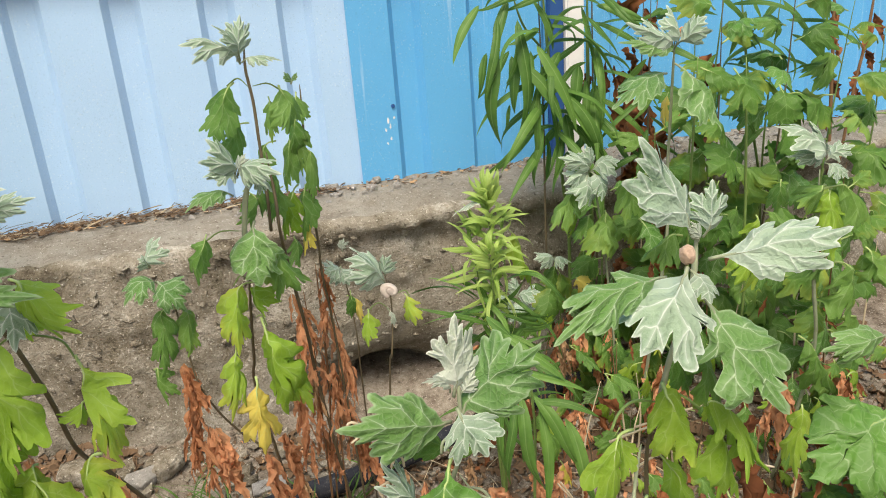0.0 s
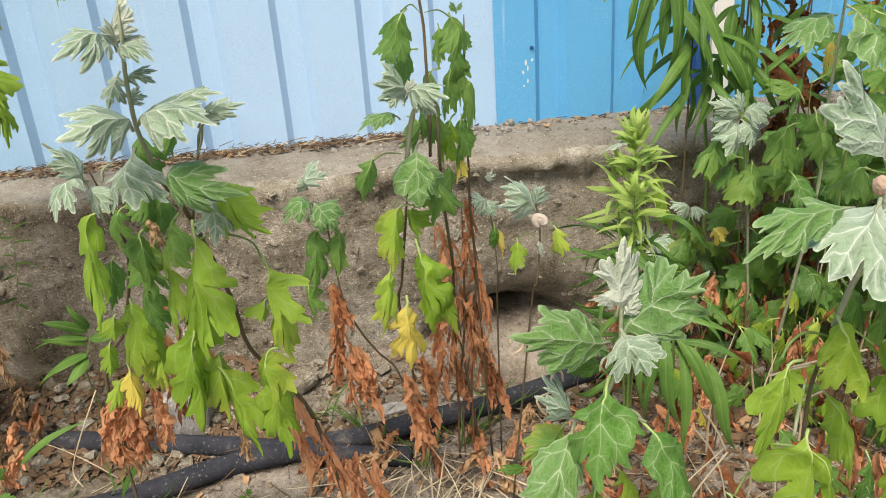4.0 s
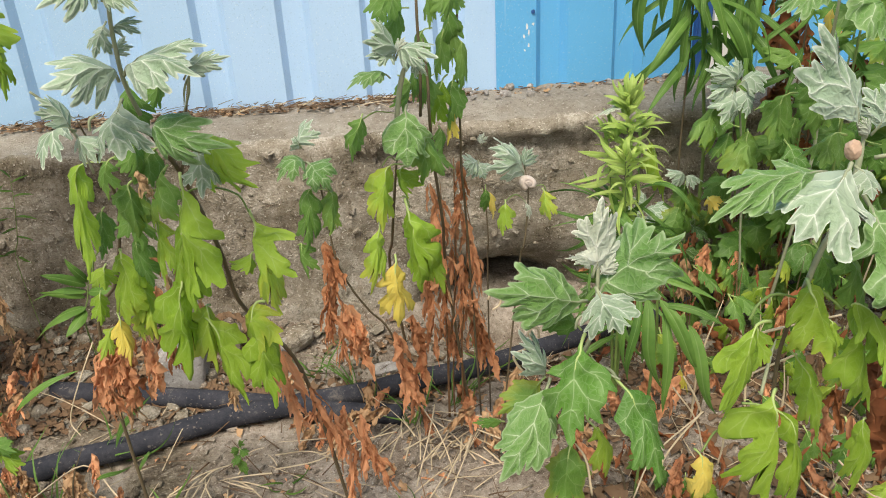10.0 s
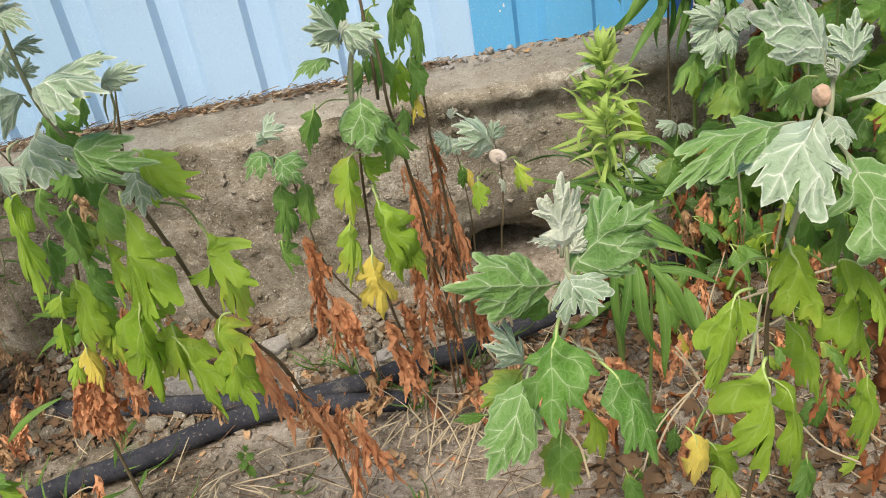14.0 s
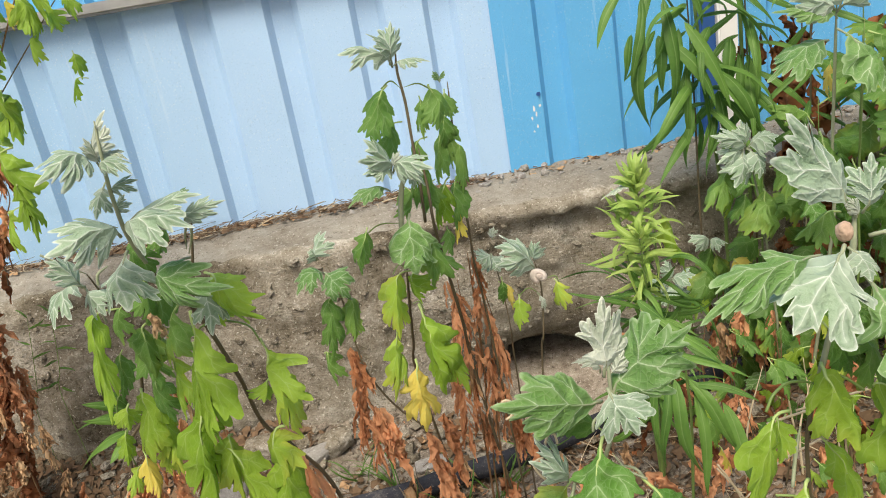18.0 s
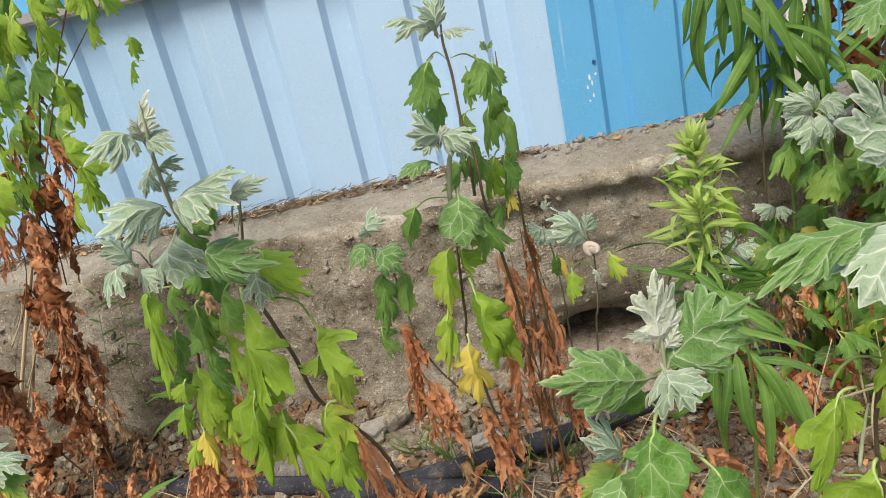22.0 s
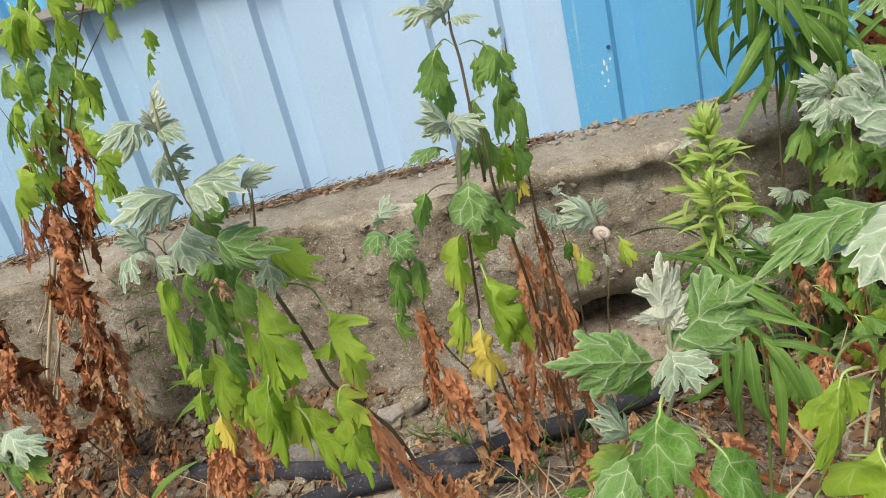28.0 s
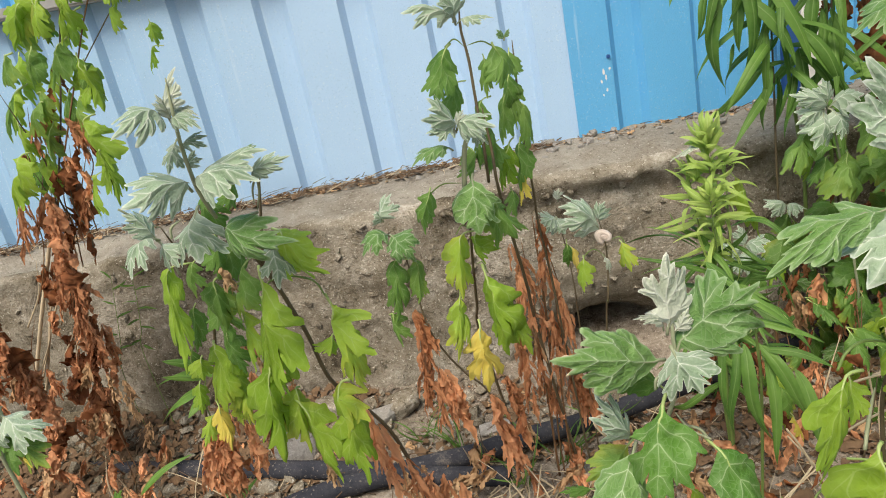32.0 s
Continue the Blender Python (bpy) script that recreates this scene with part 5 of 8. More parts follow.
p = thing("side_chrysanthemum", "silvery-topped chrysanthemum among the dense foliage", "plant", (0.605, 0.680, 0.000))
stem(p, "grey", [(0.560, 0.600, 0.442), (0.563, 0.600, 0.388), (0.577, 0.610, 0.312), (0.605, 0.630, 0.200), (0.605, 0.680, -0.012)], 0.0022, 0.0030)
leaf(p, "silver", (0.562, 0.600, 0.450), (0.485, 0.580, 0.497), 0.031)
leaf(p, "silver", (0.563, 0.600, 0.451), (0.543, 0.600, 0.492), 0.023)
leaf(p, "silver", (0.565, 0.600, 0.449), (0.589, 0.590, 0.466), 0.019)
leaf(p, "silver", (0.562, 0.600, 0.448), (0.502, 0.580, 0.467), 0.017)
leaf(p, "silver", (0.565, 0.600, 0.448), (0.576, 0.580, 0.435), 0.019)
leaf(p, "white", (0.563, 0.600, 0.453), (0.558, 0.590, 0.469), 0.014)
leaf(p, "limp", (0.569, 0.600, 0.432), (0.565, 0.575, 0.349), 0.043, curl=.8)
leaf(p, "fresh", (0.564, 0.600, 0.429), (0.520, 0.580, 0.412), 0.033)
leaf(p, "fresh", (0.576, 0.600, 0.428), (0.616, 0.580, 0.380), 0.047)
leaf(p, "fresh", (0.568, 0.660, 0.418), (0.557, 0.650, 0.382), 0.030)
leaf(p, "fresh", (0.593, 0.620, 0.343), (0.567, 0.600, 0.316), 0.041)
leaf(p, "fresh", (0.617, 0.620, 0.333), (0.616, 0.600, 0.259), 0.059)
leaf(p, "fresh", (0.615, 0.640, 0.269), (0.598, 0.630, 0.227), 0.049)
leaf(p, "fresh", (0.681, 0.660, 0.236), (0.701, 0.650, 0.184), 0.048)
leaf(p, "fresh", (0.587, 0.640, 0.239), (0.625, 0.620, 0.160), 0.042)
leaf(p, "fresh", (0.679, 0.640, 0.328), (0.688, 0.620, 0.280), 0.050)

p = thing("right_chrysanthemum", "broad-leaved green chrysanthemum at the edge of the bed", "plant", (0.600, 0.540, 0.000))
stem(p, "green", [(0.550, 0.480, 0.332), (0.558, 0.480, 0.279), (0.579, 0.490, 0.200), (0.600, 0.500, 0.120), (0.600, 0.540, -0.012)], 0.0024, 0.0030)
leaf(p, "grey", (0.621, 0.550, 0.267), (0.530, 0.540, 0.272), 0.034)
leaf(p, "deep", (0.683, 0.580, 0.156), (0.542, 0.550, 0.108), 0.105, curl=.35, bow=.1)
leaf(p, "green", (0.730, 0.600, 0.018), (0.553, 0.580, 0.013), 0.069, curl=.4)
leaf(p, "green", (0.732, 0.620, -0.053), (0.620, 0.600, -0.092), 0.067)
leaf(p, "deep", (0.681, 0.570, 0.101), (0.622, 0.550, 0.044), 0.066)
leaf(p, "fresh", (0.641, 0.660, 0.167), (0.665, 0.650, 0.131), 0.042)
leaf(p, "fresh", (0.695, 0.590, 0.117), (0.585, 0.570, 0.145), 0.039)

p = thing("small_grey_weed", "low grey-green lobed seedling by the wall", "plant", (0.355, 0.970, 0.000))
stem(p, "grey", [(0.353, 0.920, 0.219), (0.356, 0.920, 0.187), (0.355, 0.920, 0.151), (0.355, 0.970, -0.012)], 0.0010, 0.0016)
leaf(p, "silver", (0.353, 0.920, 0.212), (0.300, 0.900, 0.233), 0.027)
leaf(p, "silver", (0.354, 0.920, 0.214), (0.382, 0.900, 0.227), 0.027)
leaf(p, "silver", (0.353, 0.920, 0.212), (0.329, 0.900, 0.191), 0.027)
leaf(p, "silver", (0.354, 0.920, 0.212), (0.371, 0.900, 0.189), 0.029)
leaf(p, "silver", (0.353, 0.920, 0.214), (0.348, 0.920, 0.249), 0.021)
leaf(p, "silver", (0.354, 0.920, 0.212), (0.348, 0.890, 0.188), 0.024)
leaf(p, "green", (0.354, 0.920, 0.188), (0.377, 0.900, 0.157), 0.033)
leaf(p, "green", (0.350, 0.920, 0.179), (0.318, 0.900, 0.157), 0.033)

p = thing("small_grey_weed", "low grey-green chrysanthemum shoot by the wall", "plant", (0.442, 1.000, 0.000))
stem(p, "green", [(0.432, 0.960, 0.251), (0.439, 0.960, 0.205), (0.442, 0.960, 0.159), (0.442, 1.000, -0.012)], 0.0010, 0.0016)
leaf(p, "silver", (0.432, 0.960, 0.249), (0.393, 0.940, 0.262), 0.025)
leaf(p, "silver", (0.432, 0.960, 0.249), (0.449, 0.940, 0.246), 0.028)
leaf(p, "green", (0.434, 0.960, 0.242), (0.413, 0.950, 0.203), 0.028)
leaf(p, "green", (0.437, 0.960, 0.232), (0.454, 0.950, 0.180), 0.030)
leaf(p, "green", (0.438, 0.960, 0.205), (0.424, 0.950, 0.156), 0.030)
leaf(p, "green", (0.425, 0.960, 0.216), (0.389, 0.930, 0.160), 0.042)
leaf(p, "lime", (0.426, 0.960, 0.198), (0.390, 0.920, 0.146), 0.034)

p = thing("edge_chrysanthemum", "young chrysanthemum with grey-green rounded leaves", "plant", (-0.349, 0.460, 0.000))
stem(p, "grey", [(-0.337, 0.420, 0.430), (-0.337, 0.420, 0.420), (-0.341, 0.420, 0.402), (-0.349, 0.420, 0.380), (-0.349, 0.460, -0.012)], 0.0016, 0.0020)
leaf(p, "silver", (-0.338, 0.420, 0.423), (-0.337, 0.410, 0.440), 0.014)
leaf(p, "silver", (-0.338, 0.420, 0.420), (-0.343, 0.400, 0.409), 0.023)
leaf(p, "silver", (-0.337, 0.420, 0.420), (-0.301, 0.400, 0.407), 0.023)
leaf(p, "green", (-0.339, 0.420, 0.411), (-0.327, 0.400, 0.386), 0.027)
leaf(p, "green", (-0.338, 0.420, 0.416), (-0.340, 0.400, 0.398), 0.020)
leaf(p, "green", (-0.340, 0.420, 0.407), (-0.309, 0.400, 0.386), 0.024)
leaf(p, "yellow", (-0.342, 0.420, 0.400), (-0.318, 0.400, 0.388), 0.010)

p = thing("willow_leaf_plant", "tall leafy perennial with long hanging lance leaves before the post", "plant", (0.487, 1.020, 0.000))
stem(p, "green", [(0.436, 0.990, 0.643), (0.443, 0.990, 0.553), (0.451, 0.990, 0.458), (0.463, 0.990, 0.355), (0.477, 1.000, 0.260), (0.487, 1.020, -0.012)], 0.0030, 0.0040)
stem(p, "green", [(0.504, 0.990, 0.638), (0.505, 0.990, 0.532), (0.506, 0.990, 0.435), (0.509, 0.990, 0.331), (0.516, 1.000, 0.234), (0.516, 1.020, -0.012)], 0.0034, 0.0044)
stem(p, "green", [(0.379, 0.970, 0.646), (0.402, 0.980, 0.587), (0.431, 0.990, 0.554)], 0.0020, 0.0024)
stem(p, "brown", [(0.660, 1.060, 0.597), (0.645, 1.060, 0.480), (0.633, 1.060, 0.381), (0.629, 1.060, 0.286), (0.629, 1.040, -0.012)], 0.0026, 0.0032)
stem(p, "brown", [(0.604, 1.040, 0.433), (0.648, 1.040, 0.355), (0.666, 1.040, 0.305), (0.676, 1.040, -0.012)], 0.0020, 0.0026)
leaf(p, "lance", (0.331, 0.950, 0.615), (0.285, 0.930, 0.546), 0.022, bow=.08)
leaf(p, "lance", (0.354, 0.950, 0.599), (0.330, 0.940, 0.488), 0.021)
leaf(p, "lance", (0.374, 0.960, 0.554), (0.320, 0.940, 0.499), 0.017)
leaf(p, "lance", (0.387, 0.960, 0.593), (0.369, 0.940, 0.432), 0.034)
leaf(p, "lance", (0.374, 0.960, 0.618), (0.352, 0.940, 0.543), 0.025)
leaf(p, "lance", (0.405, 0.960, 0.551), (0.384, 0.950, 0.452), 0.027)
leaf(p, "lance", (0.393, 0.960, 0.574), (0.359, 0.940, 0.513), 0.020)
leaf(p, "lance", (0.376, 0.970, 0.481), (0.361, 0.960, 0.444), 0.011)
leaf(p, "lance", (0.409, 0.950, 0.559), (0.452, 0.920, 0.441), 0.033, bow=.1)
leaf(p, "lance", (0.433, 0.950, 0.512), (0.491, 0.920, 0.394), 0.031, bow=.1)
leaf(p, "lance", (0.434, 0.970, 0.525), (0.435, 0.960, 0.362), 0.022)
leaf(p, "lance", (0.428, 0.970, 0.530), (0.387, 0.950, 0.446), 0.019)
leaf(p, "lance", (0.433, 0.970, 0.479), (0.398, 0.960, 0.438), 0.014)
leaf(p, "lance", (0.445, 0.950, 0.456), (0.489, 0.930, 0.402), 0.021)
leaf(p, "lance", (0.484, 0.950, 0.589), (0.519, 0.920, 0.518), 0.023)
leaf(p, "lance", (0.480, 0.960, 0.604), (0.487, 0.950, 0.456), 0.024)
leaf(p, "lance", (0.438, 0.950, 0.593), (0.503, 0.910, 0.513), 0.026)
leaf(p, "lance", (0.485, 0.960, 0.506), (0.471, 0.950, 0.405), 0.022)
leaf(p, "lance", (0.492, 0.960, 0.466), (0.491, 0.940, 0.363), 0.024)
leaf(p, "lance", (0.450, 0.960, 0.438), (0.431, 0.950, 0.369), 0.016)
leaf(p, "lance", (0.458, 0.960, 0.396), (0.471, 0.950, 0.329), 0.018)
leaf(p, "lance", (0.485, 0.950, 0.428), (0.515, 0.930, 0.370), 0.021)
leaf(p, "lance", (0.486, 0.950, 0.395), (0.448, 0.940, 0.344), 0.020)
leaf(p, "lance", (0.422, 0.970, 0.579), (0.368, 0.950, 0.562), 0.018)
leaf(p, "lance", (0.415, 0.970, 0.615), (0.433, 0.950, 0.549), 0.023)
leaf(p, "lance", (0.502, 0.960, 0.550), (0.508, 0.950, 0.441), 0.019)
leaf(p, "lance", (0.503, 0.970, 0.580), (0.561, 0.940, 0.546), 0.023)
leaf(p, "lance", (0.507, 0.970, 0.602), (0.577, 0.940, 0.575), 0.023)
leaf(p, "lance", (0.493, 0.960, 0.366), (0.513, 0.940, 0.273), 0.028)
leaf(p, "lance", (0.467, 0.960, 0.361), (0.448, 0.950, 0.289), 0.021)
leaf(p, "drylance", (0.541, 1.000, 0.536), (0.533, 0.990, 0.473), 0.008)
leaf(p, "drylance", (0.567, 1.000, 0.542), (0.590, 0.990, 0.500), 0.012)
leaf(p, "drylance", (0.583, 1.000, 0.549), (0.572, 0.990, 0.478), 0.012)
leaf(p, "drylance", (0.551, 1.000, 0.519), (0.554, 0.990, 0.463), 0.010)
leaf(p, "drylance", (0.608, 1.020, 0.427), (0.587, 1.010, 0.360), 0.011)
leaf(p, "drylance", (0.628, 1.030, 0.450), (0.635, 1.020, 0.379), 0.012)
leaf(p, "drylance", (0.618, 1.030, 0.593), (0.647, 1.020, 0.542), 0.013)
leaf(p, "drylance", (0.637, 1.030, 0.575), (0.619, 1.020, 0.528), 0.012)
leaf(p, "lance", (0.709, 0.950, 0.548), (0.795, 0.920, 0.501), 0.023)
leaf(p, "lance", (0.805, 0.960, 0.588), (0.849, 0.940, 0.529), 0.023)
leaf(p, "lance", (0.743, 0.960, 0.577), (0.711, 0.950, 0.517), 0.021)
leaf(p, "lance", (0.751, 0.960, 0.599), (0.762, 0.950, 0.544), 0.020)
leaf(p, "lance", (0.825, 0.960, 0.538), (0.875, 0.940, 0.486), 0.022)
leaf(p, "lance", (0.694, 0.960, 0.603), (0.736, 0.950, 0.562), 0.022)
leaf(p, "lance", (0.800, 0.970, 0.465), (0.832, 0.950, 0.395), 0.022)
stem(p, "green", [(0.737, 0.970, 0.624), (0.753, 0.970, 0.528), (0.783, 0.980, 0.405), (0.818, 0.990, 0.268), (0.838, 1.000, -0.012)], 0.0026, 0.0032)
leaf(p, "lance", (0.353, 0.950, 0.552), (0.351, 0.940, 0.430), 0.034)
leaf(p, "lance", (0.386, 0.950, 0.538), (0.432, 0.920, 0.447), 0.032, bow=.08)
leaf(p, "lance", (0.377, 0.960, 0.547), (0.375, 0.950, 0.471), 0.028)
leaf(p, "lance", (0.409, 0.950, 0.499), (0.409, 0.950, 0.398), 0.017)
leaf(p, "lance", (0.440, 0.940, 0.494), (0.494, 0.920, 0.400), 0.030)
leaf(p, "lance", (0.412, 0.960, 0.477), (0.384, 0.950, 0.440), 0.016)
leaf(p, "lance", (0.440, 0.960, 0.446), (0.387, 0.950, 0.436), 0.013)
leaf(p, "lance", (0.415, 0.960, 0.455), (0.402, 0.950, 0.362), 0.019)
leaf(p, "lance", (0.446, 0.960, 0.426), (0.407, 0.950, 0.362), 0.012)
leaf(p, "lance", (0.450, 0.950, 0.463), (0.454, 0.940, 0.398), 0.029)
leaf(p, "lance", (0.470, 0.950, 0.528), (0.460, 0.940, 0.469), 0.031)
leaf(p, "lance", (0.491, 0.950, 0.504), (0.498, 0.940, 0.433), 0.024)
leaf(p, "lance", (0.460, 0.960, 0.409), (0.456, 0.950, 0.343), 0.027)
leaf(p, "lance", (0.338, 0.950, 0.555), (0.319, 0.940, 0.497), 0.021)
leaf(p, "lance", (0.443, 0.950, 0.547), (0.402, 0.940, 0.508), 0.024)
leaf(p, "drylance", (0.513, 1.000, 0.519), (0.510, 1.000, 0.483), 0.013)
leaf(p, "drylance", (0.539, 1.000, 0.514), (0.531, 1.000, 0.472), 0.015)
leaf(p, "drylance", (0.569, 1.000, 0.508), (0.565, 1.000, 0.465), 0.016)
leaf(p, "drylance", (0.568, 1.020, 0.463), (0.564, 1.020, 0.403), 0.012)
leaf(p, "drylance", (0.589, 1.030, 0.435), (0.585, 1.030, 0.381), 0.014)

p = thing("dry_stalk", "dark withered upright stalk with shrivelled leaves before the fence", "plant", (1.030, 1.050, 0.000))
stem(p, "brown", [(1.007, 1.080, 0.628), (1.017, 1.080, 0.518), (1.026, 1.080, 0.412), (1.034, 1.080, 0.309), (1.030, 1.070, 0.249), (1.030, 1.050, -0.012)], 0.0040, 0.0046)
leaf(p, "drylance", (1.014, 1.080, 0.555), (1.005, 1.080, 0.500), 0.012)
leaf(p, "drylance", (1.017, 1.080, 0.518), (1.041, 1.080, 0.478), 0.012)
leaf(p, "drylance", (1.020, 1.080, 0.470), (1.005, 1.080, 0.433), 0.012)
leaf(p, "drylance", (1.024, 1.080, 0.441), (1.057, 1.080, 0.408), 0.012)
leaf(p, "drylance", (1.009, 1.080, 0.574), (1.034, 1.080, 0.531), 0.011)
leaf(p, "drylance", (1.027, 1.080, 0.401), (1.018, 1.080, 0.352), 0.010)

p = thing("dry_stalk", "thin leaning withered stalk with curled brown leaves before the fence", "plant", (1.028, 1.040, 0.000))
stem(p, "brown", [(1.078, 1.060, 0.622), (1.070, 1.060, 0.514), (1.054, 1.060, 0.421), (1.043, 1.060, 0.322), (1.028, 1.050, 0.253), (1.028, 1.040, -0.012)], 0.0034, 0.0040)
stem(p, "brown", [(1.117, 1.060, 0.472), (1.091, 1.060, 0.417), (1.053, 1.060, 0.341)], 0.0012, 0.0014)
leaf(p, "drylance", (1.077, 1.060, 0.551), (1.112, 1.060, 0.501), 0.013)
leaf(p, "drylance", (1.073, 1.060, 0.533), (1.059, 1.060, 0.487), 0.013)
leaf(p, "drylance", (1.067, 1.060, 0.496), (1.100, 1.060, 0.455), 0.012)
leaf(p, "drylance", (1.061, 1.060, 0.459), (1.043, 1.060, 0.412), 0.012)
leaf(p, "drylance", (1.052, 1.060, 0.430), (1.089, 1.060, 0.387), 0.012)

p = thing("lance_leaf_weed", "low weed with long narrow green leaves on the soil", "plant", (0.234, 0.600, 0.000))
stem(p, "green", [(0.226, 0.570, 0.312), (0.229, 0.570, 0.269), (0.234, 0.580, 0.211), (0.234, 0.600, -0.012)], 0.0016, 0.0024)
leaf(p, "lance", (0.215, 0.570, 0.309), (0.271, 0.530, 0.290), 0.016, bow=.12)
leaf(p, "lance", (0.226, 0.560, 0.278), (0.277, 0.530, 0.266), 0.014, bow=.12)
leaf(p, "lance", (0.226, 0.560, 0.284), (0.258, 0.530, 0.217), 0.023)
leaf(p, "lance", (0.231, 0.560, 0.271), (0.225, 0.530, 0.177), 0.018)
leaf(p, "lance", (0.197, 0.570, 0.287), (0.195, 0.550, 0.211), 0.013)
leaf(p, "lance", (0.241, 0.560, 0.261), (0.266, 0.540, 0.212), 0.013)
leaf(p, "lance", (0.224, 0.570, 0.294), (0.187, 0.560, 0.322), 0.013)
leaf(p, "yellow", (0.252, 0.560, 0.208), (0.258, 0.550, 0.180), 0.010)
leaf(p, "lance", (0.220, 0.570, 0.258), (0.214, 0.560, 0.214), 0.010)
leaf(p, "lance", (0.209, 0.550, 0.294), (0.220, 0.520, 0.209), 0.022)
leaf(p, "lance", (0.205, 0.560, 0.295), (0.193, 0.540, 0.209), 0.015)
leaf(p, "lance", (0.252, 0.550, 0.260), (0.274, 0.520, 0.175), 0.023)
leaf(p, "lance", (0.207, 0.580, 0.342), (0.254, 0.540, 0.295), 0.017, bow=.12)
leaf(p, "lance", (0.198, 0.600, 0.353), (0.223, 0.570, 0.315), 0.021)
leaf(p, "lance", (0.233, 0.580, 0.308), (0.270, 0.550, 0.268), 0.014)

p = thing("lance_leaf_seedling", "small weed seedling with narrow green leaves by the foundation", "plant", (-0.450, 0.990, 0.000))
stem(p, "green", [(-0.430, 0.970, 0.172), (-0.437, 0.970, 0.144), (-0.450, 0.970, 0.101), (-0.450, 0.990, -0.012)], 0.0012, 0.0016)
leaf(p, "lance", (-0.436, 0.970, 0.154), (-0.501, 0.940, 0.159), 0.025)
leaf(p, "lance", (-0.440, 0.970, 0.145), (-0.490, 0.950, 0.170), 0.020)
leaf(p, "lance", (-0.442, 0.970, 0.130), (-0.501, 0.920, 0.107), 0.037)
leaf(p, "lance", (-0.434, 0.970, 0.163), (-0.482, 0.950, 0.195), 0.024)
leaf(p, "lance", (-0.431, 0.970, 0.168), (-0.449, 0.960, 0.212), 0.020)
leaf(p, "lance", (-0.434, 0.970, 0.153), (-0.388, 0.950, 0.164), 0.024)
leaf(p, "lance", (-0.444, 0.970, 0.125), (-0.464, 0.930, 0.106), 0.029)

p = thing("withered_vine", "withered vine with yellowing upper leaves and hanging rust-brown dry foliage", "plant", (-0.674, 1.010, 0.000))
stem(p, "dark", [(-0.390, 0.920, 0.801), (-0.412, 0.920, 0.746), (-0.438, 0.920, 0.675), (-0.488, 0.930, 0.554), (-0.537, 0.940, 0.448), (-0.568, 0.950, 0.351), (-0.584, 0.970, 0.281), (-0.604, 0.990, 0.169), (-0.604, 1.000, 0.119)], 0.0016, 0.0022)
stem(p, "dark", [(-0.531, 0.900, 0.604), (-0.529, 0.920, 0.550), (-0.525, 0.930, 0.510), (-0.529, 0.940, 0.444), (-0.502, 0.940, 0.414)], 0.0013, 0.0017)
stem(p, "dark", [(-0.506, 0.940, 0.495), (-0.516, 0.940, 0.443), (-0.508, 0.940, 0.409), (-0.511, 0.940, 0.385)], 0.0012, 0.0015)
stem(p, "brown", [(-0.469, 0.930, 0.513), (-0.507, 0.940, 0.449), (-0.545, 0.950, 0.389), (-0.585, 0.960, 0.351)], 0.0013, 0.0018)
stem(p, "dark", [(-0.540, 0.920, 0.508), (-0.538, 0.930, 0.467), (-0.551, 0.950, 0.415), (-0.595, 0.970, 0.349)], 0.0012, 0.0016)
stem(p, "brown", [(-0.344, 0.920, 0.768), (-0.374, 0.920, 0.725), (-0.410, 0.920, 0.669), (-0.449, 0.920, 0.597), (-0.491, 0.920, 0.520)], 0.0012, 0.0015)
stem(p, "dark", [(-0.274, 0.930, 0.790), (-0.307, 0.930, 0.743), (-0.344, 0.930, 0.707), (-0.388, 0.930, 0.664), (-0.445, 0.930, 0.608)], 0.0009, 0.0011)
stem(p, "straw", [(-0.542, 0.950, 0.461), (-0.580, 0.960, 0.393), (-0.645, 0.980, 0.283), (-0.710, 1.000, 0.168), (-0.746, 1.010, 0.099)], 0.0026, 0.0032)
stem(p, "straw", [(-0.570, 0.960, 0.390), (-0.625, 0.980, 0.297), (-0.684, 1.000, 0.184), (-0.729, 1.010, 0.105)], 0.0016, 0.0020)
stem(p, "straw", [(-0.569, 0.960, 0.364), (-0.632, 0.980, 0.271), (-0.695, 1.000, 0.175), (-0.732, 1.010, 0.106)], 0.0012, 0.0014)
stem(p, "straw", [(-0.602, 0.970, 0.236), (-0.611, 0.970, 0.217), (-0.610, 0.980, 0.197), (-0.621, 0.990, 0.175)], 0.0009, 0.0009)
stem(p, "brown", [(-0.635, 0.840, 0.321), (-0.608, 0.840, 0.282), (-0.608, 0.860, 0.211), (-0.595, 0.880, 0.135), (-0.569, 0.900, 0.050)], 0.0014, 0.0018)
stem(p, "brown", [(-0.599, 0.980, 0.171), (-0.591, 0.970, 0.131), (-0.582, 0.950, 0.092), (-0.564, 0.930, 0.020)], 0.0010, 0.0012)
leaf(p, "limp", (-0.414, 0.900, 0.728), (-0.433, 0.900, 0.642), 0.039)
leaf(p, "limp", (-0.442, 0.900, 0.703), (-0.463, 0.900, 0.650), 0.034)
leaf(p, "limp", (-0.376, 0.910, 0.726), (-0.363, 0.910, 0.668), 0.043)
leaf(p, "yellow", (-0.384, 0.910, 0.721), (-0.387, 0.910, 0.684), 0.026)
leaf(p, "limp", (-0.347, 0.910, 0.750), (-0.346, 0.910, 0.682), 0.036)
leaf(p, "fresh", (-0.431, 0.910, 0.655), (-0.469, 0.910, 0.596), 0.040)
leaf(p, "limp", (-0.445, 0.900, 0.568), (-0.425, 0.900, 0.485), 0.044)
leaf(p, "limp", (-0.443, 0.900, 0.529), (-0.438, 0.900, 0.440), 0.032)
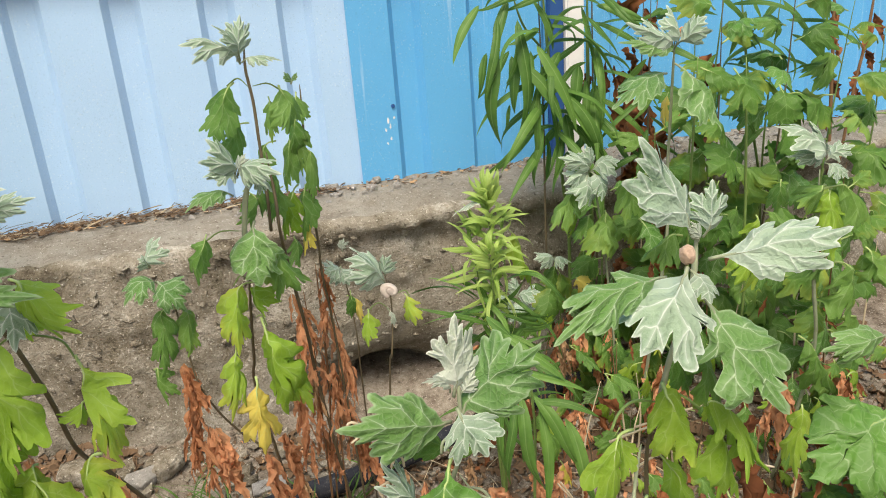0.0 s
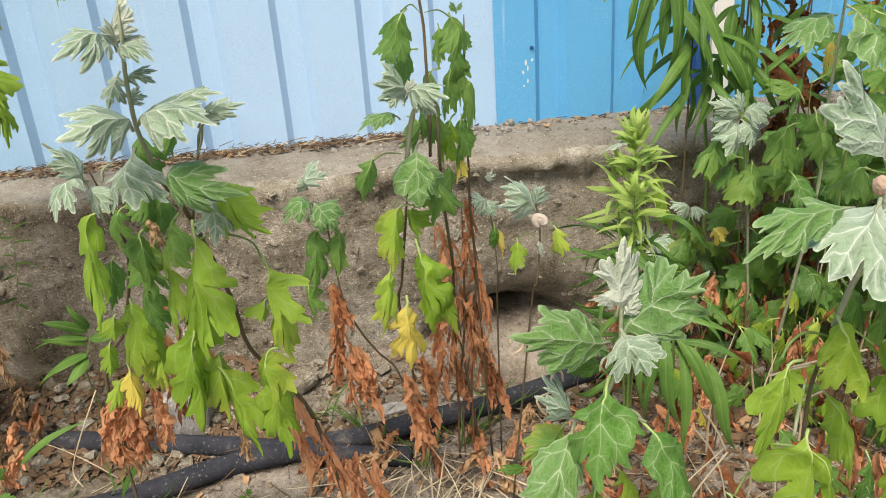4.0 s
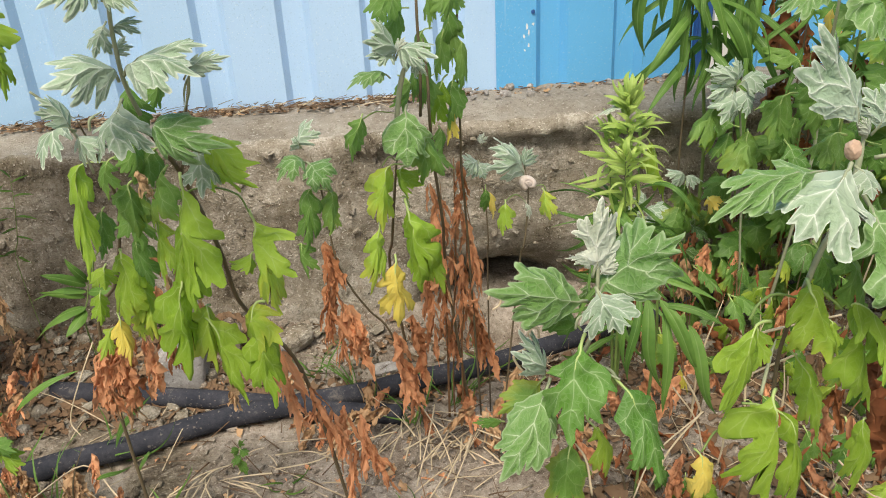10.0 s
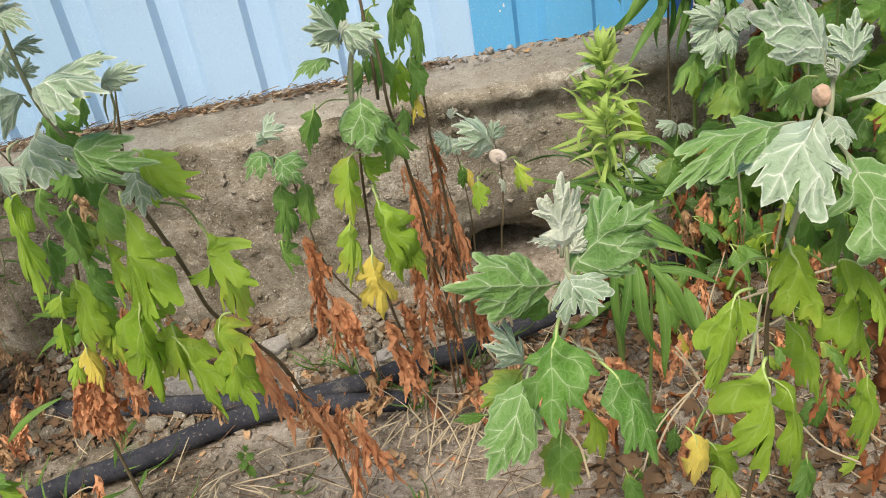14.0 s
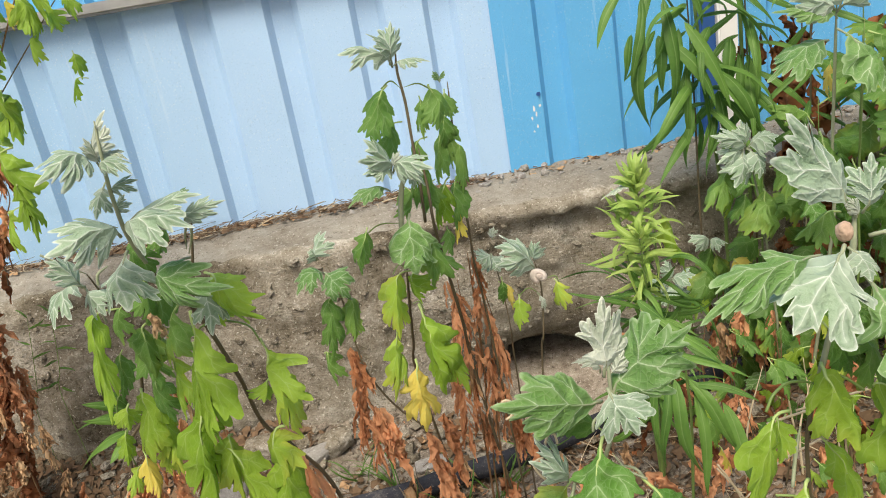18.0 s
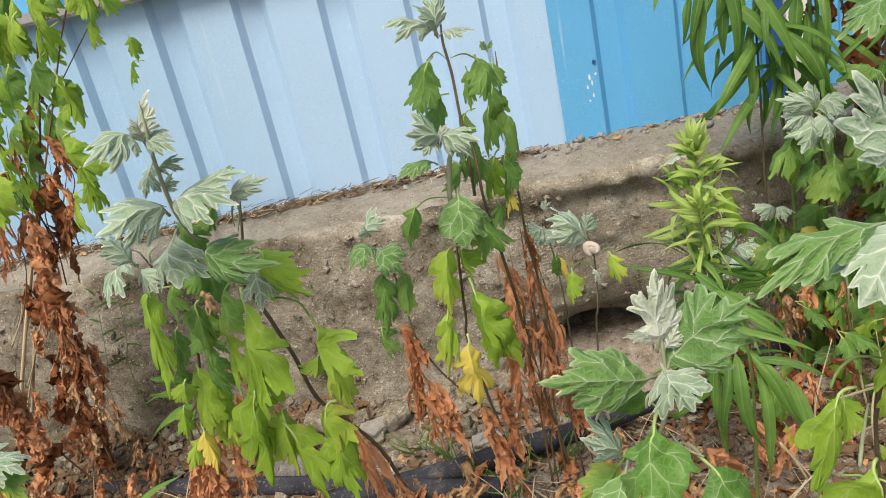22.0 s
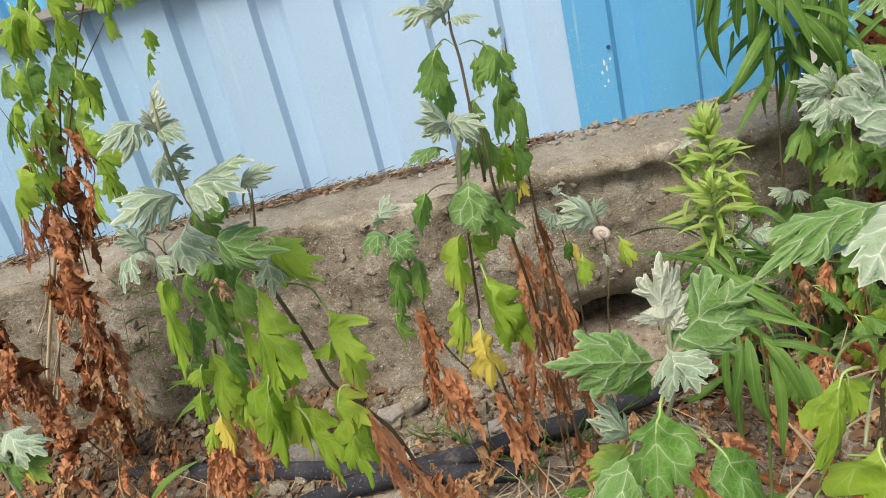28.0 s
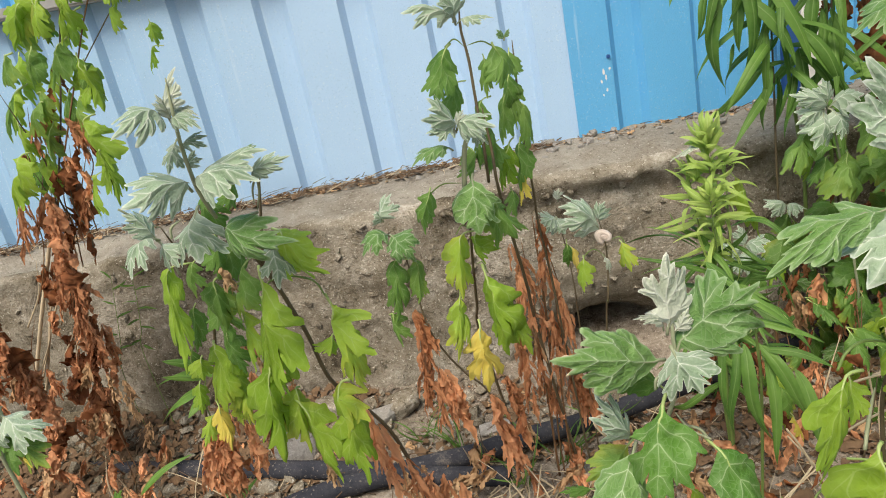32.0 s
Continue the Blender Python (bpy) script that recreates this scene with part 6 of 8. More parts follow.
leaf(p, "limp", (-0.450, 0.910, 0.499), (-0.471, 0.910, 0.418), 0.027)
leaf(p, "limp", (-0.432, 0.910, 0.635), (-0.421, 0.910, 0.557), 0.041)
leaf(p, "fresh", (-0.482, 0.910, 0.588), (-0.521, 0.910, 0.542), 0.034)
leaf(p, "limp", (-0.535, 0.900, 0.542), (-0.536, 0.900, 0.464), 0.045)
leaf(p, "fresh", (-0.485, 0.920, 0.566), (-0.508, 0.920, 0.501), 0.029)
leaf(p, "fresh", (-0.476, 0.910, 0.651), (-0.495, 0.910, 0.601), 0.036)
leaf(p, "fresh", (-0.489, 0.920, 0.605), (-0.498, 0.920, 0.552), 0.030)
leaf(p, "limp", (-0.464, 0.910, 0.707), (-0.498, 0.910, 0.650), 0.035)
leaf(p, "lime", (-0.326, 0.920, 0.728), (-0.321, 0.920, 0.683), 0.026)
leaf(p, "limp", (-0.347, 0.920, 0.707), (-0.341, 0.920, 0.677), 0.030)
leaf(p, "lime", (-0.340, 0.930, 0.654), (-0.338, 0.930, 0.620), 0.020)
leaf(p, "lime", (-0.339, 0.930, 0.627), (-0.355, 0.930, 0.589), 0.016)
leaf(p, "lime", (-0.371, 0.920, 0.680), (-0.378, 0.920, 0.643), 0.024)
leaf(p, "dry", (-0.472, 0.910, 0.564), (-0.439, 0.910, 0.511), 0.024)
leaf(p, "dry", (-0.493, 0.920, 0.517), (-0.473, 0.920, 0.480), 0.021)
leaf(p, "dry", (-0.525, 0.900, 0.470), (-0.530, 0.900, 0.405), 0.041)
leaf(p, "dry", (-0.531, 0.910, 0.441), (-0.540, 0.910, 0.379), 0.033)
leaf(p, "dry", (-0.553, 0.920, 0.402), (-0.533, 0.920, 0.333), 0.039)
leaf(p, "dry", (-0.472, 0.920, 0.493), (-0.480, 0.920, 0.457), 0.020)
leaf(p, "drylance", (-0.472, 0.920, 0.538), (-0.477, 0.920, 0.495), 0.011)
leaf(p, "drylance", (-0.493, 0.930, 0.472), (-0.506, 0.930, 0.420), 0.012)
leaf(p, "drylance", (-0.518, 0.930, 0.501), (-0.533, 0.930, 0.458), 0.010)
leaf(p, "drylance", (-0.529, 0.940, 0.430), (-0.546, 0.940, 0.368), 0.012)
leaf(p, "drylance", (-0.510, 0.940, 0.409), (-0.517, 0.940, 0.361), 0.012)
leaf(p, "dry", (-0.511, 0.920, 0.575), (-0.526, 0.920, 0.528), 0.021)
leaf(p, "drylance", (-0.570, 0.956, 0.355), (-0.592, 0.956, 0.308), 0.025)
leaf(p, "dry", (-0.544, 0.930, 0.354), (-0.548, 0.930, 0.306), 0.028)
leaf(p, "dry", (-0.551, 0.931, 0.335), (-0.556, 0.931, 0.273), 0.019)
leaf(p, "dry", (-0.556, 0.939, 0.316), (-0.578, 0.939, 0.270), 0.019)
leaf(p, "dry", (-0.557, 0.942, 0.305), (-0.577, 0.942, 0.263), 0.025)
leaf(p, "dry", (-0.577, 0.964, 0.279), (-0.585, 0.964, 0.234), 0.033)
leaf(p, "dry", (-0.573, 0.963, 0.269), (-0.587, 0.963, 0.204), 0.025)
leaf(p, "dry", (-0.561, 0.954, 0.257), (-0.568, 0.954, 0.192), 0.026)
leaf(p, "drylance", (-0.572, 0.958, 0.242), (-0.586, 0.958, 0.198), 0.027)
leaf(p, "dry", (-0.542, 0.937, 0.412), (-0.571, 0.937, 0.361), 0.029)
leaf(p, "dry", (-0.545, 0.926, 0.402), (-0.554, 0.926, 0.363), 0.025)
leaf(p, "drylance", (-0.537, 0.911, 0.384), (-0.549, 0.911, 0.339), 0.022)
leaf(p, "dry", (-0.558, 0.932, 0.367), (-0.580, 0.932, 0.310), 0.026)
leaf(p, "dry", (-0.592, 0.821, 0.291), (-0.606, 0.821, 0.242), 0.025)
leaf(p, "dry", (-0.595, 0.839, 0.271), (-0.596, 0.839, 0.221), 0.039)
leaf(p, "dry", (-0.599, 0.847, 0.256), (-0.604, 0.847, 0.204), 0.038)
leaf(p, "dry", (-0.599, 0.839, 0.242), (-0.615, 0.839, 0.206), 0.040)
leaf(p, "dry", (-0.588, 0.838, 0.226), (-0.591, 0.838, 0.177), 0.039)
leaf(p, "dry", (-0.582, 0.837, 0.212), (-0.605, 0.837, 0.172), 0.042)
leaf(p, "dry", (-0.626, 0.877, 0.211), (-0.648, 0.877, 0.173), 0.030)
leaf(p, "dry", (-0.595, 0.844, 0.209), (-0.608, 0.844, 0.165), 0.026)
leaf(p, "drylance", (-0.604, 0.852, 0.195), (-0.615, 0.852, 0.135), 0.026)
leaf(p, "drylance", (-0.605, 0.867, 0.178), (-0.606, 0.867, 0.134), 0.034)
leaf(p, "dry", (-0.597, 0.862, 0.177), (-0.630, 0.862, 0.117), 0.038)
leaf(p, "drylance", (-0.591, 0.951, 0.168), (-0.596, 0.951, 0.102), 0.031)
leaf(p, "dry", (-0.597, 0.960, 0.146), (-0.597, 0.960, 0.098), 0.025)
leaf(p, "dry", (-0.606, 0.981, 0.124), (-0.629, 0.981, 0.074), 0.032)
leaf(p, "dry", (-0.612, 0.985, 0.104), (-0.621, 0.985, 0.055), 0.019)
leaf(p, "drylance", (-0.599, 0.972, 0.102), (-0.601, 0.972, 0.047), 0.033)
leaf(p, "dry", (-0.598, 0.819, 0.377), (-0.614, 0.819, 0.346), 0.031)
leaf(p, "drylance", (-0.594, 0.817, 0.369), (-0.617, 0.817, 0.320), 0.032)
leaf(p, "dry", (-0.607, 0.832, 0.348), (-0.624, 0.832, 0.296), 0.026)
leaf(p, "dry", (-0.595, 0.818, 0.338), (-0.623, 0.818, 0.289), 0.033)
leaf(p, "dry", (-0.590, 0.808, 0.335), (-0.615, 0.808, 0.282), 0.030)
leaf(p, "drylance", (-0.598, 0.828, 0.311), (-0.602, 0.828, 0.263), 0.032)
leaf(p, "dry", (-0.588, 0.822, 0.479), (-0.613, 0.822, 0.441), 0.023)
leaf(p, "dry", (-0.609, 0.853, 0.457), (-0.631, 0.853, 0.426), 0.025)
leaf(p, "dry", (-0.620, 0.859, 0.438), (-0.623, 0.859, 0.391), 0.025)
leaf(p, "dry", (-0.620, 0.853, 0.417), (-0.641, 0.853, 0.384), 0.024)
leaf(p, "dry", (-0.597, 0.822, 0.410), (-0.616, 0.822, 0.368), 0.020)
leaf(p, "dry", (-0.606, 0.832, 0.389), (-0.627, 0.832, 0.345), 0.025)
leaf(p, "fresh", (-0.463, 0.937, 0.743), (-0.477, 0.937, 0.698), 0.023)
leaf(p, "limp", (-0.545, 0.919, 0.513), (-0.580, 0.919, 0.449), 0.029)
leaf(p, "limp", (-0.476, 0.920, 0.717), (-0.485, 0.920, 0.649), 0.035)
leaf(p, "limp", (-0.511, 0.935, 0.610), (-0.551, 0.935, 0.548), 0.035)
leaf(p, "limp", (-0.515, 0.952, 0.652), (-0.520, 0.952, 0.577), 0.040)
leaf(p, "limp", (-0.503, 0.940, 0.701), (-0.508, 0.940, 0.640), 0.030)
leaf(p, "limp", (-0.450, 0.933, 0.725), (-0.482, 0.933, 0.662), 0.024)
leaf(p, "fresh", (-0.428, 0.913, 0.625), (-0.433, 0.913, 0.574), 0.034)
leaf(p, "fresh", (-0.453, 0.926, 0.596), (-0.480, 0.926, 0.541), 0.036)
leaf(p, "limp", (-0.522, 0.939, 0.529), (-0.531, 0.939, 0.452), 0.030)
leaf(p, "fresh", (-0.401, 0.914, 0.725), (-0.421, 0.914, 0.684), 0.028)
leaf(p, "limp", (-0.423, 0.949, 0.685), (-0.460, 0.949, 0.637), 0.039)
leaf(p, "green", (-0.549, 0.955, 0.519), (-0.558, 0.955, 0.463), 0.036)
leaf(p, "green", (-0.460, 0.912, 0.704), (-0.458, 0.912, 0.649), 0.023)
leaf(p, "limp", (-0.533, 0.920, 0.572), (-0.533, 0.920, 0.502), 0.031)
leaf(p, "limp", (-0.397, 0.917, 0.726), (-0.429, 0.917, 0.684), 0.033)
leaf(p, "fresh", (-0.514, 0.925, 0.650), (-0.536, 0.925, 0.606), 0.037)
leaf(p, "fresh", (-0.441, 0.912, 0.591), (-0.457, 0.912, 0.538), 0.030)
leaf(p, "fresh", (-0.454, 0.923, 0.703), (-0.459, 0.923, 0.643), 0.023)
leaf(p, "fresh", (-0.481, 0.955, 0.719), (-0.501, 0.955, 0.668), 0.029)
leaf(p, "green", (-0.463, 0.950, 0.739), (-0.491, 0.950, 0.672), 0.034)
leaf(p, "limp", (-0.468, 0.957, 0.636), (-0.497, 0.957, 0.561), 0.034)
leaf(p, "fresh", (-0.488, 0.936, 0.697), (-0.497, 0.936, 0.632), 0.036)
leaf(p, "limp", (-0.496, 0.953, 0.586), (-0.522, 0.953, 0.527), 0.033)
leaf(p, "fresh", (-0.526, 0.958, 0.609), (-0.573, 0.958, 0.538), 0.027)
leaf(p, "fresh", (-0.418, 0.930, 0.744), (-0.428, 0.930, 0.688), 0.030)
leaf(p, "dry", (-0.537, 0.925, 0.475), (-0.532, 0.925, 0.438), 0.020)
leaf(p, "dry", (-0.508, 0.947, 0.465), (-0.523, 0.947, 0.407), 0.013)
leaf(p, "drylance", (-0.565, 0.948, 0.452), (-0.565, 0.948, 0.403), 0.011)
leaf(p, "drylance", (-0.559, 0.951, 0.525), (-0.566, 0.951, 0.488), 0.014)
leaf(p, "drylance", (-0.468, 0.935, 0.624), (-0.466, 0.935, 0.590), 0.016)
leaf(p, "dry", (-0.460, 0.923, 0.563), (-0.467, 0.923, 0.510), 0.014)
leaf(p, "drylance", (-0.501, 0.951, 0.459), (-0.512, 0.951, 0.412), 0.021)
leaf(p, "dry", (-0.576, 0.925, 0.465), (-0.590, 0.925, 0.406), 0.016)
leaf(p, "dry", (-0.491, 0.934, 0.555), (-0.510, 0.934, 0.522), 0.016)
leaf(p, "drylance", (-0.532, 0.924, 0.450), (-0.557, 0.924, 0.401), 0.012)
leaf(p, "drylance", (-0.488, 0.934, 0.505), (-0.512, 0.934, 0.469), 0.020)
leaf(p, "drylance", (-0.526, 0.942, 0.424), (-0.551, 0.942, 0.391), 0.021)
leaf(p, "drylance", (-0.497, 0.945, 0.463), (-0.519, 0.945, 0.408), 0.020)
leaf(p, "drylance", (-0.479, 0.923, 0.602), (-0.496, 0.923, 0.558), 0.011)
leaf(p, "dry", (-0.579, 0.952, 0.473), (-0.605, 0.952, 0.416), 0.013)
leaf(p, "dry", (-0.529, 0.946, 0.447), (-0.550, 0.946, 0.388), 0.013)
leaf(p, "dry", (-0.502, 0.924, 0.575), (-0.512, 0.924, 0.531), 0.018)
leaf(p, "dry", (-0.552, 0.943, 0.469), (-0.578, 0.943, 0.422), 0.016)
leaf(p, "dry", (-0.484, 0.929, 0.470), (-0.506, 0.929, 0.427), 0.021)
leaf(p, "drylance", (-0.500, 0.948, 0.491), (-0.517, 0.948, 0.442), 0.021)
leaf(p, "drylance", (-0.514, 0.952, 0.586), (-0.525, 0.952, 0.542), 0.015)
leaf(p, "drylance", (-0.542, 0.927, 0.436), (-0.562, 0.927, 0.393), 0.011)
leaf(p, "drylance", (-0.583, 0.977, 0.261), (-0.597, 0.977, 0.220), 0.013)
leaf(p, "drylance", (-0.565, 0.966, 0.282), (-0.570, 0.966, 0.242), 0.014)
leaf(p, "dry", (-0.579, 0.980, 0.319), (-0.600, 0.980, 0.286), 0.017)
leaf(p, "dry", (-0.566, 0.957, 0.356), (-0.570, 0.957, 0.312), 0.013)
leaf(p, "dry", (-0.617, 0.976, 0.187), (-0.638, 0.976, 0.155), 0.027)
leaf(p, "dry", (-0.588, 0.974, 0.160), (-0.598, 0.974, 0.123), 0.023)
leaf(p, "dry", (-0.617, 0.970, 0.298), (-0.625, 0.970, 0.263), 0.024)
leaf(p, "drylance", (-0.599, 0.959, 0.372), (-0.610, 0.959, 0.330), 0.016)
leaf(p, "drylance", (-0.605, 0.955, 0.344), (-0.598, 0.955, 0.311), 0.025)
leaf(p, "dry", (-0.572, 0.966, 0.345), (-0.587, 0.966, 0.318), 0.024)
leaf(p, "dry", (-0.613, 0.997, 0.153), (-0.608, 0.997, 0.104), 0.026)
leaf(p, "drylance", (-0.614, 0.981, 0.253), (-0.634, 0.981, 0.205), 0.025)
leaf(p, "dry", (-0.570, 0.971, 0.410), (-0.580, 0.971, 0.363), 0.018)
leaf(p, "drylance", (-0.611, 0.987, 0.219), (-0.610, 0.987, 0.165), 0.023)
leaf(p, "dry", (-0.568, 0.986, 0.275), (-0.585, 0.986, 0.245), 0.020)
leaf(p, "drylance", (-0.613, 0.970, 0.222), (-0.619, 0.970, 0.162), 0.023)
leaf(p, "dry", (-0.593, 1.003, 0.136), (-0.618, 1.003, 0.098), 0.018)
leaf(p, "dry", (-0.567, 0.994, 0.199), (-0.589, 0.994, 0.159), 0.026)
leaf(p, "dry", (-0.595, 0.971, 0.210), (-0.606, 0.971, 0.174), 0.020)
leaf(p, "drylance", (-0.583, 0.966, 0.278), (-0.586, 0.966, 0.227), 0.019)
leaf(p, "drylance", (-0.577, 0.973, 0.370), (-0.597, 0.973, 0.319), 0.025)
leaf(p, "drylance", (-0.563, 0.966, 0.324), (-0.568, 0.966, 0.293), 0.016)
leaf(p, "dry", (-0.628, 0.993, 0.148), (-0.627, 0.993, 0.087), 0.022)
leaf(p, "dry", (-0.603, 0.987, 0.184), (-0.610, 0.987, 0.148), 0.018)
leaf(p, "dry", (-0.611, 0.992, 0.165), (-0.643, 0.992, 0.107), 0.018)
leaf(p, "dry", (-0.567, 0.989, 0.259), (-0.566, 0.989, 0.204), 0.023)
leaf(p, "dry", (-0.604, 0.976, 0.231), (-0.627, 0.976, 0.174), 0.021)
leaf(p, "dry", (-0.601, 0.976, 0.175), (-0.598, 0.976, 0.118), 0.027)
leaf(p, "drylance", (-0.593, 0.986, 0.155), (-0.616, 0.986, 0.118), 0.016)
leaf(p, "dry", (-0.578, 0.967, 0.282), (-0.587, 0.967, 0.251), 0.025)
leaf(p, "dry", (-0.590, 0.972, 0.330), (-0.588, 0.972, 0.279), 0.018)
leaf(p, "dry", (-0.597, 0.954, 0.355), (-0.589, 0.954, 0.317), 0.013)
leaf(p, "drylance", (-0.603, 0.994, 0.153), (-0.603, 0.994, 0.087), 0.025)
leaf(p, "drylance", (-0.552, 0.951, 0.360), (-0.566, 0.951, 0.321), 0.014)
leaf(p, "tan", (-0.557, 0.873, 0.174), (-0.577, 0.873, 0.143), 0.022)
leaf(p, "dry", (-0.688, 0.906, 0.251), (-0.713, 0.906, 0.216), 0.022)
leaf(p, "tan", (-0.542, 0.878, 0.250), (-0.562, 0.878, 0.215), 0.022)
leaf(p, "dry", (-0.604, 0.926, 0.211), (-0.612, 0.926, 0.176), 0.025)
leaf(p, "dry", (-0.562, 0.903, 0.164), (-0.581, 0.903, 0.132), 0.022)
leaf(p, "drylance", (-0.667, 0.908, 0.160), (-0.682, 0.908, 0.115), 0.015)
leaf(p, "drylance", (-0.678, 0.922, 0.239), (-0.682, 0.922, 0.211), 0.026)
leaf(p, "drylance", (-0.719, 0.899, 0.170), (-0.728, 0.899, 0.137), 0.015)
leaf(p, "tan", (-0.521, 0.874, 0.226), (-0.521, 0.874, 0.188), 0.024)
leaf(p, "dry", (-0.724, 0.921, 0.158), (-0.756, 0.921, 0.123), 0.027)
leaf(p, "dry", (-0.683, 0.882, 0.234), (-0.687, 0.882, 0.189), 0.014)
leaf(p, "drylance", (-0.591, 0.930, 0.210), (-0.616, 0.930, 0.165), 0.028)
leaf(p, "dry", (-0.690, 0.901, 0.273), (-0.701, 0.901, 0.237), 0.015)
leaf(p, "drylance", (-0.616, 0.874, 0.253), (-0.627, 0.874, 0.217), 0.023)
leaf(p, "dry", (-0.622, 0.910, 0.236), (-0.615, 0.910, 0.195), 0.021)
leaf(p, "dry", (-0.683, 0.886, 0.213), (-0.686, 0.886, 0.186), 0.014)
leaf(p, "dry", (-0.602, 0.897, 0.163), (-0.592, 0.897, 0.128), 0.019)
leaf(p, "tan", (-0.525, 0.903, 0.180), (-0.517, 0.903, 0.136), 0.015)
leaf(p, "tan", (-0.535, 0.927, 0.190), (-0.525, 0.927, 0.155), 0.017)
leaf(p, "tan", (-0.548, 0.880, 0.170), (-0.552, 0.880, 0.137), 0.026)
leaf(p, "dry", (-0.705, 0.928, 0.233), (-0.709, 0.928, 0.201), 0.021)
leaf(p, "dry", (-0.659, 0.903, 0.203), (-0.652, 0.903, 0.174), 0.023)
leaf(p, "tan", (-0.657, 0.896, 0.240), (-0.674, 0.896, 0.203), 0.027)
leaf(p, "dry", (-0.630, 0.930, 0.201), (-0.653, 0.930, 0.177), 0.014)
leaf(p, "drylance", (-0.650, 0.911, 0.170), (-0.642, 0.911, 0.131), 0.019)
leaf(p, "tan", (-0.704, 0.896, 0.238), (-0.714, 0.896, 0.201), 0.027)
stem(p, "dark", [(-0.487, 0.930, 0.527), (-0.501, 0.940, 0.489), (-0.511, 0.945, 0.443), (-0.527, 0.950, 0.396)], 0.0008, 0.0012)
stem(p, "dark", [(-0.521, 0.930, 0.581), (-0.535, 0.940, 0.545), (-0.541, 0.945, 0.500), (-0.562, 0.950, 0.456)], 0.0008, 0.0012)
stem(p, "brown", [(-0.470, 0.930, 0.535), (-0.471, 0.940, 0.495), (-0.497, 0.945, 0.453), (-0.503, 0.950, 0.404)], 0.0008, 0.0012)
stem(p, "brown", [(-0.572, 0.930, 0.457), (-0.573, 0.940, 0.413), (-0.592, 0.945, 0.365), (-0.621, 0.950, 0.317)], 0.0008, 0.0012)
stem(p, "dark", [(-0.531, 0.930, 0.482), (-0.543, 0.940, 0.443), (-0.555, 0.945, 0.395), (-0.569, 0.950, 0.345)], 0.0008, 0.0012)
stem(p, "dark", [(-0.520, 0.930, 0.543), (-0.532, 0.940, 0.506), (-0.538, 0.945, 0.459), (-0.560, 0.950, 0.414)], 0.0008, 0.0012)
stem(p, "brown", [(-0.504, 0.930, 0.494), (-0.525, 0.940, 0.457), (-0.530, 0.945, 0.408), (-0.540, 0.950, 0.358)], 0.0008, 0.0012)
stem(p, "dark", [(-0.519, 0.930, 0.511), (-0.533, 0.940, 0.473), (-0.533, 0.945, 0.423), (-0.559, 0.950, 0.377)], 0.0008, 0.0012)
stem(p, "brown", [(-0.509, 0.930, 0.537), (-0.530, 0.940, 0.502), (-0.540, 0.945, 0.456), (-0.572, 0.950, 0.412)], 0.0008, 0.0012)
stem(p, "brown", [(-0.537, 0.930, 0.444), (-0.543, 0.940, 0.401), (-0.557, 0.945, 0.352), (-0.574, 0.950, 0.301)], 0.0008, 0.0012)
stem(p, "brown", [(-0.584, 0.965, 0.291), (-0.607, 0.975, 0.236), (-0.635, 0.990, 0.175)], 0.0007, 0.0011)
stem(p, "straw", [(-0.594, 0.965, 0.264), (-0.615, 0.975, 0.206), (-0.650, 0.990, 0.146)], 0.0007, 0.0011)
stem(p, "straw", [(-0.619, 0.965, 0.315), (-0.638, 0.975, 0.259), (-0.680, 0.990, 0.202)], 0.0007, 0.0011)
stem(p, "straw", [(-0.576, 0.965, 0.325), (-0.594, 0.975, 0.270), (-0.640, 0.990, 0.215)], 0.0007, 0.0011)
stem(p, "brown", [(-0.642, 0.965, 0.295), (-0.674, 0.975, 0.241), (-0.696, 0.990, 0.179)], 0.0007, 0.0011)
stem(p, "brown", [(-0.582, 0.965, 0.312), (-0.601, 0.975, 0.256), (-0.637, 0.990, 0.199)], 0.0007, 0.0011)
stem(p, "straw", [(-0.609, 0.965, 0.375), (-0.631, 0.975, 0.323), (-0.676, 0.990, 0.270)], 0.0007, 0.0011)
stem(p, "straw", [(-0.561, 0.965, 0.370), (-0.591, 0.975, 0.320), (-0.626, 0.990, 0.265)], 0.0007, 0.0011)

p = thing("pale_seedling", "tiny chrysanthemum seedling with lime and grey-green lobed leaves", "plant", (-0.417, 0.630, 0.000))
stem(p, "green", [(-0.407, 0.600, 0.200), (-0.411, 0.600, 0.181), (-0.417, 0.600, 0.165), (-0.417, 0.630, -0.012)], 0.0009, 0.0013)
leaf(p, "silver", (-0.409, 0.600, 0.198), (-0.420, 0.590, 0.211), 0.019)
leaf(p, "green", (-0.407, 0.600, 0.202), (-0.388, 0.590, 0.232), 0.019)
leaf(p, "lime", (-0.412, 0.600, 0.184), (-0.415, 0.580, 0.162), 0.021, curl=.4)
leaf(p, "green", (-0.409, 0.600, 0.187), (-0.380, 0.580, 0.183), 0.019, curl=.4)
leaf(p, "lime", (-0.406, 0.600, 0.180), (-0.385, 0.580, 0.155), 0.023, curl=.4)

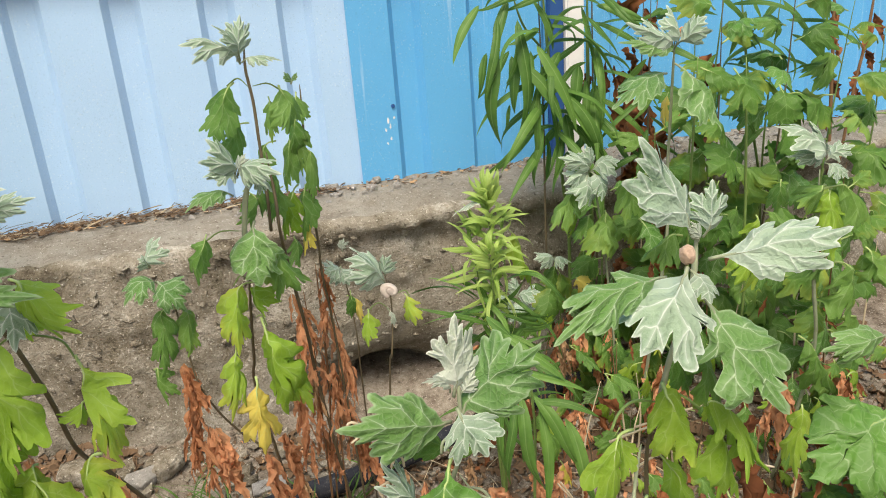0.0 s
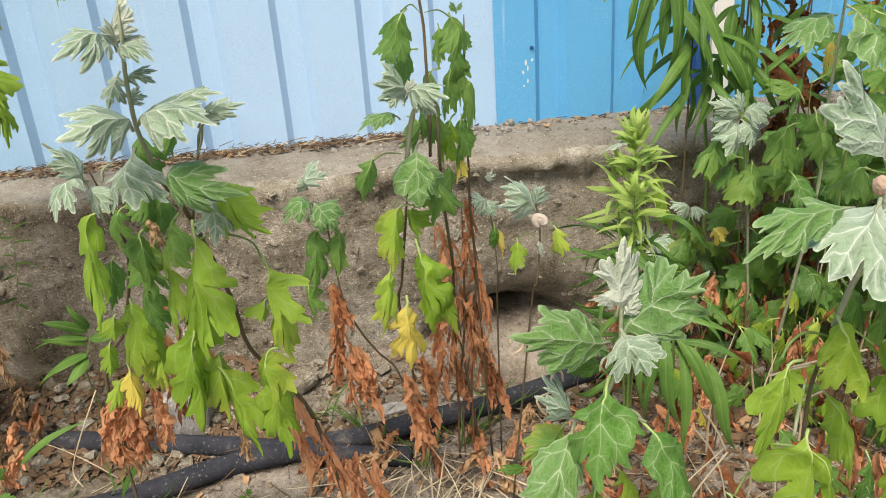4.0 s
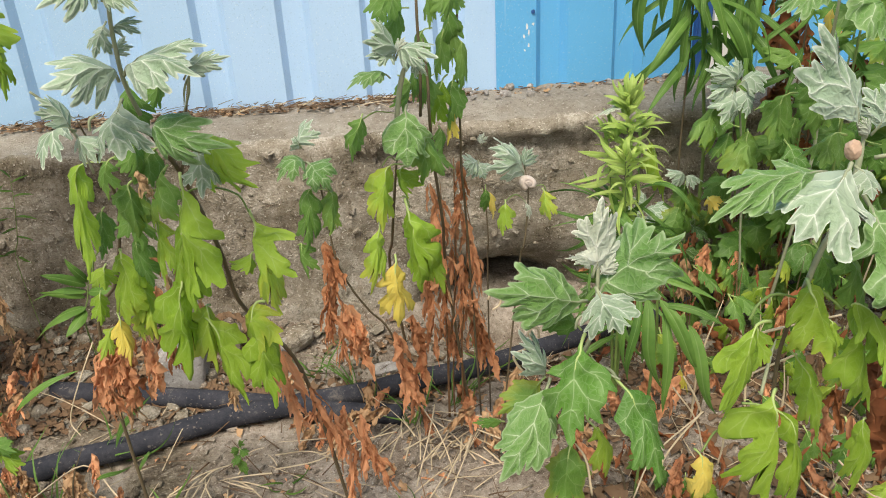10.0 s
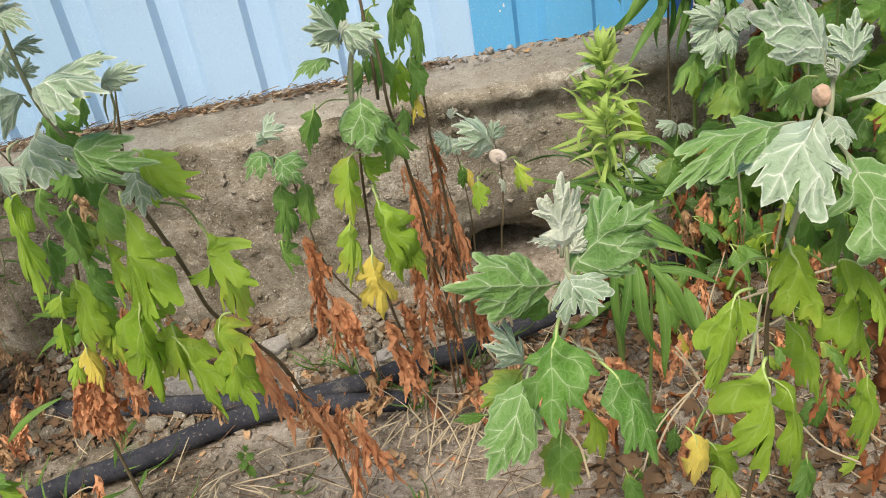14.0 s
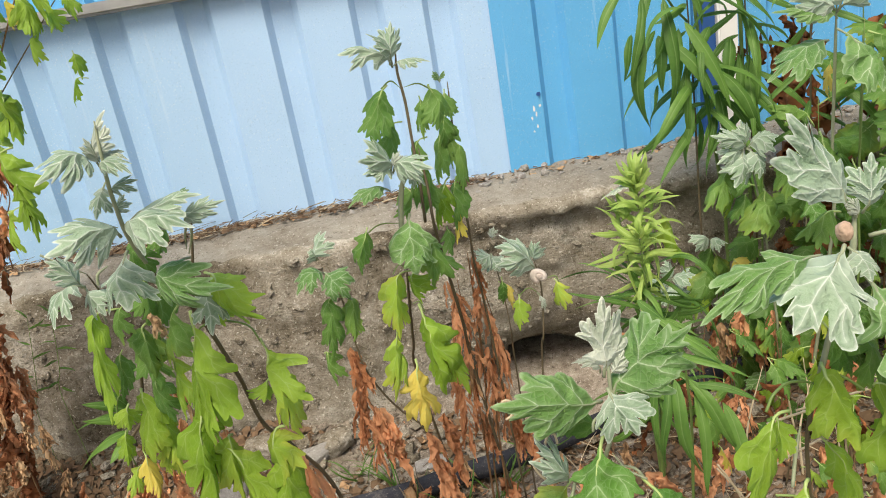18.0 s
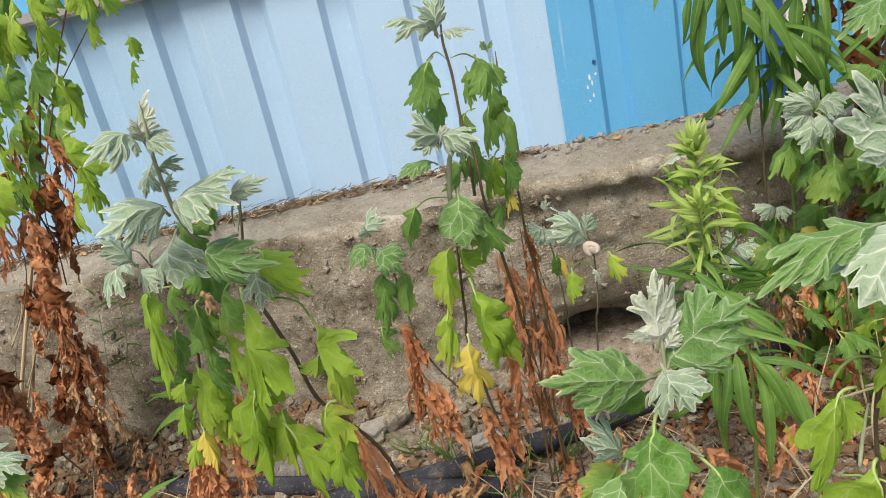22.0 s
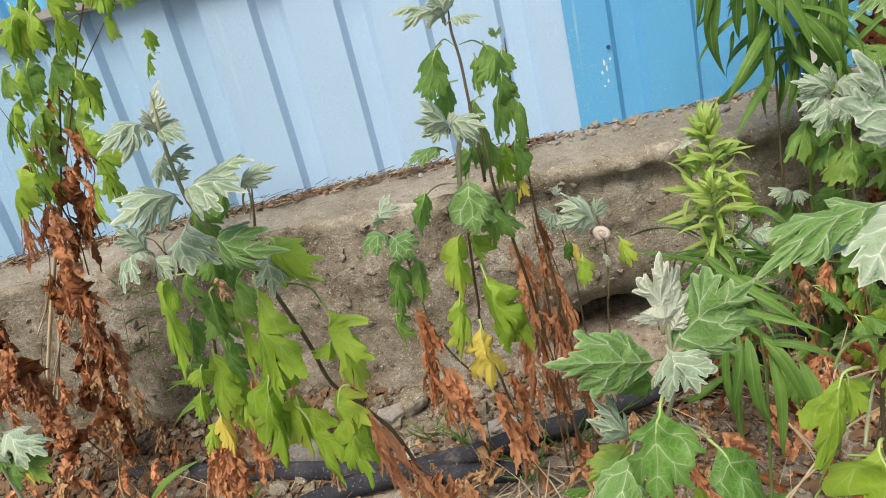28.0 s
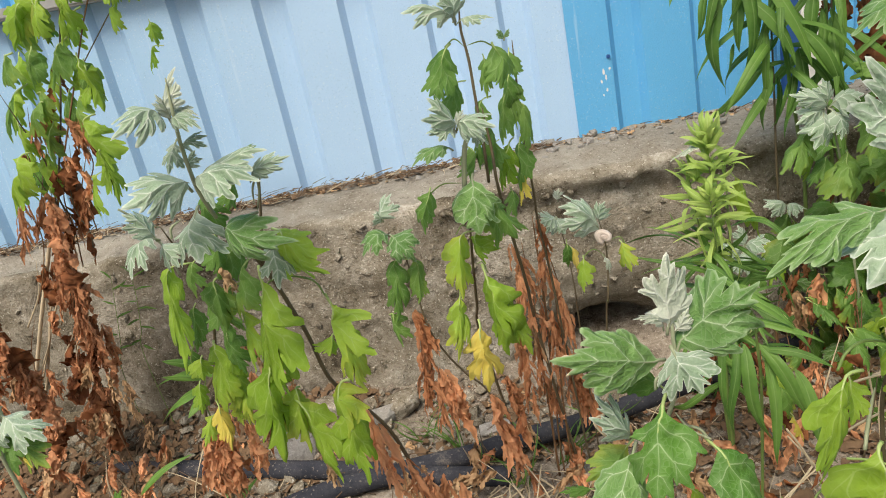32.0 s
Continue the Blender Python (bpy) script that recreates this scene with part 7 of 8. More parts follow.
p = thing("clover_sprout", "low green sprout on the bare soil", "plant", (-0.214, 0.730, 0.000))
stem(p, "green", [(-0.212, 0.720, 0.048), (-0.214, 0.720, 0.027), (-0.214, 0.730, -0.012)], 0.0008, 0.0010)
leaf(p, "green", (-0.213, 0.720, 0.046), (-0.222, 0.710, 0.049), 0.011, curl=.3)
leaf(p, "green", (-0.213, 0.720, 0.046), (-0.202, 0.710, 0.042), 0.011, curl=.3)
leaf(p, "green", (-0.213, 0.720, 0.040), (-0.222, 0.710, 0.028), 0.012, curl=.3)
leaf(p, "green", (-0.213, 0.720, 0.035), (-0.208, 0.710, 0.013), 0.012, curl=.3)
leaf(p, "green", (-0.212, 0.720, 0.048), (-0.204, 0.710, 0.065), 0.009, curl=.3)

p = thing("wall_weed", "feathery green weed growing on the foundation face", "plant", (-0.539, 1.040, 0.000))
stem(p, "green", [(-0.513, 1.020, 0.323), (-0.519, 1.020, 0.273), (-0.529, 1.020, 0.222), (-0.539, 1.020, 0.178), (-0.539, 1.040, -0.012)], 0.0007, 0.0009)
leaf(p, "lance", (-0.513, 1.020, 0.314), (-0.528, 1.020, 0.328), 0.005)
leaf(p, "lance", (-0.515, 1.020, 0.306), (-0.489, 1.020, 0.316), 0.005)
leaf(p, "lance", (-0.516, 1.020, 0.294), (-0.539, 1.020, 0.300), 0.006)
leaf(p, "lance", (-0.518, 1.020, 0.286), (-0.489, 1.020, 0.287), 0.006)
leaf(p, "lance", (-0.520, 1.020, 0.269), (-0.544, 1.020, 0.267), 0.006)
leaf(p, "lance", (-0.523, 1.020, 0.256), (-0.494, 1.020, 0.250), 0.006)
leaf(p, "lance", (-0.526, 1.020, 0.239), (-0.549, 1.020, 0.233), 0.006)
leaf(p, "lance", (-0.529, 1.020, 0.227), (-0.507, 1.020, 0.216), 0.006)
leaf(p, "lance", (-0.534, 1.020, 0.205), (-0.555, 1.020, 0.198), 0.007)
leaf(p, "lance", (-0.535, 1.020, 0.196), (-0.518, 1.020, 0.185), 0.007)

p = thing("wall_weed", "sparse green sprig on the concrete face", "plant", (-0.587, 1.040, 0.000))
stem(p, "green", [(-0.549, 1.030, 0.317), (-0.560, 1.030, 0.262), (-0.574, 1.030, 0.197), (-0.587, 1.030, 0.149), (-0.587, 1.040, -0.012)], 0.0006, 0.0008)
leaf(p, "lance", (-0.551, 1.030, 0.308), (-0.564, 1.030, 0.324), 0.005)
leaf(p, "lance", (-0.555, 1.030, 0.290), (-0.528, 1.030, 0.303), 0.006)
leaf(p, "lance", (-0.560, 1.030, 0.267), (-0.577, 1.030, 0.276), 0.006)
leaf(p, "lance", (-0.565, 1.030, 0.244), (-0.535, 1.030, 0.252), 0.006)
leaf(p, "lance", (-0.572, 1.030, 0.216), (-0.593, 1.030, 0.221), 0.006)
leaf(p, "lance", (-0.578, 1.030, 0.193), (-0.549, 1.030, 0.196), 0.006)

# snail on the thin stem
def spiral_shell(at, r, turn, label):
    """A coiled shell: a swelling tube wound round its axis."""
    line, rad = [], []
    for k in range(64):
        a = k / 63 * 2 * math.pi * 2.75
        g = math.exp(0.155 * (a - 2 * math.pi * 2.75))
        line.append(Vector((math.cos(a) * r * 0.62 * g, math.sin(a) * r * 0.62 * g, r * 0.75 * (1 - g))))
        rad.append(r * 0.46 * g)
    verts, faces, n = [], [], 12
    for k, c in enumerate(line):
        d = (line[min(k + 1, 63)] - line[max(k - 1, 0)]).normalized()
        s = Vector((c.x, c.y, 0)).normalized()
        u = d.cross(s).normalized()
        for j in range(n):
            b = 2 * math.pi * j / n
            verts.append(c + s * (rad[k] * math.cos(b)) + u * (rad[k] * math.sin(b)))
    faces = [(k * n + j, k * n + (j + 1) % n, (k + 1) * n + (j + 1) % n, (k + 1) * n + j) for k in range(63) for j in range(n)]
    faces += [tuple(range(n - 1, -1, -1)), tuple(range(63 * n, 64 * n))]
    ob = tagged(new("snail_shell", mesh_from("snail_shell", verts, faces, M_SHELL)), label, "snail shell")
    ob.matrix_world = Matrix.Translation(at) @ turn
    return ob


spiral_shell((0.112, 0.598, 0.396), 0.0100, pose(0, 0, 0, 75, 30, -25) @ Matrix.Diagonal((1.15, 0.85, 1.25, 1)), "cream coiled snail shell clinging to a thin stem")


# bright young perennial: three close shoots with narrow recurved leaves
def narrow_perennial(foot, crowns, label, length):
    p = thing("narrow_leaf_perennial", label, "plant", foot)
    foot = Vector(foot)
    rnd = random.Random(5)
    for n, (crown, count) in enumerate(crowns):
        crown = Vector(crown)
        stem(p, "green", [crown, crown.lerp(foot, 0.35) + Vector((0.004, 0, 0)), crown.lerp(foot, 0.7), foot - Vector((0, 0, 0.012))], 0.0016, 0.0034)
        for k in range(count):
            t = k / (count - 1)
            at = crown.lerp(foot, (0.72 if n == 0 else 0.4) * t ** 1.9)
            a = k * 2.4 + rnd.uniform(-1.2, 1.2)
            young = t < 0.68
            if young:
                rise = 1.3 - 2.6 * t + rnd.uniform(-0.9, 0.8)
                size = length * rnd.uniform(0.5, 1.2) * (0.7 + 0.8 * t)
            else:
                rise = rnd.uniform(-0.7, 0.5)
                size = length * rnd.uniform(1.4, 2.4)
            d = Vector((math.cos(a), math.sin(a) * 0.8, rise)).normalized()
            leaf(p, "bright" if young else "lance", at, at + d * size, 0.0092 * rnd.uniform(0.6, 1.2) * (1 if young else 1.5), bow=rnd.uniform(0.05, 0.4), roll=rnd.uniform(-50, 50))
    return p


narrow_perennial((0.270, 0.770, 0.0), (((0.251, 0.730, 0.430), 120), ((0.233, 0.740, 0.390), 34), ((0.275, 0.750, 0.396), 34), ((0.243, 0.710, 0.375), 26)), "bright lime-green young perennial with narrow recurved leaves", 0.040)
p = thing("white_tip", "white felted leaf tip folded over the bright perennial", "leaf", (0.239, 0.750, 0.422))
leaf(p, "white", (0.258, 0.750, 0.425), (0.211, 0.730, 0.412), 0.020, bow=0.05, curl=0.3, roll=50)
p = thing("lime_leaf", "limp olive-green leaf hanging beside the bright perennial", "leaf", (0.287, 0.760, 0.362))
leaf(p, "lime", (0.286, 0.760, 0.385), (0.313, 0.760, 0.297), 0.024, curl=1.2)

# bud on the large plant
bm = bmesh.new()
bmesh.ops.create_icosphere(bm, subdivisions=4, radius=0.0042)
for q in bm.verts:
    q.co.z *= 1.3
    q.co *= 1 + 0.16 * noise.noise(q.co * 260) + 0.12 * noise.noise(q.co * 700)
me = bpy.data.meshes.new("curled_bud")
bm.to_mesh(me)
bm.free()
me.materials.append(M_FLESH)
me.shade_smooth()
bud = tagged(new("curled_bud", me), "tan curled bud wrapped in white felt", "bud")
bud.location = (0.221, 0.330, 0.498)


# ---- loose litter ----
def lump_field(name, label, count, seed, area, size, material, where, category):
    """Many small clods joined in one mesh."""
    rnd = random.Random(seed)
    shapes = [rough_block((1, 1, 0.75), seed + k, 0.5, 1) for k in range(6)]
    verts, faces = [], []
    for _ in range(count):
        x, y = rnd.uniform(area[0], area[1]), rnd.uniform(area[2], area[3])
        s = size[0] + (size[1] - size[0]) * rnd.random() ** 3
        m = Matrix.Translation((x, y, where(x, y) + s * 0.18)) @ Euler((rnd.uniform(-0.5, 0.5), rnd.uniform(-0.5, 0.5), rnd.uniform(0, 6.3))).to_matrix().to_4x4() @ Matrix.Diagonal((s, s * rnd.uniform(0.6, 1.1), s * rnd.uniform(0.6, 1.0), 1))
        sh = shapes[rnd.randrange(6)]
        o = len(verts)
        verts += [m @ q.co for q in sh.vertices]
        faces += [tuple(o + i for i in poly.vertices) for poly in sh.polygons]
    return tagged(new(name, mesh_from(name, verts, faces, material, smooth=False)), label, category, kind="stuff")


def strand_field(name, label, count, seed, area, length, r, material, where, category, lift=0.02, flat=0.25, heading=None):
    """Many thin bent strands joined in one mesh."""
    rnd = random.Random(seed)
    verts, faces = [], []
    for _ in range(count):
        x, y = rnd.uniform(area[0], area[1]), rnd.uniform(area[2], area[3])
        n = length[0] + (length[1] - length[0]) * rnd.random() ** 2
        a = rnd.uniform(0, 6.3) if heading is None else heading + rnd.gauss(0, 1.1)
        z = where(x, y) + 0.002
        d = Vector((math.cos(a), math.sin(a), rnd.uniform(0, flat)))
        bend = Vector((rnd.uniform(-0.3, 0.3), rnd.uniform(-0.3, 0.3), rnd.uniform(0.0, 0.3))) * n
        p0 = Vector((x, y, z + rnd.random() * lift * 0.3))
        p2 = p0 + d * n
        p2.z = max(p2.z, where(min(max(p2.x, -2), 2), p2.y) + 0.002) if p2.y < 1.2 else p2.z
        p1 = (p0 + p2) / 2 + bend * 0.35
        line = [p0 * (1 - t) ** 2 + p1 * 2 * t * (1 - t) + p2 * t * t for t in (0, 0.2, 0.4, 0.6, 0.8, 1)]
        v, f = tube(line, r * rnd.uniform(0.6, 1.3), r * 0.5, 4)
        o = len(verts)
        verts += v
        faces += [tuple(o + i for i in q) for q in f]
    return tagged(new(name, mesh_from(name, verts, faces, material)), label, category, kind="stuff")


def flake_field(name, label, count, seed, area, size, material, where):
    """Small crumpled flakes of dead leaf joined in one mesh."""
    rnd = random.Random(seed)
    verts, faces, uvs = [], [], []
    for _ in range(count):
        x, y = rnd.uniform(area[0], area[1]), rnd.uniform(area[2], area[3])
        s = size[0] + (size[1] - size[0]) * rnd.random() ** 2
        a = rnd.uniform(0, 6.3)
        o = len(verts)
        for i in range(4):
            for j in range(3):
                q = Vector(((i / 3 - 0.5) * s, (j / 2 - 0.5) * s * 0.5 * (1.1 - abs(i - 1.5) * 0.5), 0))
                q += Vector((rnd.uniform(-0.15, 0.15), rnd.uniform(-0.15, 0.15), rnd.uniform(0, 0.35))) * s
                w = Vector((x + q.x * math.cos(a) - q.y * math.sin(a), y + q.x * math.sin(a) + q.y * math.cos(a), 0))
                w.z = where(w.x, w.y) + 0.002 + q.z
                verts.append(w)
                uvs.append((i / 3, j - 1.0))
        faces += [(o + i * 3 + j, o + i * 3 + j + 1, o + i * 3 + j + 4, o + i * 3 + j + 3) for i in range(3) for j in range(2)]
    return tagged(new(name, mesh_from(name, verts, faces, material, uvs)), label, "litter", kind="stuff")


flake_field("leaf_flakes", "small rust-brown flakes of dead leaf on the soil", 260, 91, (-0.9, 0.9, 0.45, 1.04), (0.005, 0.016), KINDS["dry"], ground_z)
flake_field("leaf_flakes", "tan dead leaf scraps on the soil", 700, 92, (-0.9, 0.9, 0.45, 1.04), (0.005, 0.02), KINDS["tan"], ground_z)
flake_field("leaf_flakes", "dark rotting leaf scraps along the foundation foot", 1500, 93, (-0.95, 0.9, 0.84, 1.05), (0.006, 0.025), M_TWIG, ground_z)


# Dense dark litter also stands in for the plants' shade on the soil.
flake_field("leaf_mould", "dark brown litter under the dense chrysanthemums, laid to deepen their shade", 3600, 96, (0.16, 1.05, 0.36, 1.05), (0.008, 0.03), M_TWIG, ground_z)
flake_field("leaf_mould", "crumpled rust-brown fallen leaves under the dense chrysanthemums", 220, 97, (0.2, 1.0, 0.4, 1.04), (0.008, 0.028), KINDS["drylance"], ground_z)


flake_field("leaf_mould", "dark brown litter flakes along the left foundation foot", 2200, 98, (-0.95, -0.2, 0.86, 1.07), (0.006, 0.024), M_TWIG, ground_z)


def cap_z(x, y):
    return CAP_Z + 0.004


lump_field("soil_clods", "small loose clods of dry brown soil", 5200, 3, (-1.0, 1.0, 0.35, 1.06), (0.002, 0.019), M_SOIL, ground_z, "soil")
lump_field("soil_clods", "crumbled grey mortar bits along the foundation foot", 900, 4, (-0.9, 0.9, 0.86, 1.06), (0.004, 0.03), M_CONCRETE, ground_z, "rubble")
lump_field("gravel", "small grey stone crumbs on the cement ledge", 260, 6, (-0.1, 1.2, 1.12, 1.22), (0.002, 0.011), M_STONE, cap_z, "gravel")
strand_field("dry_straw", "pale dry straw scattered over the soil", 260, 8, (-0.6, 0.75, 0.42, 0.9), (0.02, 0.12), 0.0008, M_STRAW, ground_z, "straw", flat=0.5)
strand_field("dry_stems", "thin brown dead stems tangled on the soil", 520, 9, (-0.9, 0.9, 0.5, 1.03), (0.02, 0.09), 0.0008, M_TWIG, ground_z, "litter", flat=0.7)
strand_field("needle_litter", "brown straw and twig litter along the fence foot", 750, 10, (-1.2, 0.14, 1.165, 1.222), (0.008, 0.04), 0.0007, M_TWIG, cap_z, "litter", 0.03, 0.12, 0.1)
strand_field("needle_litter", "tan straw bits along the fence foot", 120, 11, (-1.2, 0.1, 1.17, 1.222), (0.01, 0.06), 0.001, M_STRAW, cap_z, "litter", 0.012, 0.12, 0.1)
strand_field("needle_litter", "dark twig bits among stones on the ledge", 160, 12, (0.1, 1.2, 1.18, 1.222), (0.006, 0.03), 0.0011, M_TWIG, cap_z, "litter", 0.008, 0.1, 0.1)

flake_field("ledge_litter", "brown leaf crumbs and bark bits along the fence foot", 800, 94, (-1.2, 0.16, 1.168, 1.220), (0.004, 0.017), M_TWIG, cap_z)
flake_field("ledge_litter", "tan leaf crumbs along the fence foot", 240, 95, (-1.2, 0.5, 1.165, 1.220), (0.004, 0.015), KINDS["tan"], cap_z)

# crumbs standing out of the foundation's face
def wall_crumbs(count, seed):
    rnd = random.Random(seed)
    shapes = [rough_block((1, 0.8, 0.8), seed + k, 0.5, 1) for k in range(6)]
    verts, faces = [], []
    for _ in range(count):
        x, z = rnd.uniform(-1.0, 1.1), rnd.uniform(0.0, 0.31)
        s = 0.0022 + 0.015 * rnd.random() ** 5
        m = Matrix.Translation((x, wall_front(x, z) + s * 0.1, z)) @ Euler((rnd.uniform(0, 6), rnd.uniform(0, 6), 0)).to_matrix().to_4x4() @ Matrix.Diagonal((s, s, s * 0.8, 1))
        sh = shapes[rnd.randrange(6)]
        o = len(verts)
        verts += [m @ q.co for q in sh.vertices]
        faces += [tuple(o + i for i in poly.vertices) for poly in sh.polygons]
    return tagged(new("wall_crumbs", mesh_from("wall_crumbs", verts, faces, M_CONCRETE, smooth=False)), "coarse aggregate standing out of the worn concrete face", "rubble", kind="stuff")


wall_crumbs(2600, 17)

# stones on the ledge
rnd = random.Random(21)
for k in range(60):
    x = 0.12 + 0.95 * rnd.random() ** 1.3
    y = 1.219 - 0.085 * rnd.random() ** 1.8
    s = rnd.uniform(0.004, 0.012) * (1.5 if k % 9 == 0 else 1)
    me = broken_stone((s * 1.5, s, s * 0.8), k + 30)
    me.materials.append(M_PALESTONE if k % 4 == 0 else M_STONE)
    ob = tagged(new("pebble", me), "small angular grey stone on the cement ledge", "stone", "ledge stones")
    ob.matrix_world = Matrix.Translation((x, y, CAP_Z + 0.004 + s * 0.28)) @ pose(0, 0, 0, 0, 0, rnd.uniform(0, 360))

# stones on the ground
for at, size, turn, m, label in (
    ((-0.318, 0.930, 0.063), (0.078, 0.050, 0.092), 12, M_PALESTONE, "whitish broken block half buried in soil"),
    ((-0.270, 1.000, 0.083), (0.07, 0.05, 0.05), -10, M_CONCRETE, "broken lump of mortar by the foundation"),
    ((-0.163, 1.000, 0.075), (0.06, 0.05, 0.045), 35, M_CONCRETE, "greyish mortar lump by the foundation"),
    ((-0.024, 0.930, 0.049), (0.06, 0.03, 0.012), 5, M_PALESTONE, "flat pale stone chip on the soil"),
    ((-0.191, 0.980, 0.052), (0.05, 0.04, 0.03), 50, M_STONE, "grey stone lying on the soil"),
):
    me = broken_stone(size, int(size[2] * 1000))
    me.materials.append(m)
    ob = tagged(new("stone", me), label, "stone", "ground stones")
    at = Vector(at)
    ob.matrix_world = Matrix.Translation((at.x, at.y, ground_z(at.x, at.y) + size[2] * 0.32)) @ pose(0, 0, 0, 8, -6, turn)


# grass
def grass_tuft(at, count, height, seed, label):
    rnd = random.Random(seed)
    p = thing("grass_tuft", label, "grass", at, "grass tufts")
    for _ in range(count):
        a = rnd.uniform(0, 6.3)
        h = height * rnd.uniform(0.6, 1.2)
        b = Vector(at) + Vector((rnd.uniform(-0.012, 0.012), rnd.uniform(-0.012, 0.012), -0.003))
        tip = b + Vector((math.cos(a) * h * 0.7, math.sin(a) * h * 0.7, h * rnd.uniform(0.35, 1.0)))
        leaf(p, "lance", b, tip, 0.0045, bow=0.2, name="blade")


for k, (x, y, n, h) in enumerate(((-0.13, 0.93, 9, 0.08), (-0.07, 0.88, 9, 0.09), (0.06, 0.83, 10, 0.10), (0.0, 0.78, 6, 0.07), (-0.38, 0.80, 7, 0.09), (-0.44, 0.72, 8, 0.09), (-0.16, 0.70, 7, 0.05),
                                 (-0.40, 0.60, 14, 0.08), (-0.34, 0.57, 12, 0.07), (-0.46, 0.64, 12, 0.09), (-0.02, 0.62, 6, 0.04), (-0.2, 0.6, 8, 0.05), (-0.50, 0.78, 8, 0.07), (0.12, 0.90, 8, 0.10), (0.30, 0.95, 7, 0.08), (-0.3, 0.68, 6, 0.05))):
    grass_tuft((x, y, ground_z(x, y)), n, h, 50 + k, "tuft of thin green grass blades on the soil")


# upright leafy shoots of the dense corner
def leafy_shoot(foot, top, count, size, mixture, seed, label):
    rnd = random.Random(seed)
    foot, top = Vector(foot), Vector(top)
    p = thing("leafy_shoot", label, "plant", foot, "leafy shoots")
    stem(p, rnd.choice(("green", "dark")), [top, top.lerp(foot, 0.35) + Vector((rnd.uniform(-0.012, 0.012), 0, 0)), top.lerp(foot, 0.7) + Vector((rnd.uniform(-0.012, 0.012), 0, 0)), foot - Vector((0, 0, 0.012))], 0.0016, 0.0030)
    for k in range(count):
        t = (k + 0.5) / count
        at = top.lerp(foot, (0.42 if mixture is WILLOW else 0.82) * t)
        a = k * 2.4 + rnd.uniform(-0.4, 0.4)
        kind = rnd.choice(mixture)
        n = size * rnd.uniform(0.7, 1.15) * (0.6 + 0.5 * min(1.0, 3 * t)) * (1.5 if kind == "lance" else 1.0)
        d = Vector((math.cos(a), math.sin(a) * 0.7 - 0.2, 0.5 - 1.3 * min(1.0, 1.5 * t) + rnd.uniform(-0.4, 0.2))).normalized()
        leaf(p, kind, at + d * 0.008, at + d * n, n * (0.17 if kind == "lance" else rnd.uniform(0.55, 0.75)), bow=rnd.uniform(0.1, 0.25))


WILLOW, WITHERED = ("lance",), ("drylance", "dry")
LEAFY = ("green", "fresh", "deep", "green")
for k, (foot, top, count, size, kinds) in enumerate((
    ((0.46, 1.00, 0.0), (0.415, 0.96, 0.72), 26, 0.075, WILLOW), ((0.52, 1.01, 0.0), (0.50, 0.97, 0.74), 26, 0.075, WILLOW),
    ((0.60, 0.98, 0.0), (0.58, 0.95, 0.64), 16, 0.075, WILLOW), ((0.68, 0.97, 0.0), (0.69, 0.93, 0.68), 18, 0.075, WILLOW), ((0.80, 0.98, 0.0), (0.79, 0.94, 0.66), 16, 0.075, WILLOW),
    ((0.58, 0.93, 0.0), (0.56, 0.90, 0.44), 14, 0.085, LEAFY), ((0.66, 0.93, 0.0), (0.65, 0.89, 0.62), 22, 0.090, LEAFY), ((0.75, 0.92, 0.0), (0.76, 0.88, 0.66), 24, 0.095, LEAFY),
    ((0.86, 0.93, 0.0), (0.87, 0.89, 0.60), 22, 0.09, LEAFY), ((0.72, 0.76, 0.0), (0.72, 0.72, 0.38), 13, 0.08, LEAFY), ((0.52, 0.95, 0.0), (0.50, 0.93, 0.36), 12, 0.075, LEAFY),
    ((0.62, 1.02, 0.0), (0.60, 1.00, 0.66), 12, 0.06, WITHERED), ((0.70, 1.03, 0.0), (0.70, 1.02, 0.62), 12, 0.06, WITHERED), ((0.95, 0.95, 0.0), (0.96, 0.92, 0.55), 18, 0.09, LEAFY))):
    leafy_shoot(foot, top, count, size, kinds, 300 + k, "tall shoot with long hanging lance leaves before the fence" if kinds is WILLOW else "withered brown shoot with hanging dry leaves before the fence" if kinds is WITHERED else "leafy green chrysanthemum shoot in the dense corner")


p = thing("grass_tuft", "loose tuft of broad green grass blades beside the pipe", "grass", (-0.330, 0.610, 0.0), "grass tufts")
leaf(p, "lance", (-0.389, 0.620, 0.201), (-0.326, 0.630, 0.233), 0.013)
leaf(p, "lance", (-0.313, 0.630, 0.136), (-0.266, 0.630, 0.195), 0.011)
leaf(p, "lance", (-0.327, 0.600, 0.123), (-0.289, 0.600, 0.136), 0.008)
leaf(p, "lance", (-0.274, 0.610, 0.143), (-0.286, 0.600, 0.123), 0.007)


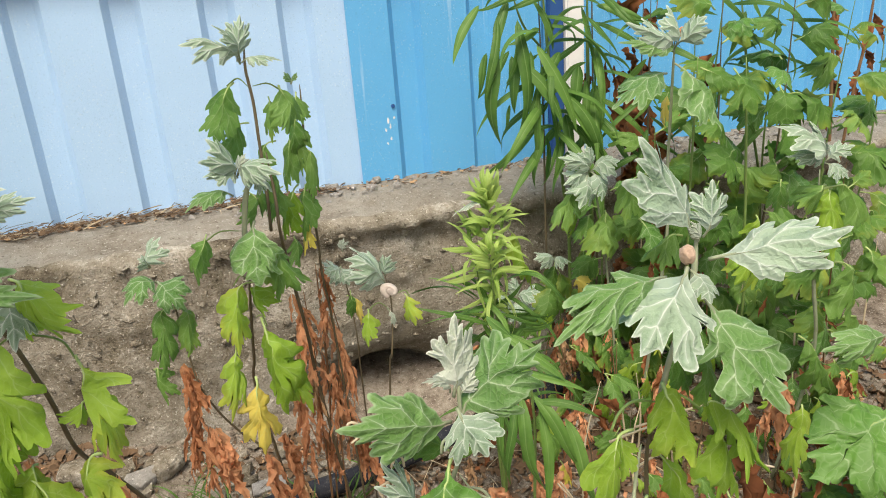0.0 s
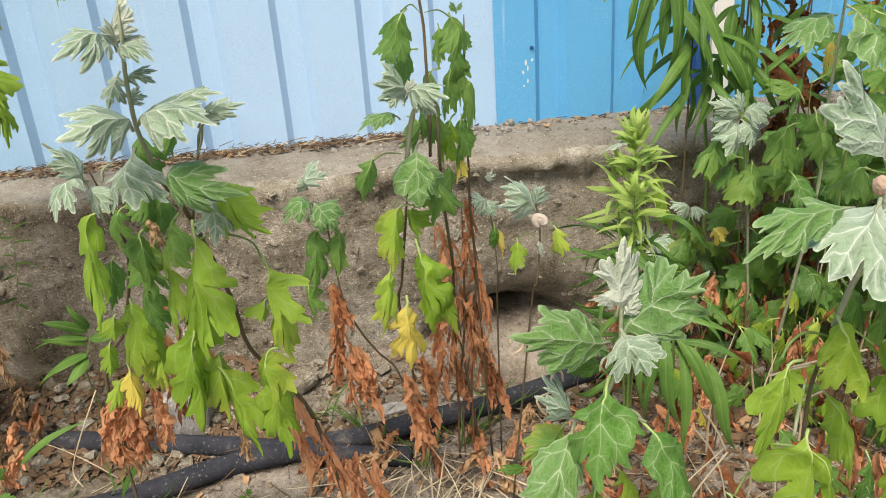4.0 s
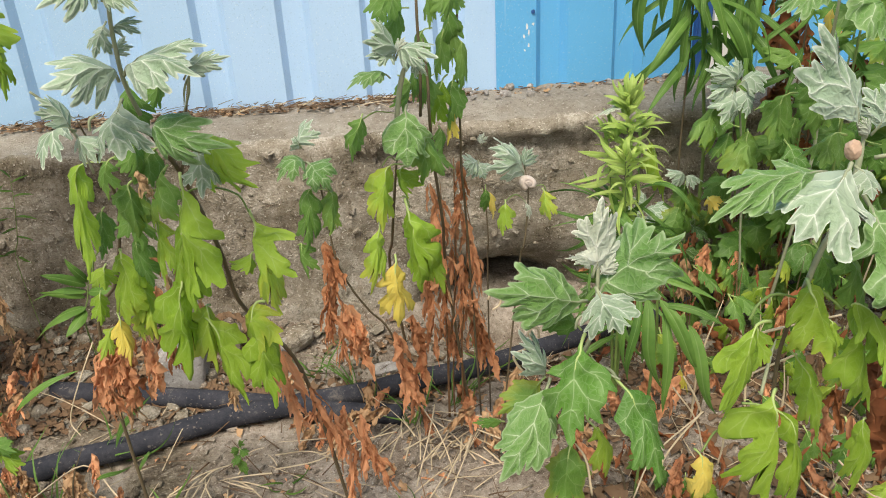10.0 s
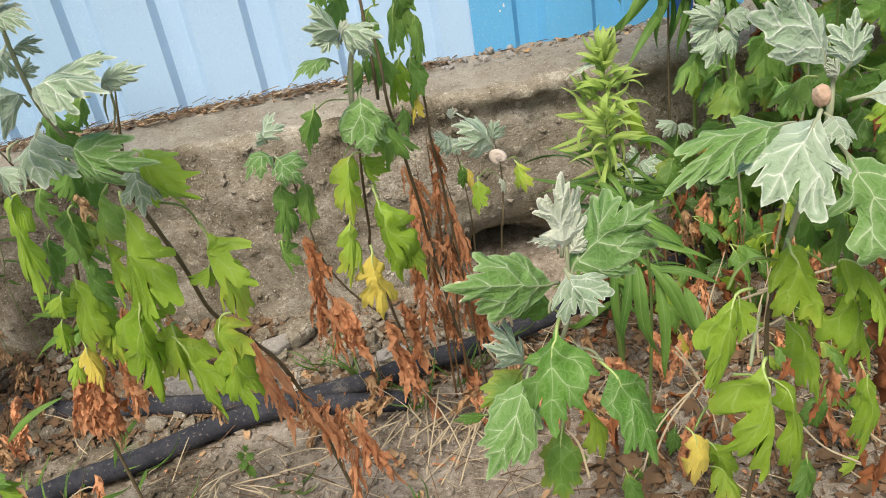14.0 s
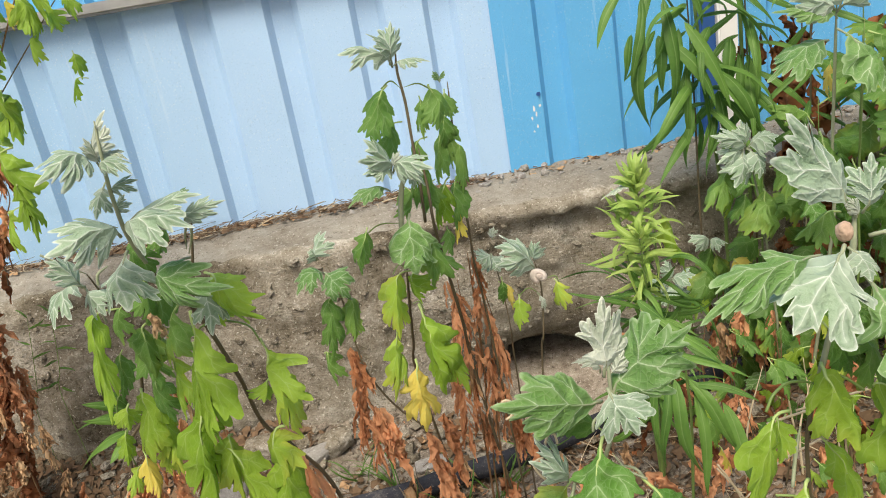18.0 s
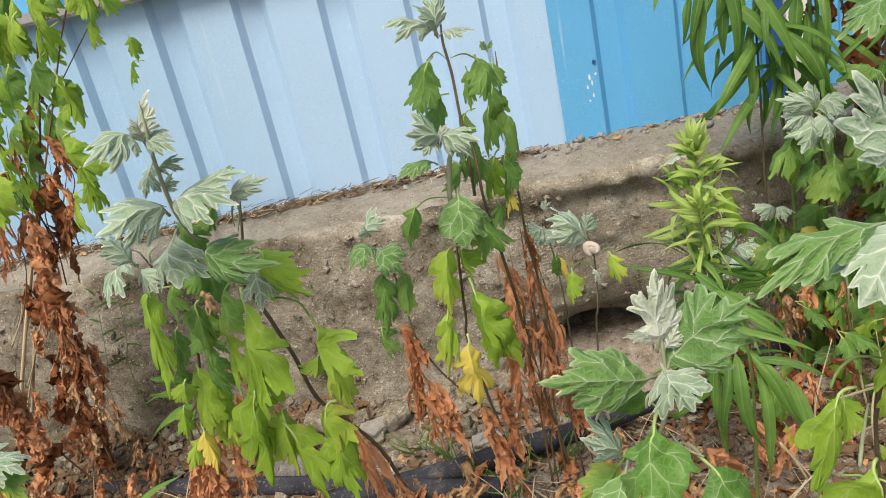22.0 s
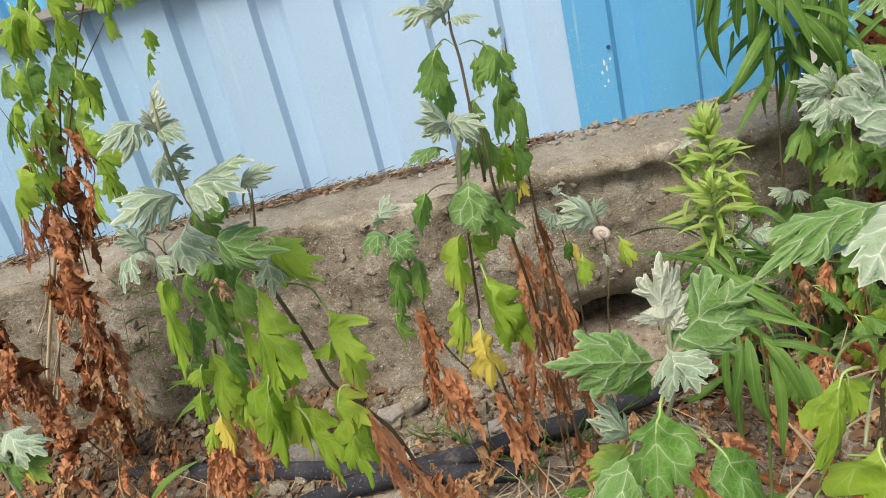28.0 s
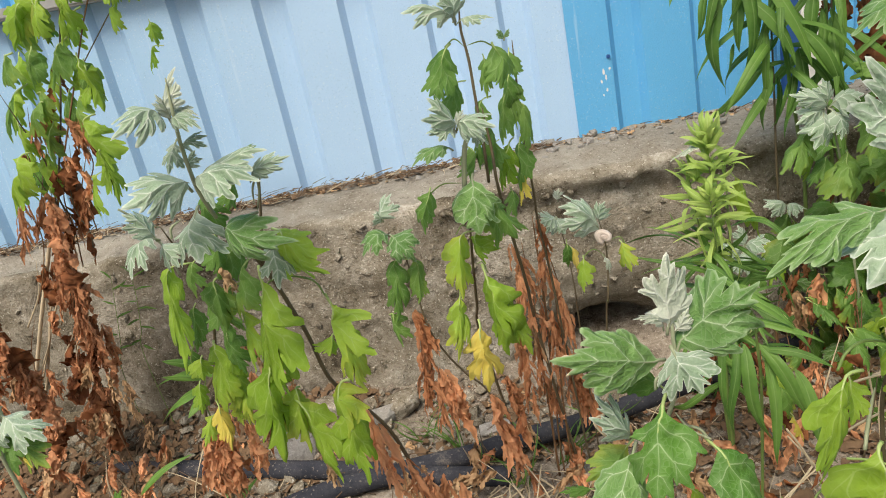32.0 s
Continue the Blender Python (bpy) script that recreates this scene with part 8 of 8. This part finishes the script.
# withered undergrowth
def undergrowth(at, count, spread, high, mixture, seed, label):
    rnd = random.Random(seed)
    p = thing("undergrowth", label, "plant", at)
    for _ in range(max(3, count // 6)):
        x, y = at[0] + rnd.uniform(-spread, spread) * 0.7, at[1] + rnd.uniform(-spread, spread) * 0.5
        top = Vector((x + rnd.uniform(-0.03, 0.03), y + rnd.uniform(-0.02, 0.02), high * rnd.uniform(0.6, 1.1)))
        stem(p, rnd.choice(("brown", "dark", "straw")), [top, (top + Vector((x, y, 0))) / 2 + Vector((rnd.uniform(-0.01, 0.01), 0, 0)), (x, y, -0.012)], 0.001, 0.0018)
    for _ in range(count):
        b = Vector((at[0] + rnd.uniform(-spread, spread), at[1] + rnd.uniform(-spread, spread) * 0.7, high * (0.12 + 0.9 * rnd.random())))
        d = Vector((rnd.uniform(-0.6, 0.6), rnd.uniform(-0.8, 0.2), rnd.uniform(-1.0, -0.1))).normalized()
        n = rnd.uniform(0.03, 0.06)
        n = min(n, b.z / max(0.2, -d.z) * 0.95)
        kind = rnd.choice(mixture)
        leaf(p, kind, b, b + d * n, n * (rnd.uniform(0.12, 0.22) if kind == "drylance" else rnd.uniform(0.4, 0.6)))


BROWN = ("drylance", "drylance", "drylance", "dry", "lime", "green")
GREENS = ("green", "green", "fresh", "deep", "drylance")
undergrowth((0.42, 0.78, 0), 46, 0.13, 0.16, BROWN, 71, "withered brown and lime foliage under the chrysanthemums")
undergrowth((0.58, 0.70, 0), 46, 0.12, 0.18, BROWN, 72, "dry rust-brown leaves on dead stems")
undergrowth((0.36, 0.55, 0), 20, 0.10, 0.12, BROWN, 73, "low dry foliage between the front chrysanthemums")
undergrowth((0.60, 0.90, 0), 40, 0.14, 0.34, GREENS, 74, "dense green foliage before the foundation")
undergrowth((0.80, 0.80, 0), 36, 0.16, 0.36, GREENS, 75, "dense leafy green growth at the bed's side")
undergrowth((0.62, 0.56, 0), 18, 0.11, 0.10, BROWN, 76, "low mixed green and lime foliage")
undergrowth((0.40, 0.93, 0), 44, 0.11, 0.15, ("green", "grey", "green", "dry"), 81, "low dark green foliage by the foundation foot")
undergrowth((0.50, 0.99, 0), 40, 0.09, 0.20, ("green", "grey", "green", "drylance"), 87, "shaded green leaves against the foundation face")
undergrowth((0.52, 0.84, 0), 34, 0.10, 0.16, ("green", "green", "drylance", "lime"), 82, "shaded green growth among dry leaves")
undergrowth((0.50, 0.62, 0), 28, 0.10, 0.13, ("green", "drylance", "drylance", "drylance"), 83, "dry and green leaves tangled near the ground")
undergrowth((0.70, 0.66, 0), 34, 0.10, 0.20, ("green", "drylance", "drylance", "limp"), 84, "leafy green growth with dry leaves beneath")
undergrowth((0.26, 0.60, 0), 16, 0.07, 0.08, ("drylance", "drylance", "tan", "green"), 85, "crumpled brown leaves under the front chrysanthemum")
undergrowth((-0.62, 0.90, 0), 34, 0.12, 0.10, ("dry", "tan", "dry"), 86, "fallen brown leaves below the withered vine")
undergrowth((0.14, 0.74, 0), 26, 0.09, 0.08, ("dry", "dry", "tan"), 77, "crumpled brown leaves lying on the soil")
undergrowth((-0.06, 0.80, 0), 22, 0.10, 0.06, ("dry", "dry", "tan"), 78, "crumpled brown fallen leaves on the soil")
undergrowth((-0.42, 0.66, 0), 26, 0.08, 0.10, ("dry", "tan", "dry"), 79, "shrivelled brown leaves below the wilted plant")


# fans of pale straw and curled tendrils
def straw_fan(at, count, length, spread, seed, label):
    rnd = random.Random(seed)
    p = thing("straw_bunch", label, "straw", at, "straw bunches")
    for _ in range(count):
        a = rnd.uniform(-spread, spread) - math.pi / 2
        n = length * rnd.uniform(0.5, 1.2)
        b = Vector(at) + Vector((rnd.uniform(-0.02, 0.02), rnd.uniform(-0.02, 0.02), 0.002))
        tip = b + Vector((math.cos(a) * n, math.sin(a) * n, n * rnd.uniform(-0.02, 0.35)))
        tip.z = max(tip.z, ground_z(tip.x, tip.y) + 0.003)
        mid = (b + tip) / 2 + Vector((rnd.uniform(-0.005, 0.005), 0, rnd.uniform(0.0, 0.008)))
        stem(p, "straw", [b, mid, tip], 0.0006, 0.0011, "straw")


for at, n, length, spread, label in (
    ((0.003, 0.800, 0.002), 20, 0.13, 0.9, "bunch of pale dry straw fanned out on the soil"),
    ((0.072, 0.760, 0.005), 12, 0.12, 1.0, "loose pale straw beside the front chrysanthemum"),
    ((-0.246, 0.740, 0.028), 12, 0.08, 1.2, "short pale straw on the bare soil"),
    ((0.241, 0.550, 0.106), 12, 0.12, 1.5, "pale straw under the large chrysanthemum"),
):
    at = Vector(at)
    straw_fan((at.x, at.y, ground_z(at.x, at.y)), n, length, spread, int(at.x * 1000), label)


def long_straw(points, label):
    p = thing("dry_stalk_piece", label, "straw", points[0], "fallen stalks")
    v, f = tube(smooth_line(points, 5), 0.0009, 0.0008, 6, 0.1, 3)
    part_mesh("stalk", mesh_from("stalk", v, f, M_STRAW), p)


long_straw([(-0.410, 0.620, 0.088), (-0.373, 0.680, 0.080), (-0.325, 0.630, 0.074)], "bent whitish straw lying on the soil")
long_straw([(-0.385, 0.820, 0.156), (-0.413, 0.800, 0.098), (-0.429, 0.800, 0.057), (-0.418, 0.790, 0.041)], "pale curled stalk beside the wilted plant")
long_straw([(-0.169, 0.700, 0.046), (-0.130, 0.730, 0.020), (-0.089, 0.700, 0.018)], "thin pale straw lying on bare soil")
long_straw([(0.189, 0.500, 0.102), (0.216, 0.520, 0.136), (0.272, 0.540, 0.164)], "long pale stalk leaning between the plants")
long_straw([(0.248, 0.560, 0.182), (0.272, 0.550, 0.143), (0.284, 0.540, 0.083)], "broken pale stalk leaning on the plants")
long_straw([(0.246, 0.420, 0.330), (0.266, 0.410, 0.340), (0.289, 0.400, 0.350)], "short pale stalk caught in the leaves")
long_straw([(0.278, 0.420, 0.212), (0.301, 0.410, 0.181), (0.327, 0.400, 0.165)], "pale stalk caught among limp leaves")
long_straw([(0.167, 0.420, 0.195), (0.181, 0.420, 0.230), (0.204, 0.420, 0.263)], "long pale straw leaning beside the front chrysanthemum")
long_straw([(0.209, 0.430, 0.255), (0.201, 0.430, 0.273), (0.191, 0.430, 0.291)], "pale straw leaning among the plants")
long_straw([(0.214, 0.410, 0.260), (0.219, 0.410, 0.241), (0.217, 0.410, 0.219)], "short pale stalk caught between leaves")
long_straw([(0.329, 0.420, 0.196), (0.368, 0.420, 0.152), (0.436, 0.430, 0.116), (0.475, 0.430, 0.080)], "long pale dry stalk across the dark litter")
long_straw([(0.203, 0.380, 0.354), (0.217, 0.380, 0.356), (0.232, 0.380, 0.358)], "pale straw caught under a limp leaf")
long_straw([(0.296, 0.360, 0.331), (0.308, 0.360, 0.321), (0.318, 0.360, 0.316)], "thin pale stalk at a limp leaf")
long_straw([(0.209, 0.400, 0.298), (0.226, 0.400, 0.308), (0.260, 0.400, 0.321)], "pale straw leaning through limp leaves")
long_straw([(0.062, 0.395, 0.355), (0.052, 0.395, 0.351), (0.054, 0.395, 0.343), (0.058, 0.395, 0.337)], "pale curled tendril beside a silvery leaf")
long_straw([(0.061, 0.395, 0.364), (0.064, 0.395, 0.370), (0.068, 0.395, 0.369), (0.069, 0.395, 0.362)], "small pale curled tendril")
long_straw([(0.036, 0.400, 0.392), (0.039, 0.400, 0.398), (0.044, 0.400, 0.396), (0.044, 0.400, 0.388), (0.039, 0.400, 0.384)], "pale curled tendril under the front chrysanthemum")
long_straw([(0.004, 0.750, 0.067), (0.025, 0.720, 0.039), (0.036, 0.690, 0.015), (0.047, 0.660, -0.030)], "pale straw fanned on the soil")
long_straw([(0.027, 0.750, 0.054), (0.013, 0.700, 0.045), (-0.008, 0.650, 0.017)], "pale straw lying on the soil")
long_straw([(-0.114, 0.660, 0.071), (-0.064, 0.680, 0.068), (-0.025, 0.690, 0.067)], "thin pale straw lying on the soil")
long_straw([(-0.161, 0.640, 0.075), (-0.114, 0.650, 0.072), (-0.089, 0.670, 0.074)], "thin pale straw on bare soil")
